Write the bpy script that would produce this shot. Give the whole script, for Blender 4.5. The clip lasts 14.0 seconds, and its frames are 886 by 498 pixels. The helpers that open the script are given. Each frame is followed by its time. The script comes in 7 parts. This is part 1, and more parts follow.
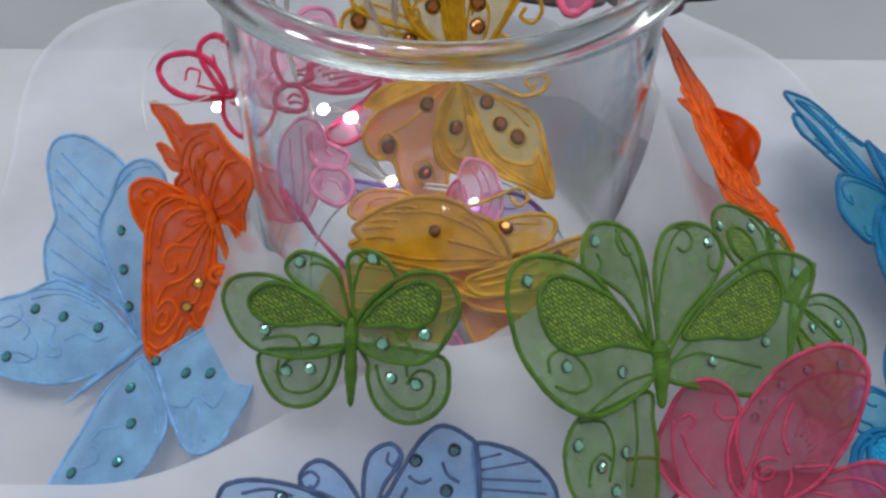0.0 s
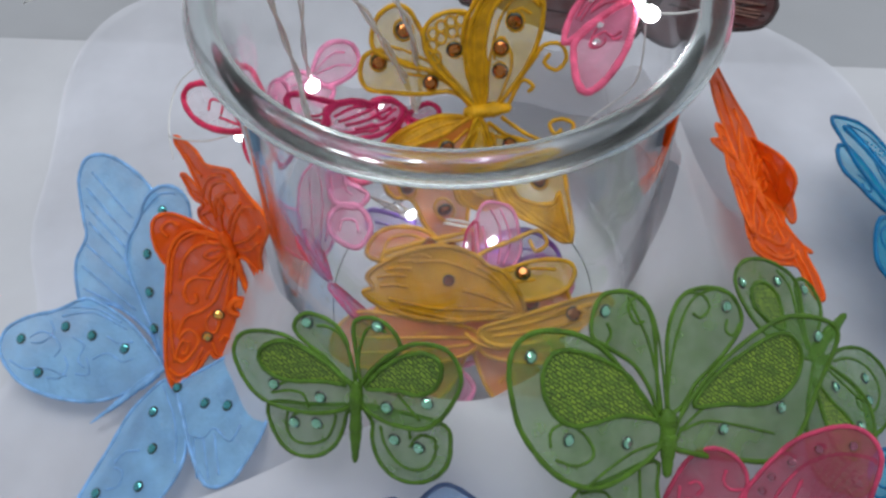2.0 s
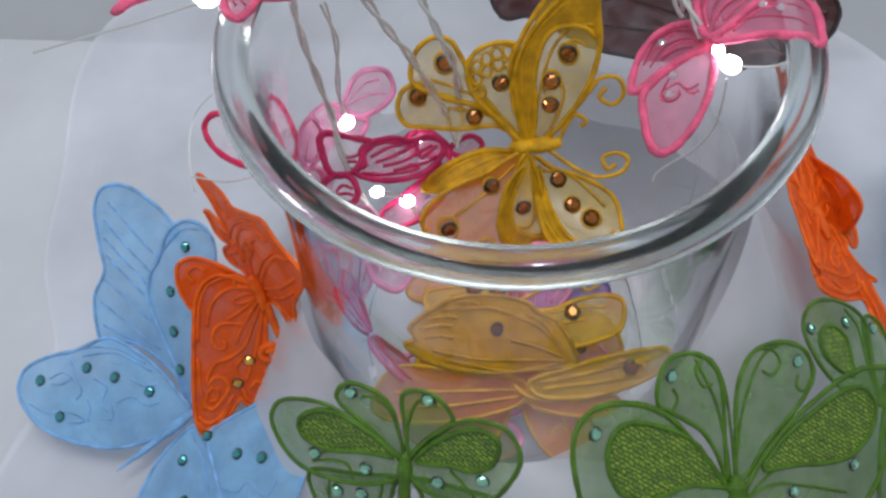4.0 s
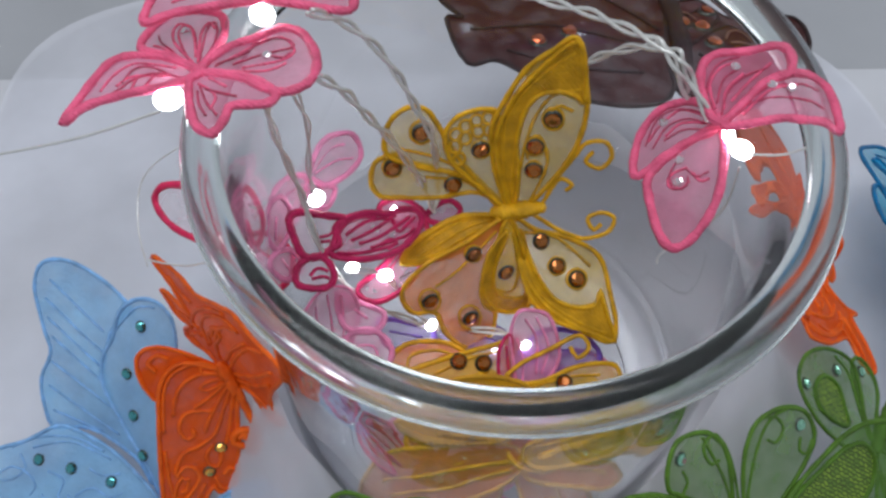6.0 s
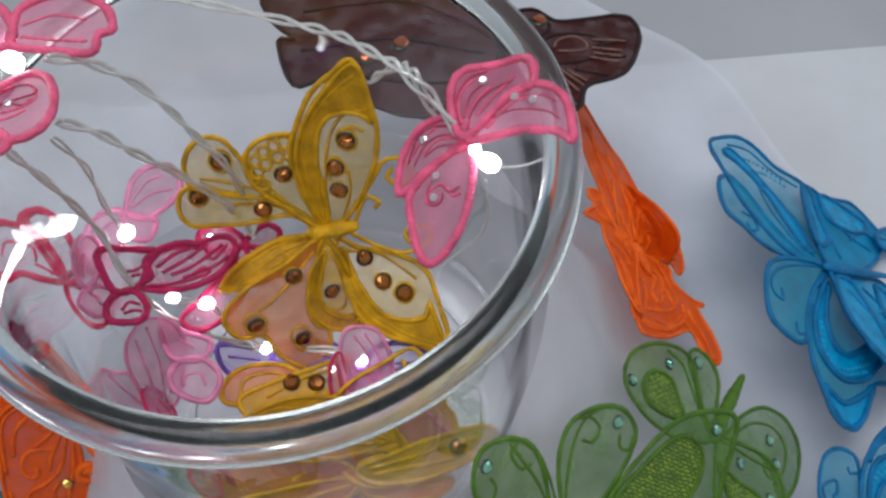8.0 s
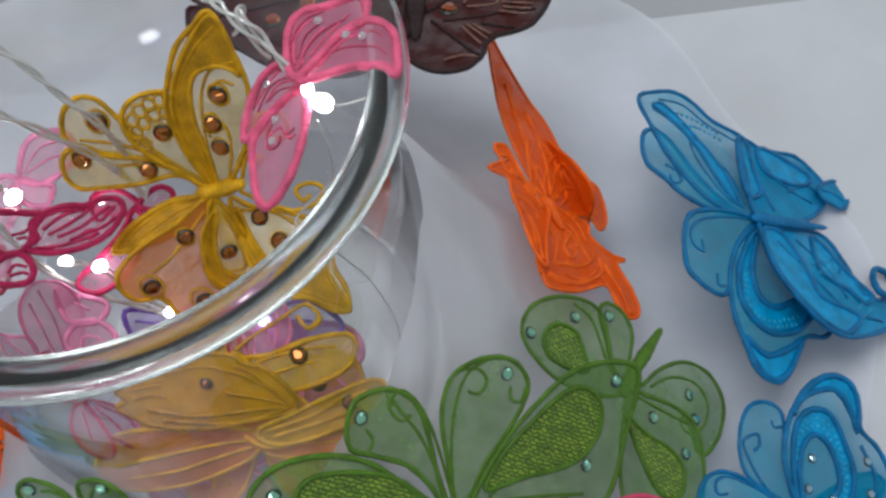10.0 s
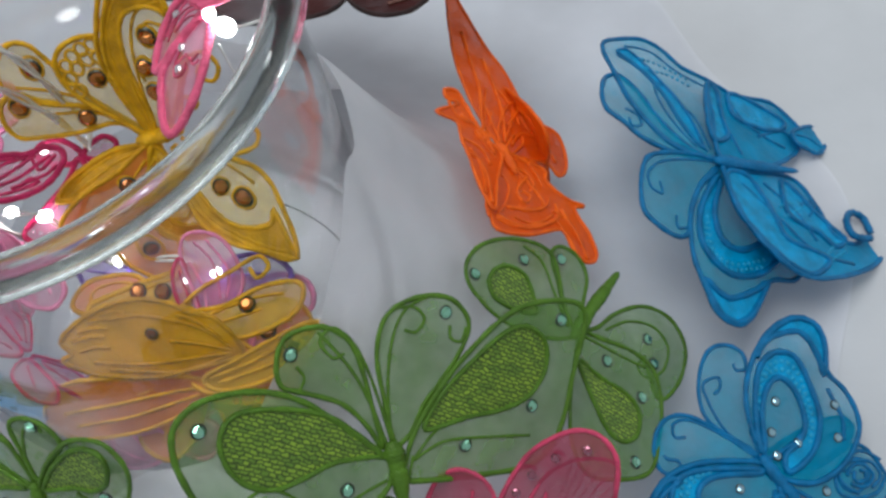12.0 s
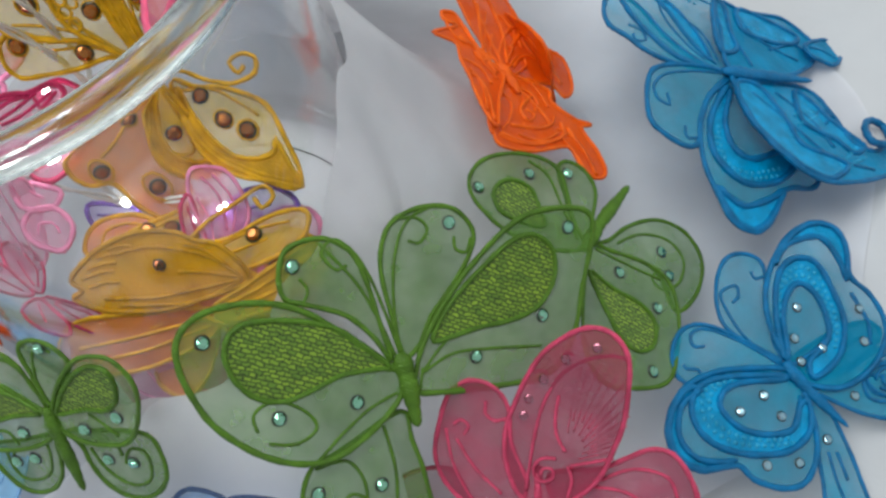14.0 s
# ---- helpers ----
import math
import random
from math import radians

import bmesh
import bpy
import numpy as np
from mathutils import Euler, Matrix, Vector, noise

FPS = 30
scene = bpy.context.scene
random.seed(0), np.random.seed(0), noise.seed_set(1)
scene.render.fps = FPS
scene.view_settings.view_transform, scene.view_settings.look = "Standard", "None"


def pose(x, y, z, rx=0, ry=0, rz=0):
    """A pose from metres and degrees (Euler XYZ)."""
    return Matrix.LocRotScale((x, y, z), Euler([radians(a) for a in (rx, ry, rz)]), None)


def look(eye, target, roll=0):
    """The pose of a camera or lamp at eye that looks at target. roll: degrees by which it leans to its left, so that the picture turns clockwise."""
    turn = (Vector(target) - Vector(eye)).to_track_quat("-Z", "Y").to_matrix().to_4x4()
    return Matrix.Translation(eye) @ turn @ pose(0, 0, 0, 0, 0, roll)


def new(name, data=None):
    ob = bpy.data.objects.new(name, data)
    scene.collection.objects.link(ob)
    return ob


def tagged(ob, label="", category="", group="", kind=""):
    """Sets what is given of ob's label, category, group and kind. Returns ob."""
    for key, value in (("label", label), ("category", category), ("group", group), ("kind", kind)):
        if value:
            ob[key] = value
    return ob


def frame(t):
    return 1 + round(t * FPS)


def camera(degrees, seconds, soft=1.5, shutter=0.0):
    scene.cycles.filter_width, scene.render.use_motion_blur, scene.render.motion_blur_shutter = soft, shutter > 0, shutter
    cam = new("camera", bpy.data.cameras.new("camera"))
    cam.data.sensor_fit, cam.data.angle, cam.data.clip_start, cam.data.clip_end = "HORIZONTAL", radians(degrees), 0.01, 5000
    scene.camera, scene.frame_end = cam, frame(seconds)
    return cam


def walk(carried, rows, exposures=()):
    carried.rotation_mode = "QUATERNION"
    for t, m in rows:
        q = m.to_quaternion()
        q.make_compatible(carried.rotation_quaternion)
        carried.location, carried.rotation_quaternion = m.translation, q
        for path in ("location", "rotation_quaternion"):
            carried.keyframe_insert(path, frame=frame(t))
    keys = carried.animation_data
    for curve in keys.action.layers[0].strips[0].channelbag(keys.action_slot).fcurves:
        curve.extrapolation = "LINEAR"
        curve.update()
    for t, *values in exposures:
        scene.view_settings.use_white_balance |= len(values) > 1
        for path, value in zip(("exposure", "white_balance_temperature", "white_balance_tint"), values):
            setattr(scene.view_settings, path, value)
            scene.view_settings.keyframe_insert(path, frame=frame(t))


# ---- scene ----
cam = camera(52.4, 14.0, soft=2.8)
PATH = [
    (0, (0.0011, -0.2256, 0.2784), (0.0011, -0.0308, 0.0502), 0.77),
    (0.5, (0.0050, -0.2150, 0.2856), (0.0003, -0.0273, 0.0516), 0.04),
    (1, (0.0073, -0.2082, 0.2923), (-0.0018, -0.0252, 0.0547), -0.70),
    (1.5, (0.0144, -0.2025, 0.2990), (-0.0004, -0.0227, 0.0594), -1.61),
    (2, (0.0153, -0.1927, 0.3011), (-0.0045, -0.0175, 0.0584), -2.42),
    (2.5, (0.0181, -0.1889, 0.3053), (-0.0077, -0.0206, 0.0583), -3.92),
    (3, (0.0104, -0.1773, 0.3033), (-0.0184, -0.0123, 0.0544), -5.03),
    (3.2, (0.0080, -0.1723, 0.3027), (-0.0198, -0.0081, 0.0531), -4.80),
    (5.3, (-0.0137, -0.1337, 0.3034), (-0.0171, 0.0197, 0.0456), -1.09),
    (5.5, (-0.0155, -0.1297, 0.3046), (-0.0160, 0.0228, 0.0462), -0.27),
    (6, (-0.0182, -0.1204, 0.3058), (-0.0135, 0.0308, 0.0468), 0.65),
    (6.5, (-0.0157, -0.1145, 0.3041), (-0.0077, 0.0357, 0.0445), 1.15),
    (7, (-0.0043, -0.1222, 0.3070), (0.0035, 0.0270, 0.0469), 0.85),
    (7.5, (0.0163, -0.1246, 0.3105), (0.0236, 0.0258, 0.0510), -1.28),
    (8, (0.0333, -0.1207, 0.3104), (0.0408, 0.0310, 0.0517), -2.45),
    (8.5, (0.0463, -0.1181, 0.3073), (0.0511, 0.0340, 0.0487), -3.45),
    (9, (0.0563, -0.1212, 0.3040), (0.0569, 0.0305, 0.0452), -5.93),
    (9.2, (0.0596, -0.1239, 0.3040), (0.0584, 0.0273, 0.0448), -6.64),
    (11.3, (0.1022, -0.1420, 0.2896), (0.0861, 0.0096, 0.0312), -12.51),
    (11.5, (0.1031, -0.1429, 0.2893), (0.0856, 0.0084, 0.0308), -13.26),
    (12, (0.1031, -0.1476, 0.2863), (0.0833, 0.0033, 0.0277), -14.25),
    (12.5, (0.1071, -0.1514, 0.2785), (0.0862, -0.0009, 0.0199), -15.37),
    (13, (0.1101, -0.1557, 0.2758), (0.0861, -0.0055, 0.0172), -17.53),
    (13.5, (0.1105, -0.1620, 0.2725), (0.0820, -0.0113, 0.0146), -19.58),
    (14, (0.1087, -0.1682, 0.2702), (0.0763, -0.0161, 0.0136), -21.22),
]
walk(cam, [(t, look(eye, target, roll)) for t, eye, target, roll in PATH],
     exposures=[(0.0, -0.05, 6400, 7), (3.0, -0.02, 6300, 7), (6.5, -0.17, 6250, 8), (9.0, -0.11, 6350, 6), (11.5, -0.06, 6400, 4), (12.5, 0.04, 6450, 3), (13.5, 0.18, 6550, 2), (14.0, 0.21, 6600, 2)])

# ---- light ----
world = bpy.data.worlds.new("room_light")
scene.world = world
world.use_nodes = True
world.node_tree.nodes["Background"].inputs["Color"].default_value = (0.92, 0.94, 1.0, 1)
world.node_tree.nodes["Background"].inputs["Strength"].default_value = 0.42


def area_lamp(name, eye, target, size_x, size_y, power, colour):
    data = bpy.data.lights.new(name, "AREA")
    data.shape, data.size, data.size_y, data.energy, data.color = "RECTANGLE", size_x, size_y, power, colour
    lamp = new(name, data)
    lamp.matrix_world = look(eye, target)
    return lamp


# unseen area lights, added as assumed room light: overhead and at the right
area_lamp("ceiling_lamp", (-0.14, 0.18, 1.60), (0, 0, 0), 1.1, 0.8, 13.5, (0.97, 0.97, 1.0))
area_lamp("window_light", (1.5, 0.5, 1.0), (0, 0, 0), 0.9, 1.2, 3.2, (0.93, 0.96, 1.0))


# ---- materials ----
def shader(name):
    m = bpy.data.materials.new(name)
    m.use_nodes = True
    return m, m.node_tree, m.node_tree.nodes["Principled BSDF"]


def node(tree, kind, **values):
    n = tree.nodes.new(kind)
    for key, value in values.items():
        n.inputs[key.replace("_", " ")].default_value = value
    return n


def place_coords(tree):
    return tree.nodes.new("ShaderNodeTexCoord").outputs["Object"]


def varied(tree, colour, scale, low=0.8, high=1.15, detail=4.0):
    """A base colour that drifts between a darker and a lighter tone."""
    noise_node = node(tree, "ShaderNodeTexNoise", Scale=scale, Detail=detail)
    tree.links.new(place_coords(tree), noise_node.inputs["Vector"])
    ramp = tree.nodes.new("ShaderNodeValToRGB")
    ramp.color_ramp.elements[0].position, ramp.color_ramp.elements[1].position = 0.3, 0.7
    ramp.color_ramp.elements[0].color = (*[min(1, c * low) for c in colour], 1)
    ramp.color_ramp.elements[1].color = (*[min(1, c * high) for c in colour], 1)
    tree.links.new(noise_node.outputs["Fac"], ramp.inputs["Fac"])
    return ramp.outputs["Color"]


def bumped(tree, bsdf, height, strength, distance):
    b = node(tree, "ShaderNodeBump", Strength=strength, Distance=distance)
    tree.links.new(height, b.inputs["Height"])
    tree.links.new(b.outputs["Normal"], bsdf.inputs["Normal"])


def organza(name, colour, cover, sheen=0.0, scale=60.0, cloudy=0.1, creased=0.35):
    """Sheer woven cloth: part light goes straight through, the rest is scattered by the threads."""
    m, tree, bsdf = shader(name)
    bsdf.inputs["Roughness"].default_value = 0.45
    bsdf.inputs["Sheen Weight"].default_value = sheen
    bsdf.inputs["Specular IOR Level"].default_value = 0.25
    tone = varied(tree, colour, scale, 1 - 2.2 * cloudy, 1 + 2 * cloudy)
    tree.links.new(tone, bsdf.inputs["Base Color"])
    weave = node(tree, "ShaderNodeTexNoise", Scale=900.0, Detail=2.0)
    tree.links.new(place_coords(tree), weave.inputs["Vector"])
    crease = node(tree, "ShaderNodeTexNoise", Scale=scale * 4, Detail=3.0, Distortion=1.2)
    tree.links.new(place_coords(tree), crease.inputs["Vector"])
    both_scales = tree.nodes.new("ShaderNodeMath")
    both_scales.operation = "MULTIPLY_ADD"
    both_scales.inputs[1].default_value = 4.0
    tree.links.new(crease.outputs["Fac"], both_scales.inputs[0])
    tree.links.new(weave.outputs["Fac"], both_scales.inputs[2])
    bumped(tree, bsdf, both_scales.outputs[0], creased, 0.0005)
    back = tree.nodes.new("ShaderNodeBsdfTranslucent")
    tree.links.new(tone, back.inputs["Color"])
    both = node(tree, "ShaderNodeMixShader", Fac=0.35)
    tree.links.new(bsdf.outputs[0], both.inputs[1])
    tree.links.new(back.outputs[0], both.inputs[2])
    clear = tree.nodes.new("ShaderNodeBsdfTransparent")
    cloud = node(tree, "ShaderNodeTexNoise", Scale=scale * 1.7, Detail=3.0)
    tree.links.new(place_coords(tree), cloud.inputs["Vector"])
    spread = tree.nodes.new("ShaderNodeMapRange")
    spread.inputs["From Min"].default_value, spread.inputs["From Max"].default_value = 0.3, 0.7
    spread.inputs["To Min"].default_value, spread.inputs["To Max"].default_value = cover - cloudy, cover + cloudy
    tree.links.new(cloud.outputs["Fac"], spread.inputs["Value"])
    mix = tree.nodes.new("ShaderNodeMixShader")
    tree.links.new(spread.outputs[0], mix.inputs["Fac"])
    tree.links.new(clear.outputs[0], mix.inputs[1])
    tree.links.new(both.outputs[0], mix.inputs[2])
    tree.links.new(mix.outputs[0], tree.nodes["Material Output"].inputs["Surface"])
    return m


def thread(name, colour, gloss=0.5):
    """Satin embroidery thread, with fine cross stitches."""
    m, tree, bsdf = shader(name)
    bsdf.inputs["Roughness"].default_value = gloss
    bsdf.inputs["Specular IOR Level"].default_value = 0.3
    tree.links.new(varied(tree, colour, 180.0, 0.68, 1.25), bsdf.inputs["Base Color"])
    stitch = node(tree, "ShaderNodeTexNoise", Scale=1300.0, Detail=1.0)
    tree.links.new(place_coords(tree), stitch.inputs["Vector"])
    satin = node(tree, "ShaderNodeTexWave", Scale=430.0, Distortion=3.5, Detail=1.0, Detail_Scale=2.0)
    satin.bands_direction = "DIAGONAL"
    tree.links.new(place_coords(tree), satin.inputs["Vector"])
    both_scales = tree.nodes.new("ShaderNodeMath")
    both_scales.operation = "MULTIPLY_ADD"
    both_scales.inputs[1].default_value = 0.22
    tree.links.new(satin.outputs["Fac"], both_scales.inputs[0])
    tree.links.new(stitch.outputs["Fac"], both_scales.inputs[2])
    bumped(tree, bsdf, both_scales.outputs[0], 0.7, 0.0006)
    return m


def plain(name, colour, rough=0.5, metal=0.0, scale=30.0, low=0.9, high=1.08, bump=0.0):
    m, tree, bsdf = shader(name)
    bsdf.inputs["Roughness"].default_value, bsdf.inputs["Metallic"].default_value = rough, metal
    tree.links.new(varied(tree, colour, scale, low, high), bsdf.inputs["Base Color"])
    if bump:
        grain = node(tree, "ShaderNodeTexNoise", Scale=scale * 12, Detail=4.0)
        tree.links.new(place_coords(tree), grain.inputs["Vector"])
        bumped(tree, bsdf, grain.outputs["Fac"], bump, 0.001)
    return m


def glassy(name, colour, ior=1.45, rough=0.0):
    m, tree, bsdf = shader(name)
    for key, value in (("Base Color", (*colour, 1)), ("Roughness", rough), ("IOR", ior), ("Transmission Weight", 1.0)):
        bsdf.inputs[key].default_value = value
    return m


GLASS = glassy("clear_glass", (0.77, 0.83, 0.82), 1.36, 0.15)
THIN_GLASS = glassy("thin_clear_glass", (0.99, 0.995, 0.992), 1.38)
TABLE = plain("white_laminate", (0.37, 0.38, 0.40), 0.45, scale=9.0, bump=0.1)
SHEET = plain("white_paper", (0.56, 0.57, 0.60), 0.7, scale=14.0, bump=0.15)
TULLE = organza("white_tulle", (0.83, 0.842, 0.90), 0.72, 0.1, 14.0, 0.05, 0.12)
TULLE_DOUBLE = organza("doubled_tulle", (0.83, 0.842, 0.90), 0.86, 0.1, 14.0, 0.04, 0.12)
WIRE = plain("silver_wire", (0.74, 0.74, 0.71), 0.32, 0.45, 200.0)
LED_GLOW, led_tree, led_bsdf = shader("led_glow")
led_bsdf.inputs["Emission Color"].default_value = (0.95, 0.97, 1.0, 1)
led_bsdf.inputs["Emission Strength"].default_value = 19.0
led_bsdf.inputs["Base Color"].default_value = (0.9, 0.9, 0.9, 1)


# ---- builders ----
def mesh_object(name, bm, material, parent=None, label="", smooth=True):
    data = bpy.data.meshes.new(name)
    bmesh.ops.recalc_face_normals(bm, faces=bm.faces)
    for f in bm.faces:
        f.smooth = smooth
    bm.to_mesh(data)
    bm.free()
    data.materials.append(material)
    ob = new(name, data)
    ob.parent = parent
    if label:
        ob["label"] = label
    return ob


part = mesh_object


def box(bm, x0, x1, y0, y1, z0, z1):
    m = Matrix.LocRotScale(((x0 + x1) / 2, (y0 + y1) / 2, (z0 + z1) / 2), None, (x1 - x0, y1 - y0, z1 - z0))
    return bmesh.ops.create_cube(bm, size=1.0, matrix=m)


def curve_points(pts, closed=False, steps=6):
    """Catmull-Rom points through the given ones (tuples of any length)."""
    ps = [Vector(q) for q in pts]
    n, out = len(ps), []
    for i in range(n if closed else n - 1):
        a, b, c, d = (ps[(i + k) % n] if closed else ps[min(max(i + k, 0), n - 1)] for k in (-1, 0, 1, 2))
        for s in range(steps):
            t = s / steps
            out.append(0.5 * (2 * b + (c - a) * t + (2 * a - 5 * b + 4 * c - d) * t * t + (3 * b - a - 3 * c + d) * t ** 3))
    if not closed:
        out.append(ps[-1].copy())
    return out


def tube(bm, pts, radius, closed=False, sides=6, flat=1.0, taper=0.0):
    """A round cord along 3D points; radius in metres."""
    n, rings = len(pts), []
    for i, q in enumerate(pts):
        a = pts[(i - 1) % n] if closed else pts[max(i - 1, 0)]
        b = pts[(i + 1) % n] if closed else pts[min(i + 1, n - 1)]
        along = (b - a).normalized() if (b - a).length > 1e-9 else Vector((1, 0, 0))
        side = along.cross(Vector((0.03, 0.02, 1)))
        side = side.normalized() if side.length > 1e-6 else Vector((1, 0, 0))
        over = side.cross(along)
        r = radius * (1 - taper * i / max(n - 1, 1)) * (1 + 0.10 * math.sin(i * 2.1))
        rings.append([bm.verts.new(q + r * (math.cos(2 * math.pi * k / sides) * side + flat * math.sin(2 * math.pi * k / sides) * over)) for k in range(sides)])
    for i in range(n if closed else n - 1):
        p, q = rings[i], rings[(i + 1) % n]
        for k in range(sides):
            bm.faces.new((p[k], p[(k + 1) % sides], q[(k + 1) % sides], q[k]))
    if not closed:
        bm.faces.new(rings[0][::-1])
        bm.faces.new(rings[-1])


def lathe(bm, profile, segments=96):
    """Turns a closed profile of (radius, height) round the z axis."""
    rings = [[bm.verts.new((r * math.cos(2 * math.pi * k / segments), r * math.sin(2 * math.pi * k / segments), z)) for k in range(segments)] if r > 1e-6
             else [bm.verts.new((0, 0, z))] for r, z in profile]
    for a, b in zip(rings, rings[1:]):
        for k in range(segments):
            j = (k + 1) % segments
            quad = [a[k % len(a)], a[j % len(a)], b[j % len(b)], b[k % len(b)]]
            quad = list(dict.fromkeys(quad))
            if len(quad) > 2:
                bm.faces.new(quad)


# ---- the table ----
bm = bmesh.new()
box(bm, -0.62, 0.62, -0.50, 0.62, -0.05, -0.021)
bmesh.ops.bevel(bm, geom=list(bm.edges), offset=0.004, segments=2, affect="EDGES")
tagged(mesh_object("tabletop", bm, TABLE, smooth=False), "grey-white laminate tabletop under paper and tulle", "table", kind="structure")

# white sheet of paper, its far edge straight
bm = bmesh.new()
nx, ny = 48, 40
grid = [[bm.verts.new((-0.55 + 1.1 * i / nx, -0.45 + 0.615 * j / ny,
         -0.0195 + 0.0008 * noise.noise((i * 0.3, j * 0.3, 0.0)))) for i in range(nx + 1)] for j in range(ny + 1)]
for j in range(ny):
    for i in range(nx):
        bm.faces.new((grid[j][i], grid[j][i + 1], grid[j + 1][i + 1], grid[j + 1][i]))
tagged(mesh_object("paper_sheet", bm, SHEET), "large white sheet of paper lying flat on the table", "paper")


# ---- tulle round the bowl ----
def ease(a, b, x):
    t = min(max((x - a) / (b - a), 0.0), 1.0)
    return t * t * (3 - 2 * t)


def drape(x, y):
    """Height of the gathered tulle at a place of the table."""
    r, th = math.hypot(x, y), math.atan2(y, x)
    front = math.exp(-((((th + math.pi / 2 + math.pi) % (2 * math.pi)) - math.pi) / 0.75) ** 2)
    left = math.exp(-(((th % (2 * math.pi)) - math.pi) / 0.8) ** 2)
    right = math.exp(-(th / 0.9) ** 2)
    top = 0.075 - 0.030 * front - 0.012 * left + 0.028 * right
    rr = max(r, 0.067)
    fall = math.exp(-((rr - 0.067) / (0.024 + 0.010 * right)) ** 1.15)
    fold = 0.0032 * math.sin(9 * th + 40 * r + 1.3) + 0.0022 * math.sin(17 * th - 25 * r) + 0.004 * noise.noise((x * 22, y * 22, 3.0))
    z = -0.017 + top * fall + 0.014 * math.exp(-((rr - 0.067) / 0.07) ** 2) + fold * (0.35 + 0.65 * fall) * ease(0.3, 0.2, r)
    return max(z, -0.0180)


bm = bmesh.new()
rings = []
for j in range(46):
    ring = []
    for i in range(180):
        th = 2 * math.pi * i / 180
        edge = 0.205 + 0.018 * math.sin(3 * th + 0.8) + 0.012 * math.sin(5 * th + 2.0) + 0.006 * math.sin(11 * th) + 0.06 * max(0.0, math.sin(th)) ** 1.5
        r = 0.0672 + (edge - 0.0672) * j / 45
        x, y = r * math.cos(th), r * math.sin(th)
        ring.append(bm.verts.new((x, y, drape(x, y))))
    rings.append(ring)
for a, b in zip(rings, rings[1:]):
    for k in range(180):
        bm.faces.new((a[k], a[(k + 1) % 180], b[(k + 1) % 180], b[k]))
middle = [[bm.verts.new((r * math.cos(2 * math.pi * i / 60), r * math.sin(2 * math.pi * i / 60),
           0.0015 + 0.0012 * noise.noise((r * 40 * math.cos(2 * math.pi * i / 60), r * 40 * math.sin(2 * math.pi * i / 60), 1.0)))) for i in range(60)] for r in (0.004, 0.016, 0.028, 0.040, 0.052, 0.0668)]
for a, b in zip(middle, middle[1:]):  # the same cloth under the bowl
    for k in range(60):
        bm.faces.new((a[k], a[(k + 1) % 60], b[(k + 1) % 60], b[k]))
bm.faces.new(middle[0])
tulle = tagged(mesh_object("tulle_cloth", bm, TULLE), "sheer white tulle gathered in folds round the glass bowl", "cloth")

# a doubled sheet of tulle in front, its folded edge running slantwise past the bowl
def fold_line(x):
    """The place and height of the folded edge."""
    y = -0.095 + 0.029 * ease(-0.11, 0.015, x)
    z = 0.004 + 0.043 * ease(-0.12, 0.02, x) - 0.012 * ease(0.05, 0.16, x)
    return y, z


bm = bmesh.new()
nx, ny = 70, 40
grid = []
for i in range(nx + 1):
    x = -0.23 + 0.288 * i / nx
    y0, z0 = fold_line(x)
    row = []
    for j in range(ny + 1):
        d = 0.16 * (j / ny) ** 1.2
        xx, yy = x + 0.25 * d * x, y0 - d
        z = -0.0165 + (z0 + 0.0165) * math.exp(-(d / 0.052) ** 1.5) + 0.0025 * noise.noise((xx * 25, yy * 18, 7.0))
        row.append(bm.verts.new((xx, yy, max(z, -0.0172, drape(xx, yy) + 0.0012) if j else max(z, drape(xx, yy) + 0.0012))))
    grid.append(row)
for i in range(nx):
    for j in range(ny):
        bm.faces.new((grid[i][j], grid[i + 1][j], grid[i + 1][j + 1], grid[i][j + 1]))
tagged(mesh_object("tulle_sheet", bm, TULLE_DOUBLE), "folded white tulle sheet laid before the glass bowl", "cloth")

# ---- glass bowl ----
BASE = 0.004
bowl = tagged(new("glass_bowl"), "clear thick glass bowl with a rounded flared rim, standing in tulle", "bowl")
bm = bmesh.new()
outer = [(0.0, BASE + 0.0015), (0.046, BASE + 0.001), (0.052, BASE), (0.060, BASE + 0.002), (0.0645, BASE + 0.008), (0.0653, BASE + 0.02), (0.0649, 0.06),
         (0.0639, 0.10), (0.0634, 0.125), (0.0633, 0.138), (0.0638, 0.1460), (0.0645, 0.1503)]
inner = [(0.0631, 0.1503), (0.0624, 0.1460), (0.0617, 0.138), (0.0615, 0.125), (0.0619, 0.10), (0.0628, 0.06),
         (0.0627, BASE + 0.022), (0.0612, BASE + 0.012), (0.0565, BASE + 0.0075), (0.046, BASE + 0.006), (0.0, BASE + 0.006)]
outside = [(q[0], q[1]) for q in curve_points(outer, False, 6)]
inside = [(q[0], q[1]) for q in curve_points(inner, False, 6)]
lathe(bm, outside + inside, 200)
bm.verts.ensure_lookup_table()
for v in bm.verts:  # the blown wall is uneven, thicker and thinner in upright streaks
    r = math.hypot(v.co.x, v.co.y)
    if r > 0.05 and BASE + 0.014 < v.co.z < 0.146:
        edge = min(1, (0.146 - v.co.z) / 0.02, (v.co.z - BASE - 0.014) / 0.012)
        bend = 0.0007 * noise.noise((v.co.x * 30, v.co.y * 30, v.co.z * 22))
        if v.index >= 200 * len(outside) - 199:
            bend += 0.0008 * noise.noise((v.co.x * 75, v.co.y * 75, v.co.z * 24 + 5)) + 0.00025 * noise.noise((v.co.x * 170, v.co.y * 170, v.co.z * 60))
        k = 1 + bend / r * edge
        v.co.x, v.co.y = v.co.x * k, v.co.y * k
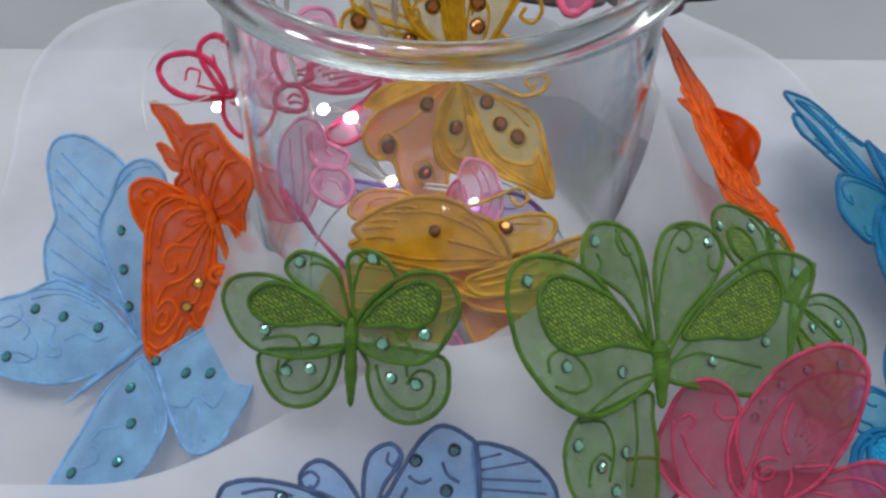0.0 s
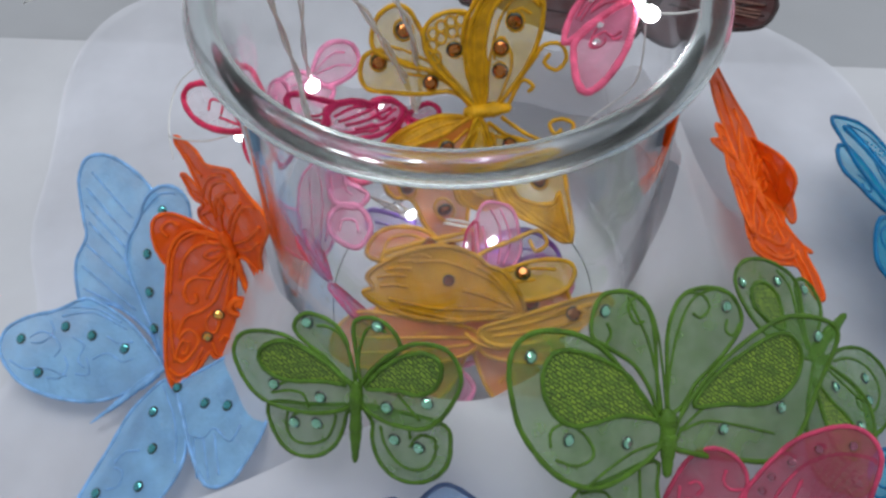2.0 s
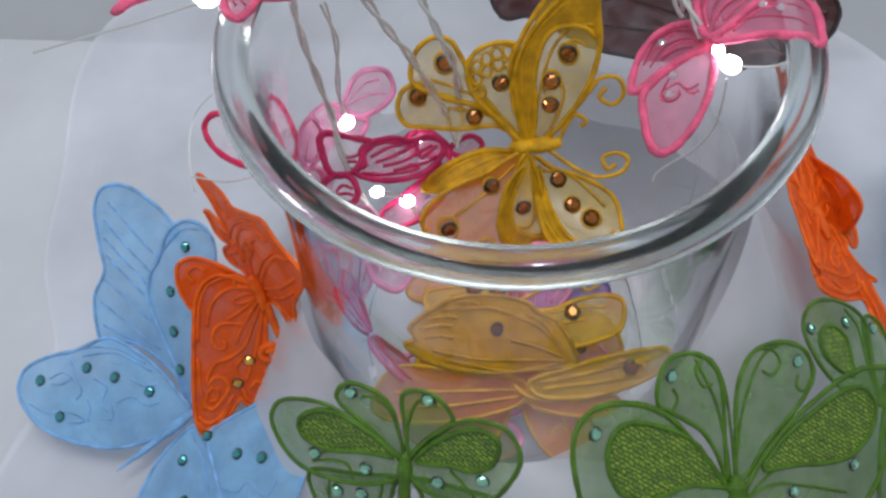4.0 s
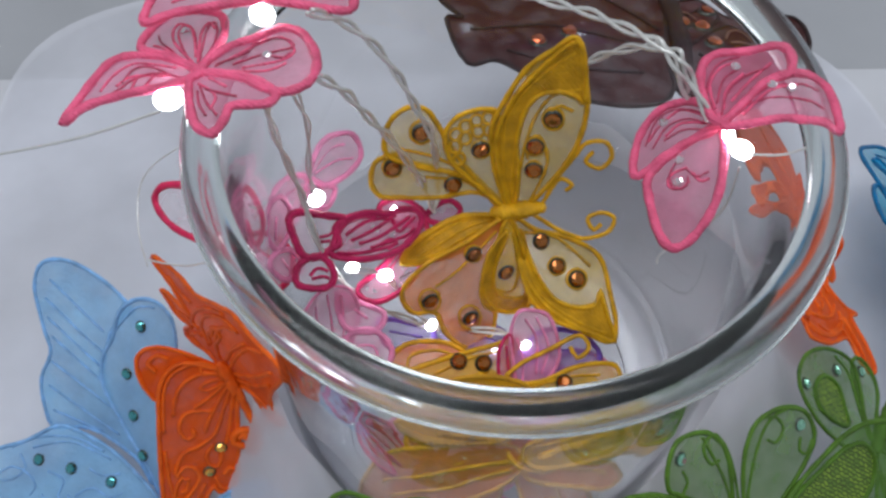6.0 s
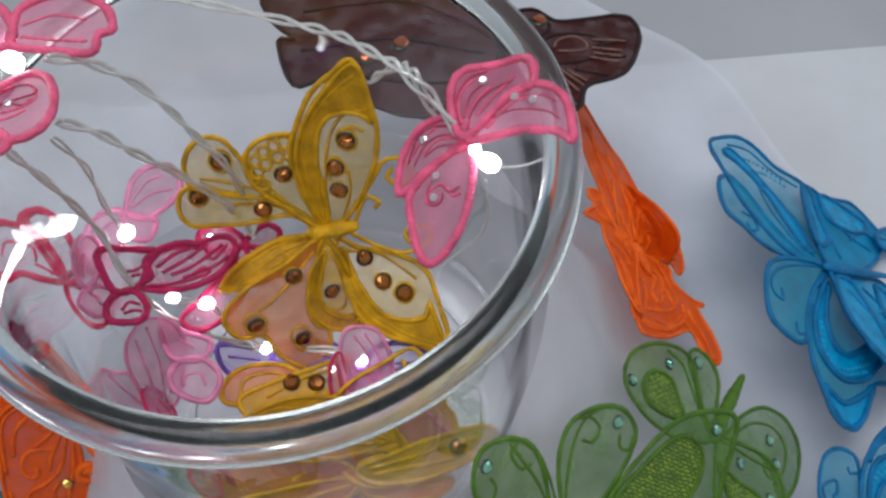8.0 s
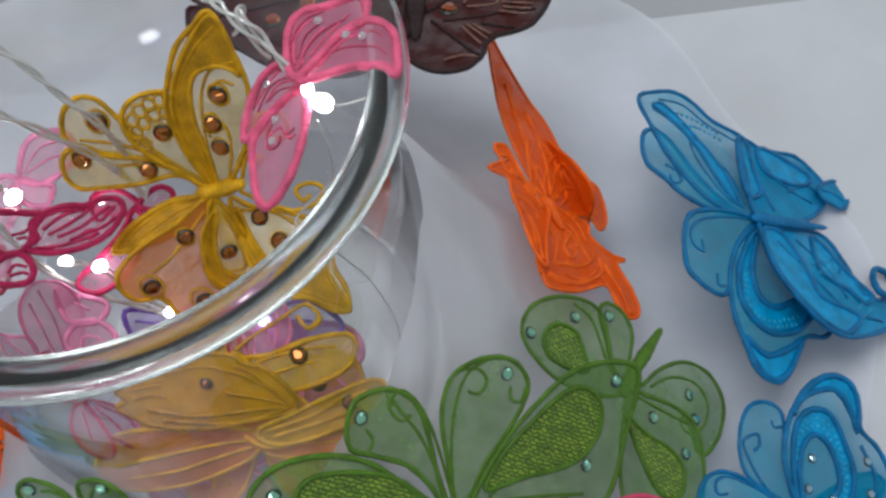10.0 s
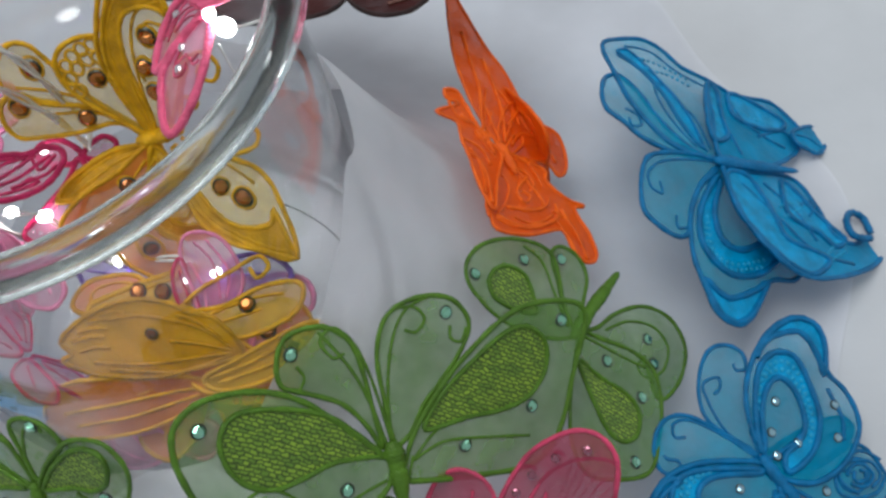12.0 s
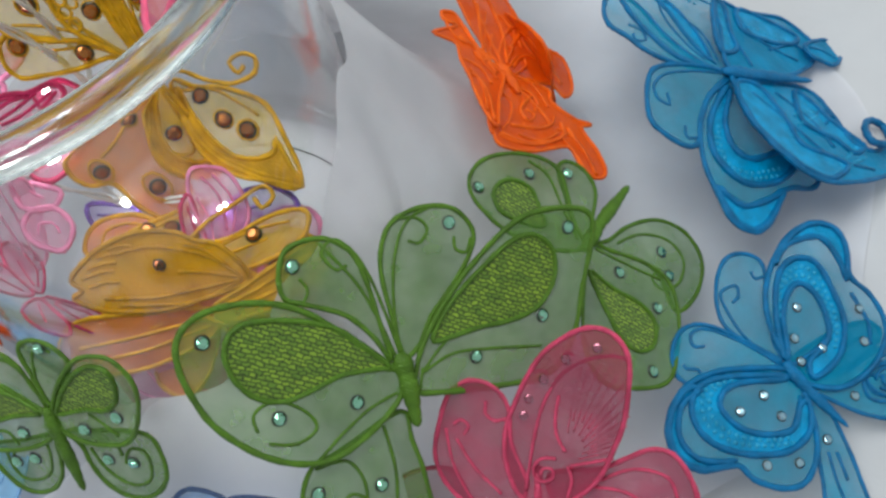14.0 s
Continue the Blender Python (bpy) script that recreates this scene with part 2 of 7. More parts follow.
part("wall", bm, THIN_GLASS, bowl).visible_shadow = False
bm = bmesh.new()
ring = []
for k in range(40):  # a rounded lip, a little fuller outside and below
    a = 2 * math.pi * k / 40
    ring.append((0.0656 + 0.0043 * math.cos(a) + 0.0003 * math.cos(2 * a), 0.1545 + 0.0037 * math.sin(a) - 0.0006 * math.cos(a)))
lathe(bm, ring + ring[:1], 180)
bmesh.ops.remove_doubles(bm, verts=bm.verts, dist=1e-6)
part("rim", bm, GLASS, bowl).visible_shadow = False


# ---- butterfly ornaments ----
from mathutils.geometry import delaunay_2d_cdt  # noqa: E402


def gem_material(name, colour):
    m, tree, bsdf = shader(name)
    bsdf.inputs["Base Color"].default_value = (*colour, 1)
    bsdf.inputs["Metallic"].default_value, bsdf.inputs["Roughness"].default_value = 0.85, 0.05
    bsdf.inputs["Coat Weight"].default_value = 1.0
    return m


def panel_material(name, colour):
    """Dense woven embroidery: crossing rows of raised stitches."""
    m, tree, bsdf = shader(name)
    bsdf.inputs["Roughness"].default_value = 0.5
    brick = node(tree, "ShaderNodeTexBrick", Scale=225.0, Mortar_Size=0.085, Mortar_Smooth=0.9, Bias=0.0)
    brick.inputs["Color1"].default_value = (*[v * 1.05 for v in colour], 1)
    brick.inputs["Color2"].default_value = (min(1, colour[0] * 2.5), min(1, colour[1] * 2.0), colour[2] * 1.8, 1)
    brick.inputs["Mortar"].default_value = (*[v * 0.28 for v in colour], 1)
    turn = tree.nodes.new("ShaderNodeMapping")
    turn.inputs["Rotation"].default_value = (0, 0, 0.5)
    tree.links.new(place_coords(tree), turn.inputs["Vector"])
    wobble = node(tree, "ShaderNodeTexNoise", Scale=420.0, Detail=1.0)
    tree.links.new(place_coords(tree), wobble.inputs["Vector"])
    shift = tree.nodes.new("ShaderNodeVectorMath")
    shift.operation = "MULTIPLY_ADD"
    shift.inputs[1].default_value = (0.0016, 0.0016, 0.0)
    tree.links.new(wobble.outputs["Color"], shift.inputs[0])
    tree.links.new(turn.outputs[0], shift.inputs[2])
    tree.links.new(shift.outputs[0], brick.inputs["Vector"])
    tree.links.new(brick.outputs["Color"], bsdf.inputs["Base Color"])
    bumped(tree, bsdf, brick.outputs["Fac"], -1.0, 0.0012)
    return m


def colours(name, sheer, cover, cord, panel, gem):
    return (organza(name + "_organza", sheer, cover), thread(name + "_cord", cord), panel_material(name + "_embroidery", panel), gem_material(name + "_stone", gem))


GREEN = colours("green", (0.128, 0.275, 0.05), 0.62, (0.074, 0.165, 0.012), (0.095, 0.19, 0.017), (0.30, 0.64, 0.46))
RASP = colours("raspberry", (0.44, 0.060, 0.125), 0.77, (0.58, 0.055, 0.135), (0.55, 0.055, 0.13), (0.38, 0.12, 0.18))
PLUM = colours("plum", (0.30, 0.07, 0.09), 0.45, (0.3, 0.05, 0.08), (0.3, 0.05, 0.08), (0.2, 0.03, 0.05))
SKY = colours("sky", (0.28, 0.56, 0.92), 0.80, (0.23, 0.46, 0.79), (0.3, 0.5, 0.8), (0.08, 0.40, 0.42))
SLATE = colours("slate", (0.20, 0.40, 0.74), 0.64, (0.07, 0.115, 0.25), (0.12, 0.2, 0.4), (0.10, 0.20, 0.26))
BLUE = colours("blue", (0.0, 0.36, 0.60), 0.64, (0.0, 0.15, 0.36), (0.0, 0.18, 0.46), (0.42, 0.66, 0.78))
BLUE = (BLUE[0], BLUE[1], thread("blue_satin", (0.0, 0.28, 0.56), 0.42), BLUE[3])
DEEP_BLUE = (organza("deep_blue_organza", (0.0, 0.33, 0.64), 0.88), BLUE[1], BLUE[2], BLUE[3])
ORANGE = colours("orange", (1.0, 0.112, 0.003), 0.95, (1.0, 0.125, 0.002), (0.85, 0.08, 0.004), (0.9, 0.5, 0.08))
PINK = colours("pink", (0.80, 0.22, 0.38), 0.60, (0.84, 0.12, 0.245), (0.88, 0.12, 0.22), (0.85, 0.75, 0.80))
YELLOW = colours("yellow", (0.82, 0.57, 0.08), 0.58, (0.68, 0.36, 0.003), (0.62, 0.31, 0.005), (0.42, 0.13, 0.006))
PEACH = colours("peach", (0.86, 0.30, 0.07), 0.80, (0.72, 0.36, 0.008), (0.66, 0.34, 0.008), (0.30, 0.085, 0.004))
AMBER = colours("amber", (0.78, 0.42, 0.012), 0.88, (0.52, 0.25, 0.004), (0.5, 0.25, 0.006), (0.30, 0.07, 0.004))
MAGENTA = colours("magenta", (0.70, 0.20, 0.36), 0.5, (0.52, 0.012, 0.10), (0.55, 0.02, 0.12), (0.8, 0.6, 0.7))
ROSE = colours("rose", (0.82, 0.30, 0.50), 0.52, (0.78, 0.25, 0.45), (0.74, 0.10, 0.28), (0.8, 0.6, 0.7))
VIOLET = colours("violet", (0.32, 0.20, 0.62), 0.5, (0.19, 0.09, 0.50), (0.2, 0.1, 0.5), (0.7, 0.7, 0.8))
CRIMSON = colours("crimson", (0.80, 0.62, 0.70), 0.30, (0.68, 0.02, 0.10), (0.68, 0.02, 0.10), (0.8, 0.6, 0.7))
BROWN = colours("brown", (0.060, 0.011, 0.010), 0.97, (0.020, 0.005, 0.005), (0.08, 0.02, 0.02), (0.45, 0.09, 0.015))


YELLOW = (YELLOW[0], YELLOW[1], thread("yellow_satin", (0.60, 0.31, 0.004), 0.4), YELLOW[3])

YELLOW_DENSE = (organza("dense_yellow_organza", (0.86, 0.52, 0.02), 0.86), YELLOW[1], YELLOW[2], YELLOW[3])
SHEER_PINK = (organza("sheer_pink_organza", (0.86, 0.62, 0.74), 0.38), MAGENTA[1], MAGENTA[2], MAGENTA[3])
VEINS = (None, thread("deep_pink_thread", (0.52, 0.05, 0.13)))
TAN = (None, thread("tan_thread", (0.22, 0.11, 0.085)))

KNOTS = thread("pale_blue_knots", (0.03, 0.36, 0.62), 0.4)


def ornament(name, label, category, group):
    return tagged(new(name), label, category, group)


def own_axes(origin, normal):
    """The pose whose z is the normal and whose x runs as level to the right as it can."""
    z = Vector(normal).normalized()
    x = (Vector((1, 0, 0)) - z * z.x).normalized()
    y = z.cross(x)
    return Matrix.Translation(Vector(origin) / 1000) @ Matrix((x, y, z)).transposed().to_4x4()


def cup(q, curl, seed):
    """Millimetres in the plane of a wing to metres, with its curl and small waves."""
    r2 = (q[0] * q[0] + q[1] * q[1]) / 900.0
    wave = 0.35 * noise.noise((q[0] * 0.09 + seed, q[1] * 0.09, seed * 0.7))
    return Vector((q[0], q[1], curl * r2 + wave)) / 1000


def sheet(bm, outline, curl, seed, lift, pitch=2.4):
    """A filled outline with inner points, so that it can bend."""
    loop = [Vector((q[0], q[1])) for q in outline]
    n = len(loop)
    xs, ys = [q.x for q in loop], [q.y for q in loop]

    def inside(x, y):
        hit = False
        for i in range(n):
            a, b = loop[i], loop[i - 1]
            if (a.y > y) != (b.y > y) and x < (b.x - a.x) * (y - a.y) / (b.y - a.y) + a.x:
                hit = not hit
        return hit

    inner, y = [], min(ys) + pitch * 0.5
    while y < max(ys):
        x = min(xs) + pitch * 0.5
        while x < max(xs):
            if inside(x, y):
                inner.append(Vector((x, y)))
            x += pitch
        y += pitch
    verts, _, faces, _, _, _ = delaunay_2d_cdt(loop + inner, [(i, (i + 1) % n) for i in range(n)], [], 1, 1e-5)
    made = []
    for q in verts:
        v = bm.verts.new(cup(q, curl, seed))
        v.co.z += lift / 1000
        made.append(v)
    for f in faces:
        bm.faces.new([made[i] for i in f])


def stone(bm, r):
    """A faceted flat-backed rhinestone."""
    rings = [(r, 0.0), (r, 0.35 * r), (0.58 * r, 0.75 * r)]
    rows = [[bm.verts.new((a * math.cos(math.pi * (k + 0.5 * (i == 2)) / 4), a * math.sin(math.pi * (k + 0.5 * (i == 2)) / 4), h)) for k in range(8)] for i, (a, h) in enumerate(rings)]
    for p, q in zip(rows, rows[1:]):
        for k in range(8):
            bm.faces.new((p[k], p[(k + 1) % 8], q[(k + 1) % 8], q[k]))
    bm.faces.new(rows[-1])


STONES = {}
SETTING = None
DARK = plain("dark_setting", (0.035, 0.045, 0.035), 0.35, 0.4, 200.0)
STONE_SIZE = {"yellow_stone": 0.0022, "peach_stone": 0.0022, "brown_stone": 0.0028, "raspberry_stone": 0.0013, "pink_stone": 0.0011, "blue_stone": 0.0013, "deep_blue_stone": 0.0013, "magenta_stone": 0.0010, "rose_stone": 0.0010}
wing_count = [0]


def wing(thing, name, origin, normal, kit, outline=None, lines=(), panels=(), gems=(), curl=0.0, cord=0.7, thin=0.5, bands=()):
    global SETTING
    wing_count[0] += 1
    seed = wing_count[0] * 1.37
    m = own_axes(origin, normal)
    if outline:
        edge = curve_points(outline, True, 4)
        bm = bmesh.new()
        sheet(bm, edge, curl, seed, 0.0)
        base = part(name, bm, kit[0], thing)
        bm = bmesh.new()
        tube(bm, [cup(q, curl, seed) for q in edge], cord / 1000, True, 6, 0.85)
        part("corded_edge", bm, kit[1], base)
        drawn = lines
    else:
        bm = bmesh.new()
        for ln in lines:
            tube(bm, [cup(q, curl, seed) for q in curve_points(ln, False, 6)], thin / 1000, False, 6)
        base = part(name, bm, kit[1], thing)
        drawn = ()
    base.matrix_basis = m
    for ln in drawn:
        bm = bmesh.new()
        tube(bm, [cup(q, curl, seed) + Vector((0, 0, 0.0001)) for q in curve_points(ln, False, 5)], thin / 1000, False, 5, 0.8)
        part("stitched_line", bm, kit[1], base)
    for pn in panels:
        bm = bmesh.new()
        edge = curve_points(pn, True, 4)
        sheet(bm, edge, curl, seed, 0.25, 3.0)
        part("woven_panel", bm, kit[2], base)
        bm = bmesh.new()
        tube(bm, [cup(q, curl, seed) + Vector((0, 0, 0.0002)) for q in edge], 1.5 * thin / 1000, True, 6, 1.0)
        part("panel_edge", bm, kit[1], base)
    for band in bands:  # a row of raised knots
        bm = bmesh.new()
        dots = curve_points(band, False, 24)
        gone = 9.0
        for a, q in zip(dots, dots[1:]):
            gone += (q - a).length
            if gone > 2.1:
                gone = 0.0
                spot = Matrix.Translation(cup(q, curl, seed) + Vector((0, 0, 0.0002))) @ Matrix.Diagonal((1, 1, 0.6, 1))
                bmesh.ops.create_icosphere(bm, subdivisions=1, radius=0.00085, matrix=spot)
        tagged(part("knotted_band", bm, KNOTS, base), kind="stuff")
    for q in gems:
        if kit[3].name not in STONES:
            bm = bmesh.new()
            stone(bm, STONE_SIZE.get(kit[3].name, 0.00165))
            data = bpy.data.meshes.new("rhinestone")
            bm.to_mesh(data)
            bm.free()
            data.materials.append(kit[3])
            STONES[kit[3].name] = data
        if SETTING is None:
            bm = bmesh.new()
            tube(bm, [Vector((math.cos(k * math.pi / 6), math.sin(k * math.pi / 6), 0.0)) for k in range(12)], 0.22, True, 4)
            SETTING = bpy.data.meshes.new("setting")
            bm.to_mesh(SETTING)
            bm.free()
            SETTING.materials.append(DARK)
        gem = new("rhinestone", STONES[kit[3].name])
        gem.parent = base
        size = STONE_SIZE.get(kit[3].name, 0.00165) * 1.02
        if kit[3].name.split("_")[0] not in ("pink", "magenta", "rose", "violet", "raspberry"):
            claw = new("setting", SETTING)
            claw.parent = base
            claw.matrix_basis = Matrix.Translation(cup(q, curl, seed) + Vector((0, 0, 0.0004))) @ Matrix.Diagonal((size, size, size, 1))
        gem.matrix_basis = Matrix.Translation(cup(q, curl, seed) + Vector((0, 0, 0.0003))) @ Matrix.Rotation(seed + q[0], 4, "Z") @ Matrix.Rotation(0.22 * math.sin(q[0] + seed), 4, "X") @ Matrix.Rotation(0.2 * math.cos(q[1] * 1.7 + seed), 4, "Y")


def body(thing, name, pts, radius, taper, kit):
    """A wound body, thick in the middle, rounded at both ends."""
    bm = bmesh.new()
    line = curve_points([Vector(q) / 1000 for q in pts], False, 16)
    n, rings = len(line), []
    for i, q in enumerate(line):
        t = i / (n - 1)
        along = (line[min(i + 1, n - 1)] - line[max(i - 1, 0)]).normalized()
        side = along.cross(Vector((0.03, 0.02, 1))).normalized()
        over = side.cross(along)
        r = radius / 1000 * (1 - taper * t) * min(1.0, math.sqrt(max(0.02, 1 - abs(2 * t - 1) ** 3))) * (1 + 0.07 * math.sin(i * 2.2) + 0.10 * math.sin(i * 0.55 + radius))
        rings.append([bm.verts.new(q + r * (math.cos(math.pi * k / 5) * side + 0.75 * math.sin(math.pi * k / 5) * over)) for k in range(10)])
    for p, q in zip(rings, rings[1:]):
        for k in range(10):
            bm.faces.new((p[k], p[(k + 1) % 10], q[(k + 1) % 10], q[k]))
    bm.faces.new(rings[0][::-1])
    bm.faces.new(rings[-1])
    part(name, bm, kit[1], thing)


def wire(pts, radius, twisted):
    line = curve_points([Vector(q) / 1000 for q in pts], False, 14 if twisted else 6)
    for side in ((0, math.pi) if twisted else (0,)):
        bm, run = bmesh.new(), []
        for i, q in enumerate(line):
            a = side + i * 0.24
            off = Vector((math.cos(a), math.sin(a), math.sin(a + 0.6))) * (0.00055 if twisted else 0.0)
            run.append(q + off)
        tube(bm, run, radius / 1000, False, 5)
        part("wire", bm, WIRE, STRING)


def bulb(place, radius):
    """A glowing drop, for the resin bulbs and for spots of their glare in the bowl."""
    bm = bmesh.new()
    bmesh.ops.create_uvsphere(bm, u_segments=20, v_segments=12, radius=radius / 1000)
    for v in bm.verts:
        v.co.x *= 1.15 + 0.25 * (v.co.x > 0)
        v.co *= 1 + 0.05 * noise.noise(v.co * 400)
    drop = part("bulb", bm, LED_GLOW, STRING, "glowing white drop for resin bulbs and their glare")
    drop.matrix_basis = Matrix.Translation(Vector(place) / 1000) @ Matrix.Rotation(place[0] * 0.3, 4, "Z")

b = ornament("butterfly_ornament", "small olive green organza butterfly leaning on the glass bowl", "butterfly", "green butterflies")
wing(b, "upper_petal", (-25.1, -74.3, 67.2), (-0.293, -0.790, 0.538), GREEN,
     outline=[(-0.4, 0.8), (-2.0, 9.6), (-3.7, 15.6), (-8.2, 19.2), (-15.5, 20.2), (-19.8, 16.5), (-18.6, 12.5), (-10.4, 7.2), (-4.9, 2.7)],
     lines=[[(-0.5, 2.6), (-1.8, 9.6), (-4.6, 15.4), (-9.2, 17.3), (-12.3, 16.8)]],
     gems=[(-15.4, 17.5)],
     curl=0, cord=0.7, thin=0.5)
wing(b, "upper_petal", (-25.1, -74.3, 67.2), (-0.293, -0.790, 0.538), GREEN,
     outline=[(1.5, 2.1), (0.3, 10.0), (-0.6, 19.6), (4.4, 22.5), (9.7, 21.3), (13.2, 17.5), (13.2, 14.0), (6.1, 6.6)],
     lines=[[(1.0, 2.9), (0.9, 10.1), (3.5, 18.5), (7.6, 20.6), (9.3, 18.6)]],
     gems=[(7.1, 20.5)],
     curl=0, cord=0.7, thin=0.5)
wing(b, "hindwing", (-25.1, -74.2, 67.0), (-0.293, -0.790, 0.538), GREEN,
     outline=[(-1.8, -6.8), (-14.7, -9.4), (-29.5, -12.4), (-29.9, -20.3), (-26.2, -26.5), (-20.3, -28.8), (-13.4, -27.2), (-7.4, -21.7), (-4.4, -14.9), (-3.3, -10.0)],
     lines=[[(-23.7, -14.1), (-24.5, -19.2), (-22.1, -23.6), (-16.2, -23.7), (-10.2, -20.0), (-7.2, -13.6), (-7.1, -10.4)], [(-18.7, -13.1), (-21.7, -15.1), (-23.5, -19.0)]],
     gems=[(-21.2, -17.1), (-13.2, -15.4)],
     curl=-0.5, cord=0.7, thin=0.5)
wing(b, "hindwing", (-25.1, -74.2, 67.0), (-0.293, -0.790, 0.538), GREEN,
     outline=[(2.7, -5.9), (5.0, -11.1), (4.9, -16.7), (6.7, -23.0), (11.3, -27.8), (17.7, -28.6), (24.0, -25.7), (28.4, -20.0), (29.5, -13.3), (27.6, -6.7), (15.0, -5.3)],
     lines=[[(7.7, -11.4), (9.2, -17.7), (13.2, -22.5), (17.7, -24.0), (22.2, -22.0), (24.8, -17.1), (24.7, -12.4), (21.2, -11.4), (18.6, -13.4), (17.1, -16.3)], [(16.8, -10.1), (17.1, -13.7)]],
     gems=[(12.3, -14.8), (20.0, -15.7)],
     curl=-0.5, cord=0.7, thin=0.5)
wing(b, "forewing", (-25.0, -74.7, 67.8), (-0.293, -0.790, 0.538), GREEN,
     outline=[(-1.7, -0.3), (-4.9, 2.2), (-10.4, 6.3), (-16.8, 9.7), (-23.3, 12.2), (-31.0, 12.2), (-37.5, 9.9), (-40.2, 4.7), (-39.3, -0.8), (-36.1, -6.9), (-31.3, -10.8), (-24.5, -12.3), (-16.7, -12.3), (-9.0, -10.7), (-1.8, -6.8)],
     lines=[[(-3.1, -0.6), (-10.6, -0.7), (-22.1, -2.9), (-27.1, -6.1)], [(-28.2, -7.9), (-22.2, -6.1), (-17.4, -6.5), (-15.6, -10.5)]],
     panels=[[(-3.1, 0.3), (-7.6, 4.6), (-13.1, 7.6), (-19.6, 10.1), (-25.4, 9.9), (-30.4, 6.8), (-31.9, 3.4), (-30.2, -0.1), (-25.9, -2.1), (-20.1, -2.5), (-10.6, -0.7)]],
     gems=[(-27.0, -4.6), (-11.5, -5.9)],
     curl=0.8, cord=0.7, thin=0.5)
wing(b, "forewing", (-25.0, -74.7, 67.8), (-0.293, -0.790, 0.538), GREEN,
     outline=[(1.5, 0.3), (6.1, 7.5), (11.4, 12.8), (17.4, 17.0), (23.4, 18.3), (28.4, 17.5), (31.8, 13.0), (32.4, 7.9), (30.4, 2.3), (26.3, -4.8), (21.1, -8.9), (14.9, -9.9), (8.6, -9.3), (2.7, -6.3)],
     lines=[[(3.3, -0.3), (13.1, 1.6), (19.3, 1.4), (24.4, 4.7)], [(13.1, 0.2), (16.7, -3.1), (20.2, -6.4)]],
     panels=[[(3.6, 0.2), (6.0, 4.8), (9.6, 8.6), (15.7, 13.2), (21.7, 15.2), (26.0, 13.7), (26.5, 9.4), (24.4, 4.7), (19.3, 1.5), (13.1, 1.6)]],
     gems=[(9.9, -4.5), (22.6, -0.1)],
     curl=0.8, cord=0.7, thin=0.5)
body(b, "body", [(-24.7, -74.0, 70.0), (-25.0, -79.7, 61.5), (-25.5, -89.4, 46.9)], 2.2, 0.3, GREEN)

b = ornament("butterfly_ornament", "large olive green organza butterfly with woven panels and rhinestones", "butterfly", "green butterflies")
wing(b, "upper_petal", (66.8, -73.3, 50.2), (0.468, -0.500, 0.728), GREEN,
     outline=[(-3.2, 3.9), (-6.5, 10.9), (-12.7, 18.6), (-23.0, 24.0), (-27.7, 26.6), (-28.1, 32.6), (-25.1, 38.5), (-18.8, 40.1), (-13.0, 38.9), (-7.8, 34.1), (-5.6, 26.0), (-4.5, 16.6)],
     lines=[[(-0.4, 3.2), (-2.2, 16.0), (-4.6, 27.3), (-7.7, 34.8), (-12.2, 38.8), (-15.9, 35.8), (-13.1, 31.0), (-9.9, 31.5)], [(-23.9, 23.5), (-21.5, 27.4), (-23.1, 30.7)], [(-1.7, 3.5), (-4.3, 15.0), (-8.6, 26.7), (-16.1, 38.5)]],
     gems=[(-24.2, 34.2)],
     curl=0, cord=0.75, thin=0.5)
wing(b, "upper_petal", (66.8, -73.3, 50.2), (0.468, -0.500, 0.728), GREEN,
     outline=[(0.5, 4.5), (-0.7, 15.7), (-1.2, 28.1), (1.5, 36.7), (6.4, 41.0), (15.0, 42.4), (22.9, 40.1), (27.2, 33.7), (25.4, 27.7), (18.7, 20.5), (10.3, 13.0), (5.5, 6.4)],
     lines=[[(-0.4, 3.2), (0.1, 15.5), (2.2, 27.3), (5.6, 35.8), (9.9, 40.3), (16.6, 42.1)], [(26.2, 31.5), (24.1, 27.9), (21.1, 29.4), (21.4, 32.9)], [(4.7, 40.6), (11.2, 40.1), (14.0, 36.4), (11.0, 33.1), (7.9, 34.3)]],
     gems=[(20.5, 36.8)],
     curl=0, cord=0.75, thin=0.5)
wing(b, "hindwing", (65.1, -74.5, 49.5), (0.468, -0.500, 0.728), GREEN,
     outline=[(-1.9, -8.4), (-21.0, -14.3), (-28.0, -16.1), (-32.4, -23.8), (-31.4, -33.3), (-27.1, -39.8), (-19.2, -45.1), (-6.7, -45.3), (0.9, -40.4), (1.3, -26.9), (-0.3, -16.8)],
     lines=[[(-27.4, -16.9), (-18.9, -17.1), (-15.3, -24.5), (-17.0, -34.1)], [(-7.3, -10.8), (-6.4, -23.3), (-8.7, -36.2)], [(-24.1, -35.3), (-23.1, -29.0), (-19.4, -26.0), (-15.3, -28.6)]],
     gems=[(-28.1, -23.2), (-19.9, -29.6), (-11.1, -25.9), (-14.6, -36.7)],
     curl=0, cord=0.7, thin=0.5)
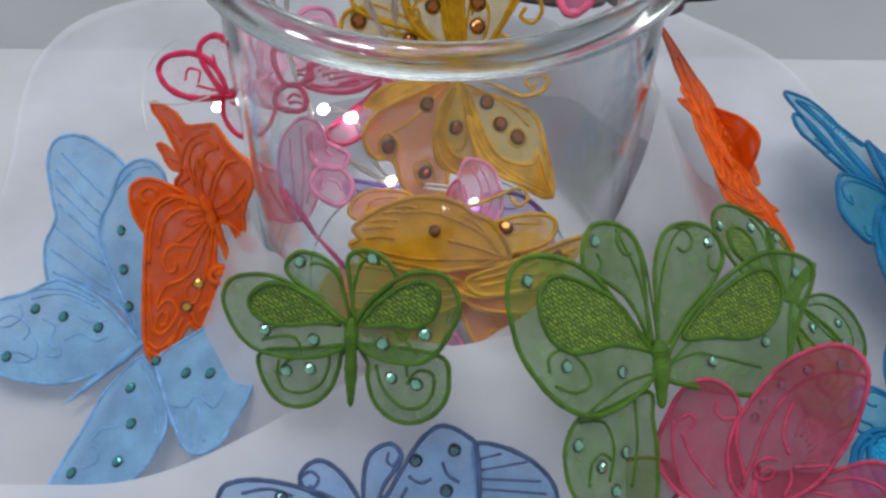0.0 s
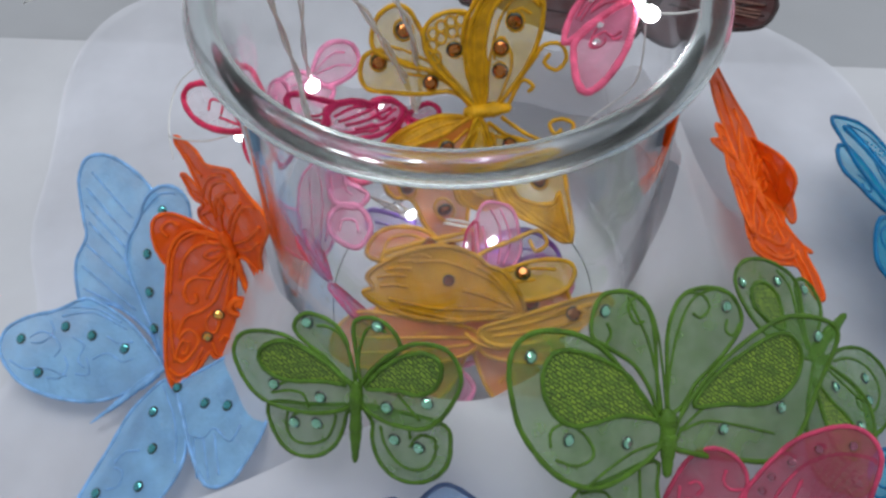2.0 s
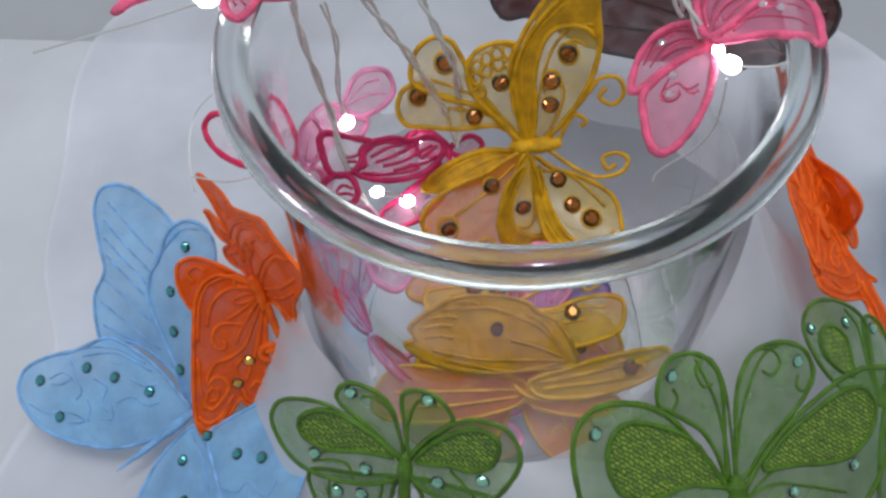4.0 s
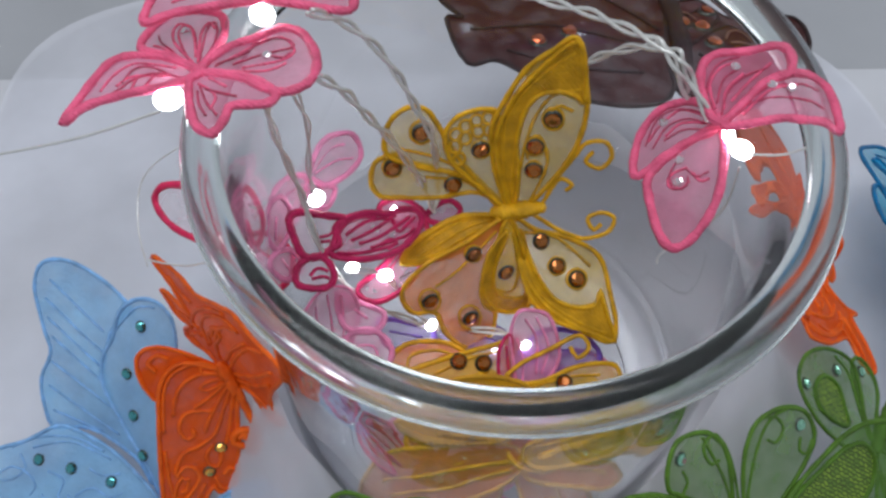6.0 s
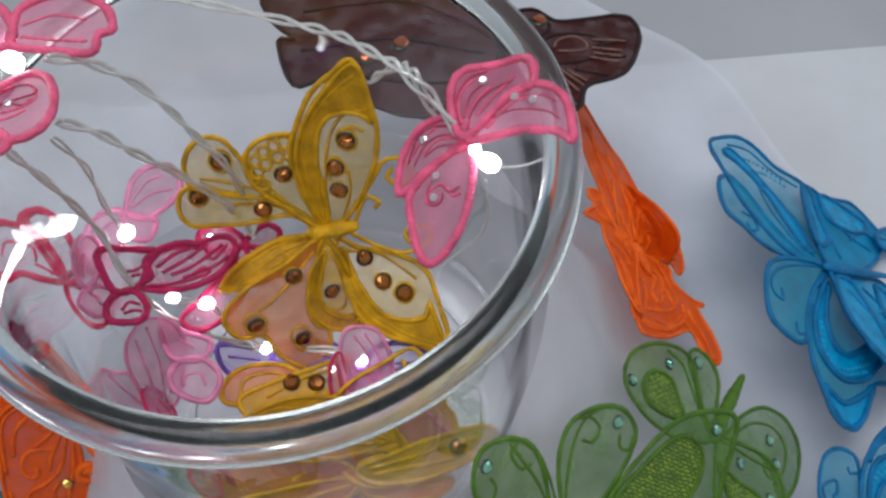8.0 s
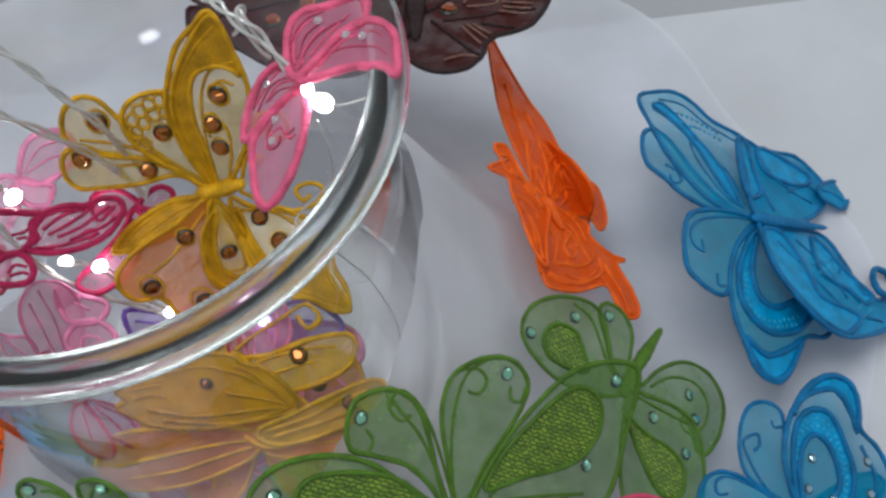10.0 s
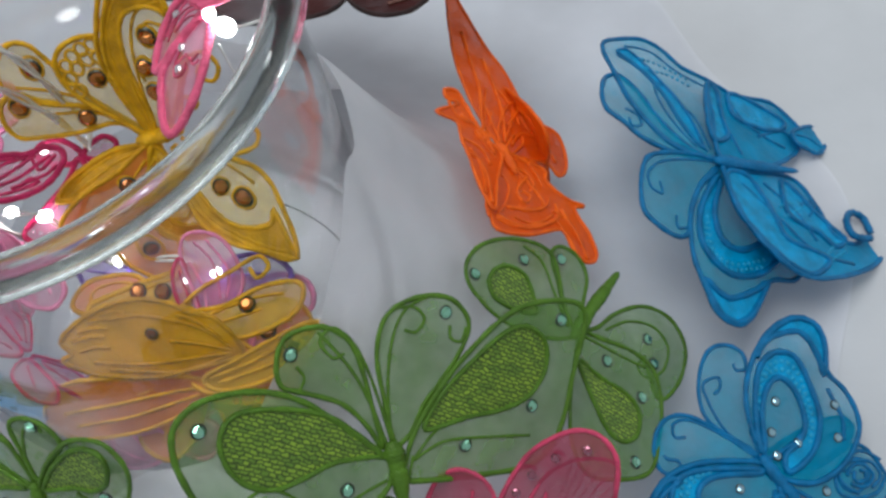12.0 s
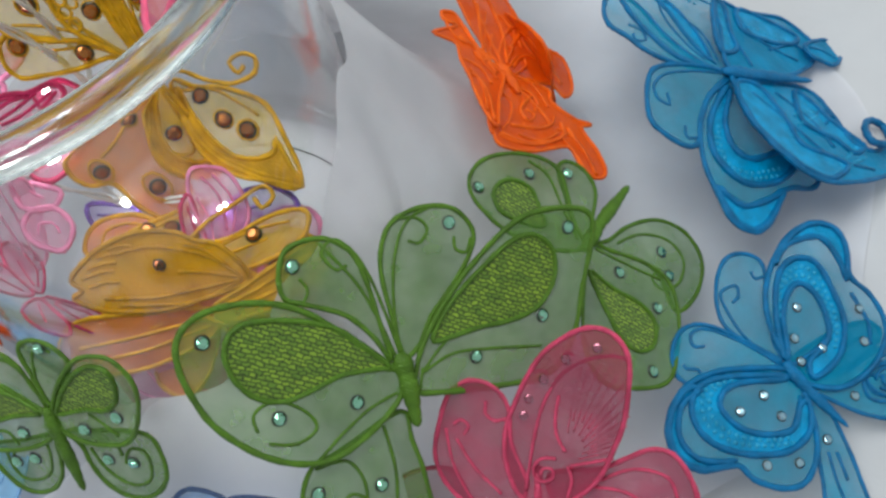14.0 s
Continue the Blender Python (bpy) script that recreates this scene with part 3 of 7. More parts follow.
wing(b, "forewing", (66.9, -73.7, 50.9), (0.468, -0.500, 0.728), GREEN,
     outline=[(-1.7, -0.3), (-3.5, 2.5), (-8.7, 8.1), (-15.1, 14.6), (-22.7, 21.7), (-31.9, 26.5), (-41.5, 28.3), (-50.0, 27.5), (-55.6, 23.3), (-56.7, 16.5), (-55.0, 9.0), (-51.6, 0.9), (-44.9, -7.1), (-37.5, -12.8), (-29.3, -16.0), (-21.7, -16.1), (-11.5, -12.2), (-3.0, -6.2)],
     lines=[[(-3.7, 1.7), (-9.7, 3.3), (-17.4, 3.9), (-25.3, 2.3), (-32.9, 1.4)], [(-27.7, -15.7), (-20.6, -11.1), (-11.9, -6.7), (-3.4, -4.5)], [(-41.4, -4.2), (-41.6, 0.2), (-37.1, 2.3), (-31.7, 0.3), (-27.4, -3.9), (-26.8, -7.8), (-32.4, -9.8), (-39.3, -7.8)]],
     panels=[[(-4.2, 3.0), (-9.9, 9.9), (-16.3, 16.1), (-25.9, 20.5), (-37.0, 22.9), (-43.0, 21.5), (-45.5, 16.4), (-44.1, 9.6), (-39.6, 4.0), (-32.9, 1.4), (-25.3, 2.3), (-17.4, 3.9), (-9.7, 3.3)]],
     gems=[(-50.0, 21.1), (-35.5, -2.3), (-14.7, -4.0)],
     curl=1, cord=0.85, thin=0.5)
wing(b, "forewing", (66.9, -73.7, 50.9), (0.468, -0.500, 0.728), GREEN,
     outline=[(1.8, -2.8), (6.3, 6.1), (14.1, 15.2), (22.5, 22.7), (32.9, 30.0), (42.8, 34.5), (53.8, 34.3), (60.8, 31.7), (61.6, 25.8), (56.1, 11.9), (49.7, -3.2), (40.6, -10.8), (25.8, -10.4), (12.3, -8.4), (2.0, -6.0)],
     lines=[[(4.7, -1.2), (14.5, 1.7), (26.3, 0.2), (40.2, -2.5)], [(5.3, -0.6), (13.7, 5.8), (22.5, 6.8), (33.1, 6.6), (41.7, 8.7)], [(2.9, -5.5), (5.0, 0.2)]],
     panels=[[(9.3, 7.0), (15.7, 14.8), (25.8, 22.0), (35.9, 27.8), (43.3, 28.7), (48.6, 23.5), (47.8, 15.5), (41.7, 8.7), (33.1, 6.6), (22.5, 6.8), (13.8, 6.1)]],
     gems=[(20.5, -0.7), (42.0, 5.8), (54.1, 28.6)],
     curl=1, cord=0.85, thin=0.5)
body(b, "body", [(66.4, -69.5, 54.9), (67.1, -75.2, 50.5), (67.3, -86.2, 42.8)], 3.1, 0.35, GREEN)

b = ornament("butterfly_ornament", "olive green organza butterfly lying on tulle behind a larger one", "butterfly", "green butterflies")
wing(b, "upper_petal", (122.8, -32.5, 28.2), (0.578, -0.146, 0.803), GREEN,
     outline=[(-0.8, 0.9), (3.8, 9.6), (6.6, 18.5), (3.9, 25.2), (-2.0, 27.7), (-5.9, 24.4), (-4.9, 14.8), (-3.9, 5.4)],
     curl=0, cord=0.7, thin=0.5)
wing(b, "upper_petal", (122.8, -32.5, 28.2), (0.578, -0.146, 0.803), GREEN,
     outline=[(2.0, -0.3), (7.7, 1.2), (16.7, 6.4), (28.9, 9.3), (39.5, 5.5), (43.6, -4.3), (39.6, -14.1), (32.0, -20.7), (27.0, -20.7), (23.8, -8.7), (12.0, -3.3)],
     lines=[[(10.8, 0.4), (20.5, 3.7), (31.4, 2.2), (35.8, -4.5), (31.8, -12.3), (24.3, -14.6), (21.3, -11.0), (25.2, -7.7)]],
     gems=[(27.2, -2.1), (28.1, -10.1)],
     curl=0, cord=0.7, thin=0.5)
wing(b, "forewing", (122.8, -33.0, 29.1), (0.578, -0.146, 0.803), GREEN,
     outline=[(-2.5, -1.9), (-4.1, 7.3), (-4.4, 16.7), (-5.9, 24.3), (-12.4, 27.7), (-22.4, 28.2), (-32.8, 25.0), (-38.5, 19.0), (-38.7, 12.6), (-34.2, 6.6), (-27.6, 1.6), (-16.8, -2.4)],
     lines=[[(-4.0, 0.8), (-7.4, 12.7), (-10.5, 22.0), (-16.7, 26.3)]],
     panels=[[(-31.3, 14.0), (-28.3, 17.9), (-23.2, 19.2), (-17.7, 16.8), (-15.8, 11.3), (-15.2, 4.9), (-23.0, 5.4), (-30.0, 8.7)]],
     gems=[(-17.5, 21.7), (-3.0, 23.0), (-36.3, 15.5)],
     curl=0.6, cord=0.7, thin=0.5)
wing(b, "forewing", (122.8, -33.0, 29.1), (0.578, -0.146, 0.803), GREEN,
     outline=[(0.8, -0.9), (7.8, -2.5), (20.0, -5.9), (27.1, -12.3), (27.4, -23.4), (21.9, -37.6), (16.1, -44.3), (4.9, -45.5), (-6.6, -43.4), (-10.0, -33.4), (-6.0, -16.4)],
     lines=[[(1.7, -1.8), (13.1, -7.0), (24.0, -11.4)]],
     panels=[[(-2.2, -9.2), (4.8, -14.5), (14.0, -19.8), (17.6, -26.1), (14.6, -33.1), (8.0, -34.1), (3.2, -28.6), (-0.3, -18.1)]],
     gems=[(8.6, -9.5), (19.7, -21.0), (12.0, -40.7)],
     curl=0.6, cord=0.7, thin=0.5)
body(b, "body", [(120.5, -36.4, 30.8), (127.5, -26.1, 27.6), (139.4, -10.9, 21.8)], 2.6, 0.3, GREEN)

b = ornament("butterfly_ornament", "raspberry pink organza butterfly with small dark stones", "butterfly", "")
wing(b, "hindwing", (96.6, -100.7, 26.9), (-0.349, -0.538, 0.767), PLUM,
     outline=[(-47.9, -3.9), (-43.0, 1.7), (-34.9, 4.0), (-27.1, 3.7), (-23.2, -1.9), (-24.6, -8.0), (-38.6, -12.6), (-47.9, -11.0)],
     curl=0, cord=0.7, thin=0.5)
wing(b, "hindwing", (97.3, -101.6, 28.2), (-0.349, -0.538, 0.767), RASP,
     outline=[(1.9, 1.5), (16.3, 2.6), (24.3, 5.3), (30.6, 7.2), (36.0, 5.5), (39.3, -1.2), (39.4, -8.6), (31.2, -12.9), (16.1, -14.4), (3.2, -8.0)],
     lines=[[(15.7, -0.5), (25.2, 2.2), (33.5, -0.3), (35.1, -7.0)], [(9.2, -1.8), (21.1, -3.7), (27.7, -8.4)]],
     curl=0, cord=0.7, thin=0.5)
wing(b, "forewing", (95.8, -101.8, 29.0), (-0.349, -0.538, 0.767), RASP,
     outline=[(-3.2, -1.0), (-5.3, 10.6), (-4.1, 20.8), (-7.6, 27.1), (-14.2, 29.3), (-21.0, 25.7), (-26.3, 16.4), (-29.0, 7.6), (-26.5, -0.9), (-19.8, -7.2), (-9.9, -9.0)],
     lines=[[(-21.1, 17.5), (-18.6, 18.5), (-16.9, 16.5), (-18.7, 14.2)], [(-10.2, 23.1), (-11.0, 19.6), (-8.6, 17.5), (-4.5, 18.2)], [(-23.7, 16.5), (-23.8, 6.2), (-20.6, -3.9), (-16.4, -7.8)], [(-21.2, 13.2), (-17.9, 4.8), (-11.4, -3.3)]],
     curl=1, cord=0.7, thin=0.5)
wing(b, "forewing", (95.7, -102.0, 29.5), (-0.349, -0.538, 0.767), RASP,
     outline=[(-6.5, -2.9), (-7.9, 7.0), (-5.8, 15.6), (-2.0, 21.7), (2.2, 27.7), (8.7, 34.6), (16.6, 38.9), (22.8, 40.4), (28.1, 38.6), (31.2, 33.5), (30.7, 26.9), (27.0, 15.4), (22.2, 7.1), (17.2, 0.3), (9.4, -5.1), (-0.1, -7.5)],
          gems=[(-0.0, 18.5), (2.5, 23.0), (7.9, 28.1), (15.1, 32.9), (24.1, 35.1)],
     curl=1, cord=0.7, thin=0.35)
wing(b, "fan_stitching", (95.7, -102.3, 29.9), (-0.349, -0.538, 0.767), RASP,
     lines=[[(11.0, 13.0), (14.3, 21.8), (18.4, 30.4)], [(13.1, 16.2), (16.8, 23.6), (20.9, 30.8)], [(12.7, 13.1), (17.8, 22.0), (23.5, 30.7)], [(15.5, 15.7), (20.5, 22.7), (25.8, 29.5)], [(14.0, 12.1), (20.5, 19.9), (27.3, 27.4)], [(16.7, 13.7), (22.4, 19.4), (28.3, 24.8)], [(14.6, 10.5), (21.6, 16.4), (28.8, 22.2)], [(17.1, 11.3), (22.9, 15.4), (28.9, 19.4)], [(14.6, 8.7), (21.4, 12.7), (28.4, 16.6)], [(16.5, 8.9), (21.8, 11.4), (27.1, 13.9)], [(13.8, 7.1), (19.7, 9.3), (25.5, 11.4)], [(15.1, 7.0), (19.4, 8.1), (23.6, 9.3)], [(12.7, 5.8), (17.1, 6.6), (21.5, 7.3)]],
     curl=0, cord=0.7, thin=0.18)
wing(b, "raised_stitching", (95.7, -102.3, 29.9), (-0.349, -0.538, 0.767), RASP,
     lines=[[(-3.9, -2.2), (-1.1, 5.3), (1.5, 12.2), (4.4, 18.6), (7.3, 23.1), (11.4, 27.7), (15.6, 30.3), (20.5, 32.0), (25.0, 32.3), (29.0, 31.7), (31.2, 29.7)], [(6.6, 6.2), (2.7, 6.4), (-0.2, 4.3), (-0.5, 1.2), (1.7, 0.0), (4.5, 1.0), (4.8, 3.2), (2.6, 3.6), (1.3, 2.1)], [(9.4, 8.0), (7.9, 12.7), (8.7, 18.0), (10.8, 23.2)], [(9.4, 4.1), (9.7, 0.2), (7.7, -4.4)], [(10.2, 4.1), (16.5, 4.9), (21.9, 5.6)], [(5.0, 29.7), (6.7, 30.3), (8.9, 29.3)], [(14.0, 33.8), (15.5, 34.2), (16.8, 33.2)]],
     curl=0, cord=0.7, thin=0.5)
body(b, "body", [(96.8, -98.0, 31.2), (95.8, -102.2, 28.8), (94.1, -109.3, 23.8)], 1.5, 0.4, RASP)

b = ornament("butterfly_ornament", "large pale blue satin organza butterfly with teal rhinestones", "butterfly", "")
wing(b, "hindwing", (-108.2, -42.7, 7.8), (-0.319, -0.139, 0.937), SKY,
     outline=[(9.1, -6.3), (19.8, 0.2), (30.4, 4.9), (38.1, 5.9), (45.9, -0.3), (49.5, -12.6), (48.0, -24.7), (43.5, -34.1), (38.1, -41.6), (28.7, -42.2), (20.1, -30.5), (13.9, -18.5)],
     lines=[[(14.1, -18.8), (17.5, -24.4), (24.4, -25.8), (28.2, -22.6), (35.5, -27.6), (38.8, -21.9)], [(20.0, -25.7), (24.9, -40.2)], [(24.4, -26.3), (29.6, -40.6)], [(28.5, -24.7), (33.6, -39.1)]],
     gems=[(22.3, -13.5), (40.6, -4.9), (32.1, -14.8), (9.0, -7.0)],
     curl=0, cord=0.7, thin=0.35)
wing(b, "hindwing", (-109.6, -40.5, 4.5), (-0.319, -0.139, 0.937), SKY,
     outline=[(1.0, -4.7), (-9.6, -16.1), (-15.5, -30.3), (-21.2, -44.0), (-23.1, -55.2), (-8.8, -56.0), (9.9, -50.7), (18.1, -37.9), (17.5, -25.7), (12.2, -14.5), (5.3, -7.0)],
     lines=[[(2.4, -6.6), (11.2, -20.8), (15.5, -35.7)], [(-10.8, -34.9), (-7.1, -31.2), (-1.4, -30.8)], [(-11.7, -44.9), (-6.4, -43.4), (-6.5, -38.4), (-10.3, -37.0)]],
     gems=[(0.8, -16.5), (4.4, -30.4), (2.6, -43.9), (-15.2, -46.3)],
     curl=0.5, cord=0.7, thin=0.35)
wing(b, "forewing", (-111.4, -37.4, -0.1), (-0.314, -0.585, 0.748), SKY,
     outline=[(-5.6, 64.8), (-16.6, 74.3), (-29.9, 80.1), (-40.5, 78.8), (-44.2, 70.3), (-41.8, 57.0), (-39.3, 48.2), (-44.3, 38.3), (-43.4, 27.4), (-39.6, 20.9), (-25.2, 22.1), (-8.2, 13.9), (-1.6, 4.5), (-6.5, 17.0), (-15.2, 31.8), (-18.1, 42.5), (-14.7, 55.3), (-8.5, 61.6)],
     lines=[[(-37.6, 73.4), (-21.3, 59.8), (-17.3, 56.5)], [(-40.0, 66.8), (-23.7, 53.4), (-18.3, 49.4)], [(-39.8, 60.2), (-19.4, 44.3)], [(-38.2, 53.6), (-17.9, 38.2)], [(-39.7, 44.9), (-15.1, 29.7)], [(-41.0, 36.1), (-13.5, 20.8)], [(-39.9, 27.4), (-19.9, 21.5)]],
     curl=0, cord=0.7, thin=0.4)
wing(b, "forewing", (-111.2, -37.7, 0.4), (-0.314, -0.585, 0.748), SKY,
     outline=[(0.9, 1.5), (-3.1, 10.8), (-11.9, 25.4), (-17.9, 38.2), (-17.0, 47.8), (-12.1, 55.2), (-8.6, 63.7), (-2.4, 68.4), (5.0, 68.6), (10.6, 64.2), (12.0, 55.8), (10.2, 36.0), (8.3, 17.2), (4.6, 1.6)],
     lines=[[(-10.9, 57.3), (-2.3, 65.6), (5.1, 66.2)]],
     gems=[(-0.6, 59.6), (-7.9, 43.0), (-6.9, 28.4), (-4.2, 14.7)],
     curl=0.6, cord=0.7, thin=0.35)
wing(b, "forewing", (-109.1, -41.3, 5.7), (-0.157, -0.360, 0.919), SKY,
     outline=[(-0.2, 0.0), (-6.9, 9.1), (-17.1, 18.0), (-29.5, 24.6), (-36.6, 26.0), (-47.4, 21.2), (-58.5, 18.2), (-66.9, 12.9), (-68.0, 4.2), (-61.1, -4.5), (-51.0, -10.0), (-34.7, -13.0), (-21.6, -12.0), (-10.2, -7.3)],
     lines=[[(-56.4, 10.3), (-51.8, 12.7), (-46.4, 10.7), (-43.2, 6.5), (-45.0, 3.2)], [(-39.0, 11.1), (-33.6, 8.1), (-35.1, 2.6), (-32.1, -0.4)], [(-29.0, 2.9), (-23.4, 5.4), (-17.0, 2.5), (-12.4, 3.8)], [(-24.4, 11.8), (-19.3, 9.4), (-13.4, 10.1)], [(-63.5, 1.2), (-56.6, -1.8), (-48.0, -1.3), (-38.8, -4.0)], [(-51.7, 19.3), (-42.2, 22.4), (-29.8, 22.0), (-19.3, 17.4)], [(-49.0, 16.8), (-47.0, 12.4), (-50.9, 8.6), (-55.5, 8.2)], [(-40.9, 3.5), (-39.0, -0.8), (-41.7, -4.9), (-47.4, -4.8)], [(-35.3, -3.0), (-29.7, -2.7), (-31.8, 3.3)], [(-44.7, 18.9), (-31.2, 20.7), (-16.7, 14.7)]],
     gems=[(-60.0, 9.5), (-30.7, 11.9), (-42.2, 14.9), (-16.5, 7.4), (-50.4, -3.1)],
     curl=0.6, cord=0.7, thin=0.35)
body(b, "body", [(-106.9, -40.4, 7.7), (-119.5, -49.5, 2.0), (-134.5, -60.0, -4.6)], 2.4, 0.75, SKY)

b = ornament("butterfly_ornament", "slate blue organza butterfly lying on tulle before the bowl", "butterfly", "")
wing(b, "upper_petal", (-19.7, -112.4, 25.6), (0.050, -0.621, 0.782), SLATE,
     outline=[(-2.5, 1.7), (-5.1, 7.4), (-9.3, 12.4), (-14.3, 15.2), (-18.5, 13.7), (-20.5, 9.9), (-18.3, 6.6), (-9.2, 2.5)],
     lines=[[(-20.2, 10.4), (-17.3, 12.0), (-14.9, 9.9), (-16.2, 7.4), (-17.9, 7.8)]],
     curl=0, cord=0.7, thin=0.5)
wing(b, "upper_petal", (-19.7, -112.4, 25.6), (0.050, -0.621, 0.782), SLATE,
     outline=[(-1.2, 1.7), (-1.8, 9.1), (-0.7, 15.7), (2.2, 19.0), (6.4, 20.2), (9.2, 17.4), (8.6, 14.1), (4.0, 7.4), (2.1, 1.7)],
     lines=[[(9.2, 17.4), (7.3, 13.7), (5.1, 14.9), (5.6, 17.7)]],
     curl=0, cord=0.7, thin=0.5)
wing(b, "forewing", (-19.7, -112.4, 25.6), (0.050, -0.621, 0.782), SLATE,
     outline=[(-2.5, 0.0), (-9.2, 3.3), (-15.8, 6.1), (-25.8, 8.7), (-34.0, 9.7), (-39.8, 9.0), (-43.0, 7.1), (-44.5, 0.8), (-41.9, -9.0), (-33.6, -13.9), (-15.6, -9.0)],
     lines=[[(-37.2, 5.8), (-29.1, 7.1), (-22.4, 4.9)]],
     gems=[(-25.7, 4.5)],
     curl=0.6, cord=0.7, thin=0.5)
wing(b, "forewing", (-19.7, -112.4, 25.6), (0.050, -0.621, 0.782), SLATE,
     outline=[(2.5, -0.0), (5.7, 5.8), (9.8, 13.2), (14.7, 21.1), (19.7, 25.4), (23.9, 25.3), (29.0, 22.5), (31.6, 19.1), (32.6, 4.1), (31.0, -9.1), (14.3, -10.8)],
     lines=[[(21.5, 14.9), (23.2, 11.1), (26.6, 9.1)], [(11.5, 10.8), (14.9, 8.8), (18.2, 9.9)], [(7.5, 0.8), (11.1, 7.4)]],
     gems=[(13.6, 15.4), (25.0, 18.6), (22.8, 6.5)],
     curl=0.6, cord=0.7, thin=0.5)
wing(b, "hindwing", (-19.8, -112.2, 25.1), (0.050, -0.621, 0.782), SLATE,
     outline=[(30.8, 19.5), (37.5, 20.0), (46.1, 16.7), (52.0, 12.2), (55.5, 7.2), (56.4, 0.8), (54.8, -7.5), (41.2, -10.8), (31.9, -9.2), (32.3, 7.5)],
     lines=[[(32.5, 15.8), (39.3, 17.5)], [(32.5, 12.5), (46.9, 15.0)], [(32.6, 10.0), (51.2, 9.2)], [(32.6, 7.1), (52.9, 5.5)], [(32.6, 3.3), (53.0, 1.6)]],
     curl=0, cord=0.7, thin=0.35)

b = ornament("butterfly_ornament", "bright blue embroidered organza butterfly with clear rhinestones", "butterfly", "blue butterflies")
wing(b, "hindwing", (174.8, -72.6, -0.9), (0.311, -0.201, 0.929), BLUE,
     outline=[(5.1, -5.0), (12.6, -11.4), (22.4, -16.6), (33.4, -18.4), (41.9, -11.1), (39.2, -1.9), (33.0, 3.3), (19.4, -2.3)],
     lines=[[(27.2, -2.3), (33.5, -1.2), (35.5, -6.8), (30.0, -11.4), (24.9, -9.1), (25.4, -4.7), (30.1, -5.3)]],
     gems=[(18.8, -10.1)],
     curl=0, cord=0.7, thin=0.5)
wing(b, "hindwing", (174.8, -72.6, -0.9), (0.311, -0.201, 0.929), BLUE,
     outline=[(3.2, -8.2), (2.9, -18.3), (1.2, -32.9), (0.5, -44.0), (12.9, -45.0), (13.2, -32.9), (11.4, -21.1), (8.6, -12.3)],
     lines=[[(5.4, -25.3), (5.6, -33.5), (6.7, -41.7)], [(8.1, -25.7), (9.1, -34.0)]],
     gems=[(6.0, -21.7)],
     curl=0, cord=0.7, thin=0.5)
wing(b, "rose_stitching", (174.8, -72.6, -0.6), (0.311, -0.201, 0.929), BLUE,
     lines=[[(41.2, -7.7), (36.9, -12.1), (29.9, -13.2), (23.7, -11.3), (23.5, -5.7), (26.7, -1.3), (34.5, 1.1), (40.7, -2.3)], [(30.3, -11.9), (26.6, -9.6), (24.6, -5.8), (28.8, -2.3), (33.6, -1.9), (37.8, -3.2), (39.3, -7.5), (35.5, -10.5)], [(27.5, -6.2), (29.6, -3.7), (33.2, -2.9), (35.8, -4.7), (36.8, -7.2), (34.2, -9.7), (31.0, -9.9), (28.3, -8.8)], [(32.6, -4.9), (34.2, -5.5), (34.1, -6.9), (33.4, -8.0), (31.4, -8.6), (29.9, -7.7), (29.9, -6.4), (30.7, -5.1)]],
     curl=0, cord=0.7, thin=0.6)
wing(b, "hindwing", (174.8, -72.6, -1.7), (0.311, -0.201, 0.929), DEEP_BLUE,
     outline=[(-1.3, 1.2), (6.9, 6.2), (20.2, 11.0), (30.4, 12.5), (34.4, 9.1), (30.4, 4.0), (18.9, -0.7), (7.1, -3.9), (0.4, -3.5)],
     lines=[[(1.1, -0.7), (14.0, 3.3), (27.4, 7.9)]],
     curl=0, cord=0.7, thin=0.5)
wing(b, "upper_petal", (174.7, -72.7, -0.7), (0.311, -0.201, 0.929), BLUE,
     outline=[(-2.0, 2.9), (-9.7, 9.0), (-16.5, 15.1), (-17.9, 22.4), (-15.4, 31.3), (-10.5, 37.4), (-3.5, 38.0), (1.1, 33.4), (-1.4, 20.7), (-2.2, 10.0)],
     lines=[[(-1.3, 1.9), (-11.0, 10.9), (-15.5, 22.2), (-15.2, 26.7), (-10.1, 28.0), (-10.2, 24.4), (-12.5, 22.8)], [(0.0, 29.8), (-2.9, 29.7), (-3.6, 32.0)]],
     curl=0, cord=0.7, thin=0.5)
wing(b, "upper_petal", (174.7, -72.7, -0.7), (0.311, -0.201, 0.929), BLUE,
     outline=[(-2.0, 2.9), (-12.8, 11.1), (-22.6, 16.7), (-30.0, 16.6), (-34.8, 11.9), (-36.5, 5.1), (-33.3, -0.0), (-23.1, 0.5), (-10.1, 0.7)],
     lines=[[(-2.2, 2.0), (-13.1, 10.3), (-22.9, 15.4), (-28.3, 14.6), (-28.7, 10.8), (-25.1, 10.4)], [(-28.5, 0.8), (-28.8, 3.4), (-32.2, 4.3), (-33.1, 5.6)]],
     curl=0, cord=0.7, thin=0.5)
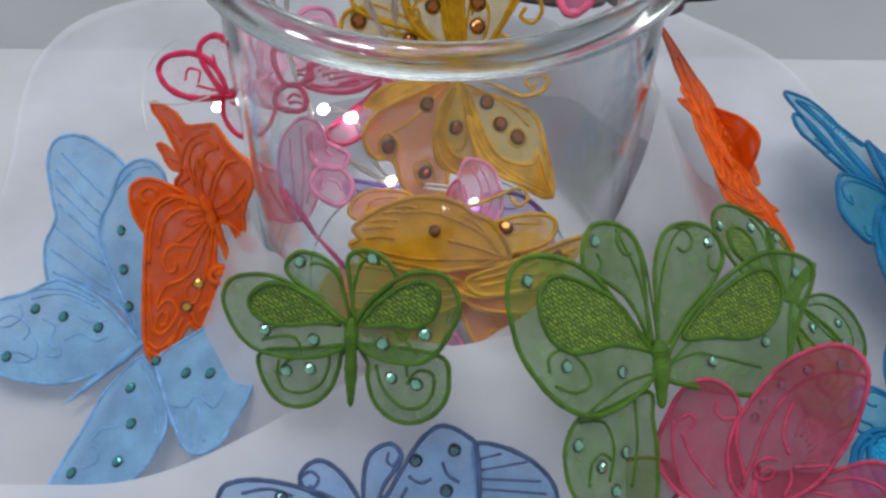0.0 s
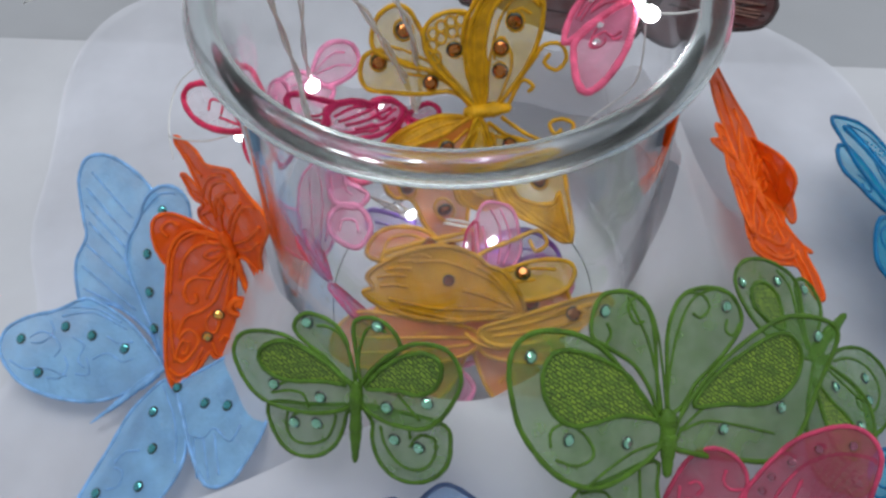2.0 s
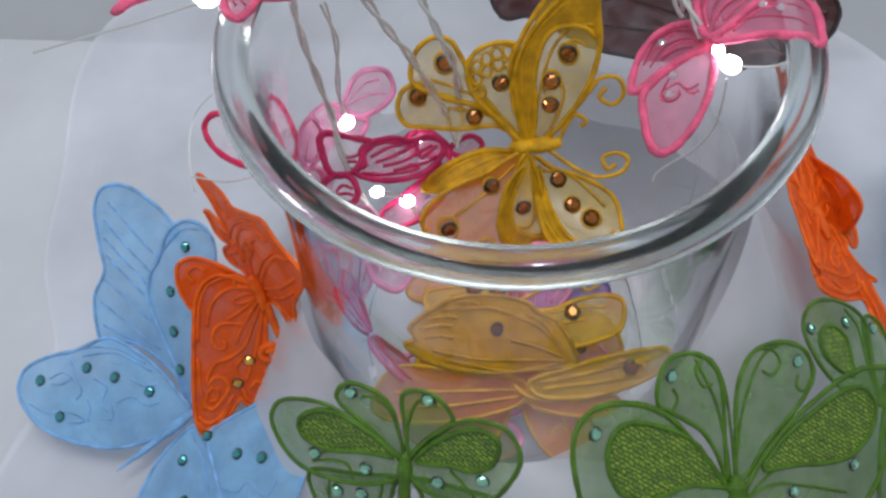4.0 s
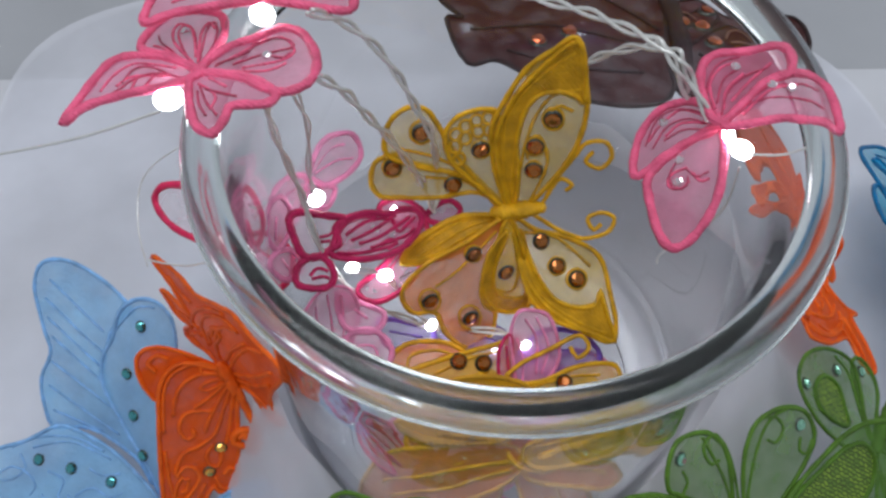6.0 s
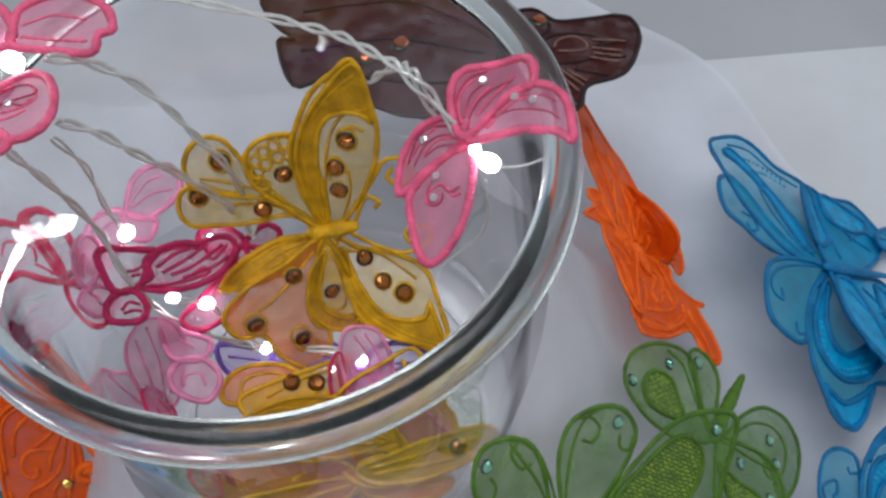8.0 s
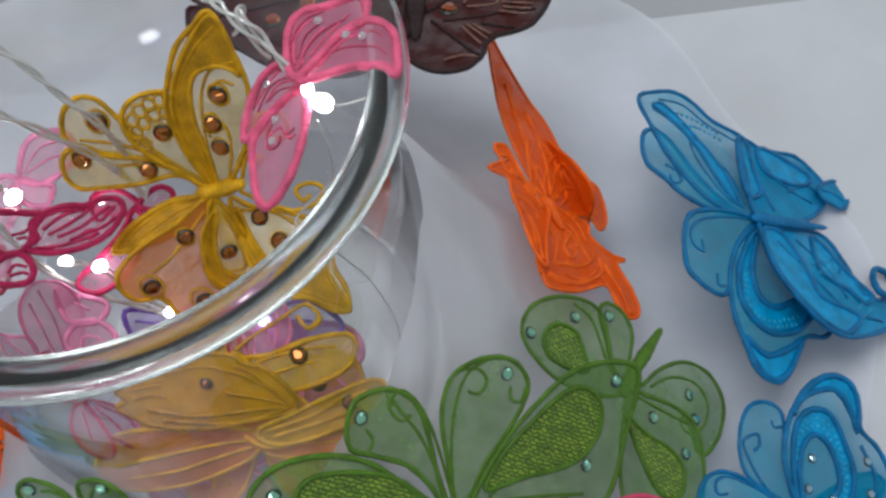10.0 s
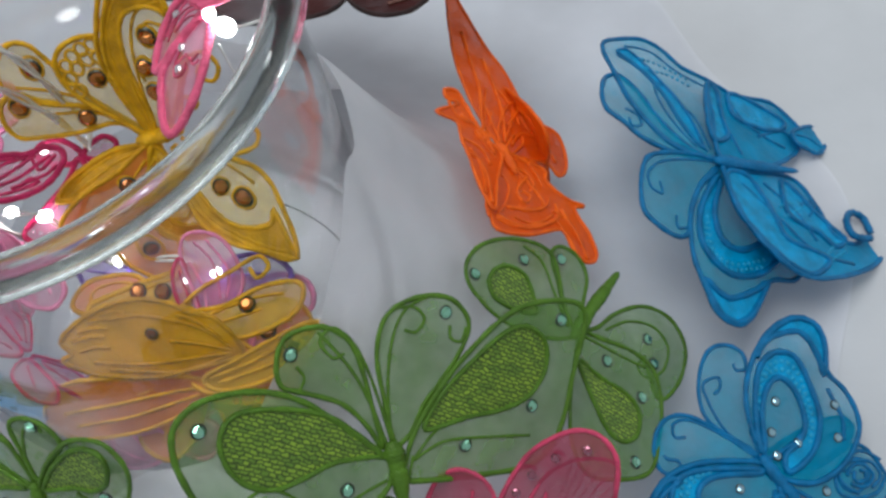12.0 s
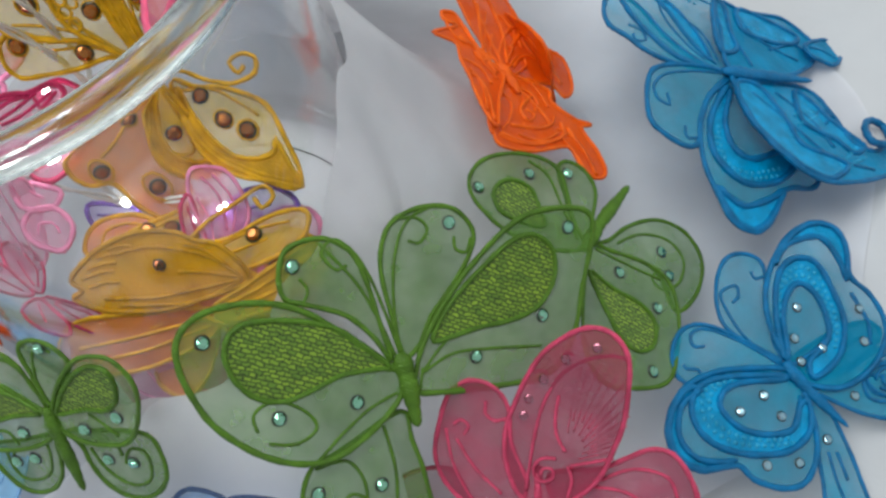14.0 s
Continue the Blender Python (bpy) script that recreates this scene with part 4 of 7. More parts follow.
wing(b, "forewing", (174.6, -72.9, -0.1), (0.311, -0.201, 0.929), BLUE,
     outline=[(1.8, -0.2), (-1.8, 9.9), (-2.2, 20.7), (2.0, 31.4), (8.9, 40.2), (16.1, 44.4), (22.4, 45.2), (27.6, 42.3), (29.5, 35.4), (28.2, 26.9), (32.8, 20.8), (35.3, 13.1), (34.2, 5.9), (27.1, -2.3), (15.9, -7.1), (5.1, -4.9)],
     lines=[[(-0.6, 4.4), (0.2, 16.8), (3.3, 27.5), (7.8, 33.1), (13.2, 34.4), (18.3, 31.7), (21.2, 22.0), (22.2, 12.6), (17.4, 2.4), (7.6, -3.2)], [(0.7, 4.3), (2.4, 16.6), (6.6, 24.4), (11.6, 26.1), (15.9, 20.7), (16.9, 11.4), (11.3, 5.7), (0.2, 0.8)], [(8.0, 38.4), (15.0, 40.6), (21.8, 39.9), (25.7, 32.8), (26.6, 25.2)], [(27.0, 21.4), (29.8, 11.8), (28.5, 4.7)]],
     panels=[[(-0.6, 4.4), (0.2, 16.8), (3.3, 27.5), (7.8, 33.1), (13.2, 34.4), (18.3, 31.7), (21.2, 22.0), (22.2, 12.6), (17.4, 2.4), (7.6, -3.2), (7.2, 1.8), (13.3, 6.0), (16.9, 11.4), (15.9, 20.7), (11.6, 26.1), (6.6, 24.4), (2.4, 16.6), (1.2, 6.0)], [(4.1, 33.1), (8.4, 38.3), (15.4, 40.5), (21.8, 39.9), (25.7, 32.8), (26.9, 26.1), (29.1, 35.4), (27.5, 41.9), (22.3, 44.8), (16.0, 44.0), (9.2, 39.8)]],
     bands=[[(1.5, 16.7), (3.6, 24.7), (7.5, 29.9), (13.2, 31.4), (17.2, 28.0), (19.1, 20.3), (19.6, 12.0), (16.4, 4.3)], [(6.1, 27.2), (9.5, 28.8), (14.2, 27.9), (16.8, 22.4), (18.2, 14.9), (17.0, 8.7)]],
     gems=[(7.7, 18.8), (4.3, 9.4), (12.5, 5.4), (28.1, 16.1), (26.7, 5.8), (4.4, 2.1)],
     curl=1, cord=0.95, thin=0.7)
wing(b, "forewing", (174.6, -72.9, -0.1), (0.311, -0.201, 0.929), BLUE,
     outline=[(0.9, -0.1), (-13.4, 2.1), (-24.5, 2.0), (-34.3, -1.1), (-41.3, -7.7), (-44.1, -15.5), (-41.4, -22.3), (-35.2, -25.5), (-24.6, -25.3), (-20.5, -29.9), (-12.6, -33.4), (-5.2, -32.8), (0.8, -26.3), (3.4, -16.7), (2.8, -6.4)],
     lines=[[(-1.4, -1.6), (-15.8, 0.1), (-26.9, -0.3), (-32.9, -3.8), (-34.7, -11.0), (-30.6, -18.1), (-20.3, -22.7), (-7.9, -23.5), (0.9, -18.8), (4.1, -8.3)], [(-1.7, -2.4), (-14.5, -1.7), (-22.3, -3.4), (-25.3, -8.0), (-21.6, -14.3), (-13.5, -17.8), (-4.2, -17.4), (1.4, -7.9)], [(-30.2, -2.4), (-37.5, -6.5), (-40.5, -15.2), (-36.1, -22.2), (-24.2, -23.8)]],
     panels=[[(-2.3, -1.5), (-15.8, 0.1), (-26.9, -0.3), (-32.9, -3.8), (-34.7, -11.0), (-30.6, -18.1), (-20.3, -22.7), (-7.9, -23.5), (0.9, -18.8), (3.4, -10.7), (0.6, -10.4), (-4.2, -17.4), (-13.5, -17.8), (-21.6, -14.3), (-25.3, -8.0), (-22.3, -3.4), (-14.5, -1.9), (-3.6, -2.5)], [(-30.2, -2.4), (-37.5, -6.5), (-40.5, -15.2), (-36.1, -22.2), (-26.1, -24.3), (-35.1, -25.2), (-41.3, -22.0), (-43.6, -15.6), (-41.0, -7.8), (-34.5, -1.9)]],
     bands=[[(-19.7, -0.8), (-28.4, -2.6), (-31.2, -7.3), (-30.6, -13.2), (-24.5, -18.4), (-14.4, -21.0), (-5.4, -21.2)], [(-23.7, -1.8), (-28.2, -5.2), (-28.5, -11.8), (-23.1, -16.6), (-14.0, -19.4), (-4.9, -19.6)]],
     gems=[(-10.6, -6.5), (-19.4, -10.3), (-6.7, -13.2), (-15.6, -26.5), (-5.3, -27.1)],
     curl=1, cord=0.95, thin=0.7)
body(b, "body", [(173.4, -70.5, 1.4), (178.8, -79.2, -2.3), (187.7, -90.6, -7.7)], 2.4, 0.5, BLUE)

b = ornament("butterfly_ornament", "bright blue organza butterfly with folded, curling wings", "butterfly", "blue butterflies")
wing(b, "forewing", (184.1, 30.8, 14.1), (0.518, 0.188, 0.835), BLUE,
     outline=[(-3.5, 0.9), (-18.7, 0.8), (-28.0, 9.2), (-33.8, 19.5), (-36.9, 33.0), (-39.1, 51.5), (-29.9, 60.3), (-18.4, 66.1), (-9.8, 63.9), (-1.5, 55.8), (10.8, 52.8), (17.0, 45.3), (10.6, 18.1)],
     lines=[[(-5.4, 3.2), (-13.0, 14.5), (-17.9, 32.4), (-25.0, 43.2), (-33.8, 47.9)], [(-3.7, 5.8), (-4.8, 21.4), (-10.8, 29.5), (-16.6, 37.2), (-19.9, 34.3), (-19.5, 24.1), (-15.4, 12.8), (-9.7, 4.5)], [(-28.2, 56.5), (-16.2, 59.0), (-5.4, 51.2), (7.0, 47.2)]],
     panels=[[(-32.9, 49.5), (-24.8, 44.0), (-17.7, 33.2), (-12.8, 15.2), (-6.9, 4.4), (-7.8, 19.4), (-11.3, 31.4), (-16.2, 38.9), (-21.4, 48.0), (-27.6, 53.8)]],
     bands=[[(-26.6, 49.0), (-19.6, 45.2), (-10.6, 46.0), (-1.2, 43.3)], [(-23.1, 51.6), (-13.1, 51.1), (-1.2, 47.6)]],
     curl=0, cord=0.95, thin=0.5)
wing(b, "forewing", (183.9, 30.6, 13.6), (0.518, 0.188, 0.835), BLUE,
     outline=[(-4.5, 0.6), (-19.1, -1.7), (-32.2, 0.2), (-39.6, 6.8), (-45.3, 11.5), (-45.1, 21.4), (-41.3, 31.4), (-34.9, 34.9), (-28.3, 28.4), (-22.3, 14.5), (-12.9, 3.9)],
     lines=[[(-36.9, 15.0), (-32.3, 13.2), (-32.0, 7.7), (-36.3, 5.8), (-36.3, 9.5)], [(-7.1, 1.4), (-20.4, 3.9), (-29.6, 12.8), (-36.0, 25.4)]],
     curl=0, cord=0.95, thin=0.5)
wing(b, "upper_petal", (183.9, 30.2, 14.9), (0.526, -0.129, 0.841), BLUE,
     outline=[(-1.6, -1.3), (-13.0, 1.8), (-30.0, -0.3), (-36.6, -6.4), (-40.0, -20.3), (-36.6, -26.0), (-28.9, -30.5), (-22.8, -29.0), (-19.2, -20.4), (-12.8, -10.2)],
     lines=[[(-2.6, -0.3), (-16.1, -0.8), (-28.5, -3.3), (-34.8, -8.3), (-34.5, -13.5), (-30.5, -15.2), (-30.5, -11.0)], [(-22.2, -26.9), (-26.9, -27.3), (-26.4, -23.1)]],
     curl=0, cord=0.95, thin=0.5)
wing(b, "hindwing", (183.9, 30.2, 14.9), (0.526, -0.129, 0.841), BLUE,
     outline=[(0.3, -1.5), (-12.8, -10.2), (-20.5, -22.6), (-22.8, -37.1), (-21.0, -46.8), (-18.2, -56.4), (-10.2, -60.4), (-1.7, -55.8), (8.1, -44.4), (19.9, -43.2), (24.7, -38.3), (16.7, -30.3), (8.9, -15.7)],
     lines=[[(-5.9, -7.3), (-15.6, -20.1), (-17.6, -32.7), (-9.3, -42.3), (5.4, -41.5), (18.6, -32.3)], [(-3.0, -5.9), (-9.5, -19.6), (-9.1, -30.0), (-1.8, -33.6), (9.3, -29.7)], [(-20.5, -44.8), (-12.1, -51.3), (0.9, -47.8)]],
     panels=[[(-5.9, -7.3), (-15.6, -20.1), (-17.6, -32.7), (-9.3, -42.3), (5.4, -41.5), (18.6, -32.3), (11.9, -29.5), (-1.8, -33.6), (-9.1, -30.0), (-9.5, -19.6), (-3.7, -8.2)], [(-20.6, -45.2), (-12.1, -51.3), (0.9, -47.8), (6.7, -45.1), (-1.4, -54.8), (-10.0, -59.6), (-17.6, -56.0)]],
     bands=[[(-13.1, -22.0), (-13.9, -34.5), (-5.9, -39.0), (9.7, -36.0)], [(-15.1, -26.3), (-15.5, -33.6), (-8.8, -40.8), (6.1, -39.4)]],
     curl=0, cord=0.95, thin=0.8)
wing(b, "hindwing", (183.3, 28.9, 16.8), (0.581, 0.120, 0.805), DEEP_BLUE,
     outline=[(0.0, 0.0), (11.4, 0.2), (34.9, 6.3), (43.6, -5.0), (45.7, -18.0), (56.4, -18.7), (69.1, -10.4), (76.0, -13.8), (63.9, -25.7), (48.3, -34.7), (29.2, -42.3), (16.9, -42.3), (6.1, -33.5), (-0.1, -17.7)],
     lines=[[(6.1, -7.4), (19.2, -18.9), (32.2, -30.2), (50.9, -29.6)], [(17.9, -3.0), (29.5, -12.7), (34.9, -24.2)], [(34.0, -8.3), (38.7, -3.9), (42.0, -5.5), (36.2, -12.6)]],
     panels=[[(-0.0, -4.9), (10.2, -2.2), (15.0, -10.2), (17.2, -19.6), (19.2, -28.6), (30.9, -30.0), (37.1, -32.7), (25.6, -41.6), (14.5, -39.5), (5.8, -32.1), (-0.8, -20.1)], [(28.1, 1.3), (34.1, -1.2), (40.7, -8.8), (47.5, -15.6), (51.2, -18.8), (43.9, -24.1), (38.1, -19.9), (31.1, -18.5), (24.7, -14.6)]],
     bands=[[(22.1, -13.0), (29.0, -8.7), (34.9, -7.7), (28.9, -13.1), (21.2, -18.1)], [(33.6, -32.8), (40.7, -26.5), (47.9, -20.2), (51.5, -20.4)], [(33.9, -35.3), (41.7, -29.7), (48.9, -24.6)]],
     curl=0, cord=0.95, thin=0.7)
wing(b, "forewing", (183.3, 28.9, 16.8), (0.581, 0.120, 0.805), DEEP_BLUE,
     outline=[(0.6, 1.6), (4.0, 27.0), (8.7, 45.5), (22.3, 45.2), (41.6, 50.6), (50.9, 44.5), (53.6, 35.6), (43.7, 21.9), (24.9, 8.3)],
     lines=[[(10.6, 43.0), (9.2, 23.0), (12.1, 9.1)], [(15.7, 42.1), (21.8, 28.5), (39.1, 23.2)], [(25.5, 23.8), (40.4, 33.3), (46.7, 31.1)]],
     panels=[[(7.0, 44.8), (11.0, 41.2), (8.3, 25.6), (7.5, 16.2), (-0.1, 11.6), (0.8, 24.8)], [(18.2, 44.6), (33.4, 44.0), (45.5, 40.4), (38.8, 32.6), (24.8, 29.1), (15.6, 31.7)]],
     bands=[[(16.1, 36.0), (25.4, 34.1), (38.1, 35.1)], [(8.7, 42.1), (6.6, 29.8), (3.8, 15.9)]],
     curl=0, cord=0.95, thin=0.7)
wing(b, "curled_tip", (225.4, 58.6, -14.2), (0.581, 0.120, 0.805), DEEP_BLUE,
     outline=[(-6.7, -3.9), (0.6, 2.4), (8.7, 6.4), (12.1, 2.3), (11.4, -3.5), (4.7, -10.3), (-0.7, -10.0), (-5.5, -8.7)],
     lines=[[(-4.5, -3.9), (2.6, -2.5), (8.1, -4.9)]],
     curl=0, cord=0.9, thin=0.5)
wing(b, "curl", (232.8, 16.2, -13.2), (0.581, 0.120, 0.805), BLUE,
     lines=[[(4.2, -8.3), (-5.0, -9.9), (-5.9, -3.4), (-1.0, 2.5), (5.1, 1.8), (5.9, -5.0)]],
     curl=0, cord=0.7, thin=1.3)
body(b, "body", [(180.2, 28.8, 19.4), (192.9, 30.0, 11.6), (214.4, 32.6, -1.5)], 3, 0.5, BLUE)

b = ornament("butterfly_ornament", "vivid orange organza butterfly folded along the tulle slope", "butterfly", "orange butterflies")
wing(b, "forewing", (108.1, 31.4, 38.9), (0.661, 0.000, 0.751), ORANGE,
     outline=[(-0.8, -1.0), (-8.2, 10.3), (-13.3, 23.3), (-15.3, 38.1), (-14.4, 57.8), (-10.2, 80.6), (-6.4, 67.6), (-0.1, 50.5), (7.7, 37.4), (14.9, 21.6), (27.9, 17.4), (29.7, 5.2), (24.6, -2.1), (18.5, 1.5), (4.5, -3.2)],
     lines=[[(-1.3, 3.1), (-5.9, 18.7), (-8.2, 35.9), (-9.7, 51.6)], [(1.1, 4.0), (1.5, 21.6), (-2.7, 41.0)], [(3.4, 3.6), (9.3, 10.6), (19.0, 10.3), (23.8, 3.2)], [(3.6, 12.3), (10.1, 22.4), (8.0, 24.2), (3.7, 19.9)]],
     curl=-1, cord=0.7, thin=0.8)
wing(b, "hindwing", (108.1, 30.6, 39.9), (0.661, 0.000, 0.751), ORANGE,
     outline=[(-1.6, -1.3), (9.5, -1.5), (16.9, -2.7), (16.6, -7.5), (24.1, -12.3), (31.7, -13.5), (26.9, -16.1), (31.0, -25.3), (31.9, -34.0), (26.9, -37.6), (22.0, -33.2), (18.8, -26.4), (3.9, -32.6), (-9.2, -34.0), (-10.3, -27.0), (-10.4, -16.1)],
     lines=[[(1.9, -5.3), (7.9, -10.3), (13.5, -17.8), (8.1, -21.6), (-3.4, -23.8)], [(-8.4, -28.5), (2.2, -29.8), (17.1, -23.0), (18.5, -16.3)], [(8.3, -7.8), (2.4, -15.4), (4.0, -19.5)], [(20.5, -18.0), (25.6, -27.9), (27.3, -36.3)]],
     curl=1, cord=0.7, thin=0.8)
wing(b, "forewing", (108.1, 29.7, 41.0), (0.661, 0.000, 0.751), ORANGE,
     outline=[(-1.7, -2.2), (-8.1, 3.1), (-13.7, 10.6), (-18.3, 17.3), (-23.9, 15.7), (-23.2, 12.6), (-18.2, 12.4), (-28.2, 5.0), (-19.8, 4.4), (-18.5, -1.8), (-16.1, -7.8), (-14.8, -14.1), (-11.9, -24.1), (-8.9, -26.4), (-5.8, -14.6)],
     lines=[[(-15.6, -4.3), (-10.1, -11.5), (-9.9, -24.6)], [(-12.4, 3.9), (-9.4, 1.4), (-6.9, 3.5), (-9.9, 6.0)], [(-18.4, 7.6), (-10.0, 4.7), (-4.5, -2.7)]],
     curl=2, cord=0.7, thin=0.8)
body(b, "body", [(106.2, 32.0, 43.2), (108.5, 27.2, 41.1), (110.8, 21.2, 39.1)], 2.2, 0.4, ORANGE)
wing(b, "raised_stitching", (108.1, 31.2, 39.2), (0.661, 0.000, 0.751), ORANGE,
     lines=[[(-1.0, -1.0), (-1.8, 6.2), (1.1, 15.0), (4.4, 20.3), (6.9, 20.0), (5.0, 13.4), (0.9, 4.7)], [(-0.6, -1.4), (4.4, 7.3), (8.4, 10.1), (9.4, 6.6), (5.2, 1.7), (0.9, -1.8)], [(-0.1, -5.1), (7.6, -0.4), (13.7, 0.5), (19.2, 3.7)], [(1.0, 28.3), (6.1, 23.4), (9.2, 14.3)], [(-3.6, 26.4), (-6.3, 14.7), (-6.7, 5.4)], [(-5.3, -2.6), (-5.7, 4.7), (-2.9, 16.0)], [(12.7, 13.8), (18.6, 12.6), (22.6, 8.0)], [(9.3, 20.9), (11.8, 15.3), (14.9, 12.5)]],
     curl=-1, cord=0.7, thin=0.5)
wing(b, "raised_stitching", (108.1, 29.9, 41.2), (0.661, 0.000, 0.751), ORANGE,
     lines=[[(-4.5, -5.1), (-8.3, -1.1), (-10.6, 3.6), (-12.3, 8.2), (-14.9, 13.2)], [(-7.3, -8.5), (-9.8, -3.6), (-13.8, -2.0), (-18.1, -1.6)], [(-8.1, 25.9), (-8.5, 15.8), (-8.3, 5.8)], [(-17.3, -6.8), (-12.6, -8.0), (-11.1, -13.6), (-11.9, -21.6)], [(-22.7, 11.3), (-19.1, 6.5), (-14.9, 5.7)]],
     curl=2, cord=0.7, thin=0.5)
wing(b, "raised_stitching", (108.1, 30.4, 40.2), (0.661, 0.000, 0.751), ORANGE,
     lines=[[(-6.6, -10.3), (-9.8, -18.4), (-11.7, -24.6), (-11.3, -30.0)], [(2.2, -4.8), (4.7, -8.3), (4.8, -12.6)], [(0.8, -6.5), (7.6, -6.4), (10.6, -10.2), (8.5, -13.8)], [(2.5, -21.3), (3.5, -23.1), (9.3, -21.3), (14.3, -18.1), (16.2, -14.4)], [(-8.7, -29.5), (-2.5, -30.7), (6.5, -29.2), (15.5, -24.3), (19.8, -20.6)], [(-0.7, -26.8), (4.7, -27.5), (10.7, -25.5), (16.1, -21.3)], [(4.9, -14.7), (8.1, -15.8), (5.8, -19.3), (3.1, -19.3)], [(16.5, -19.5), (22.0, -21.4), (25.1, -27.2), (26.4, -32.6)], [(17.4, -23.0), (21.3, -29.5), (23.4, -35.2)], [(-3.3, -10.3), (-0.6, -14.2), (-3.1, -21.9), (-7.2, -27.0)], [(9.6, -2.2), (12.4, -5.7), (14.5, -10.4)]],
     curl=1, cord=0.7, thin=0.5)
wing(b, "curled_lobe", (115.8, 51.4, 32.1), (0.940, 0.340, 0.012), ORANGE,
     outline=[(-14.6, 2.8), (-1.2, -7.2), (11.1, -12.6), (18.8, -11.9), (20.7, -2.8), (19.5, 8.7), (19.2, 19.3), (9.8, 18.6), (-1.6, 14.2)],
     lines=[[(-8.5, 3.8), (2.9, -3.4), (10.7, -2.7), (14.1, 10.1)], [(-5.3, 7.4), (3.0, 2.9), (8.1, 6.1), (10.8, 15.1)]],
     curl=0, cord=0.8, thin=0.7)

b = ornament("butterfly_ornament", "vivid orange organza butterfly leaning against glass and tulle", "butterfly", "orange butterflies")
wing(b, "forewing", (-78.0, -13.8, 49.5), (-0.700, -0.700, 0.150), ORANGE,
     outline=[(-4.5, -6.2), (-12.9, -1.6), (-23.7, -4.4), (-25.4, -0.3), (-19.7, 6.2), (-27.6, 4.7), (-31.9, 8.8), (-34.6, 10.9), (-29.3, 13.2), (-21.4, 12.4), (-18.4, 12.8), (-21.8, 17.1), (-25.6, 22.3), (-32.5, 25.7), (-31.2, 29.3), (-24.6, 30.6), (-15.7, 30.9), (-11.1, 28.8), (-3.7, 31.3), (7.5, 36.4), (10.9, 35.2), (13.8, 32.9), (17.7, 31.3), (23.6, 30.4), (26.6, 27.6), (25.8, 22.0), (20.9, 13.1), (17.5, 4.6), (18.9, -1.2), (22.3, -3.4), (19.8, -7.9), (14.8, -8.2), (10.5, -4.9), (7.2, -2.1)],
     lines=[[(-19.2, 7.8), (-14.3, 18.0), (-6.8, 26.1), (3.1, 31.9)], [(-11.2, 4.5), (-12.2, 13.3), (-7.6, 22.1), (2.3, 28.9), (8.7, 28.6)], [(-6.6, 1.9), (-5.7, 11.7), (-0.4, 22.6), (8.7, 28.6)], [(-1.3, 2.1), (5.2, 14.5), (12.4, 24.3), (19.6, 28.6)], [(-0.1, 0.4), (12.5, 11.2), (21.9, 22.3)], [(1.2, -1.3), (11.1, 5.1), (19.6, 14.2)], [(-7.1, 12.9), (-4.7, 18.9), (-1.6, 18.1), (-5.0, 11.5)], [(-25.3, 25.3), (-20.1, 22.3), (-15.1, 21.5)], [(4.6, -1.5), (11.3, -1.4), (16.7, -4.1)], [(-17.6, -1.5), (-21.4, 0.6), (-14.1, 6.9)], [(-9.4, 7.2), (-9.3, 12.3), (-5.5, 18.5), (-0.6, 21.8)], [(-2.3, 5.2), (3.0, 15.3), (10.7, 25.3)], [(-26.5, 8.1), (-19.4, 9.6), (-15.0, 9.7)]],
     curl=-0.4, cord=0.8, thin=0.75)
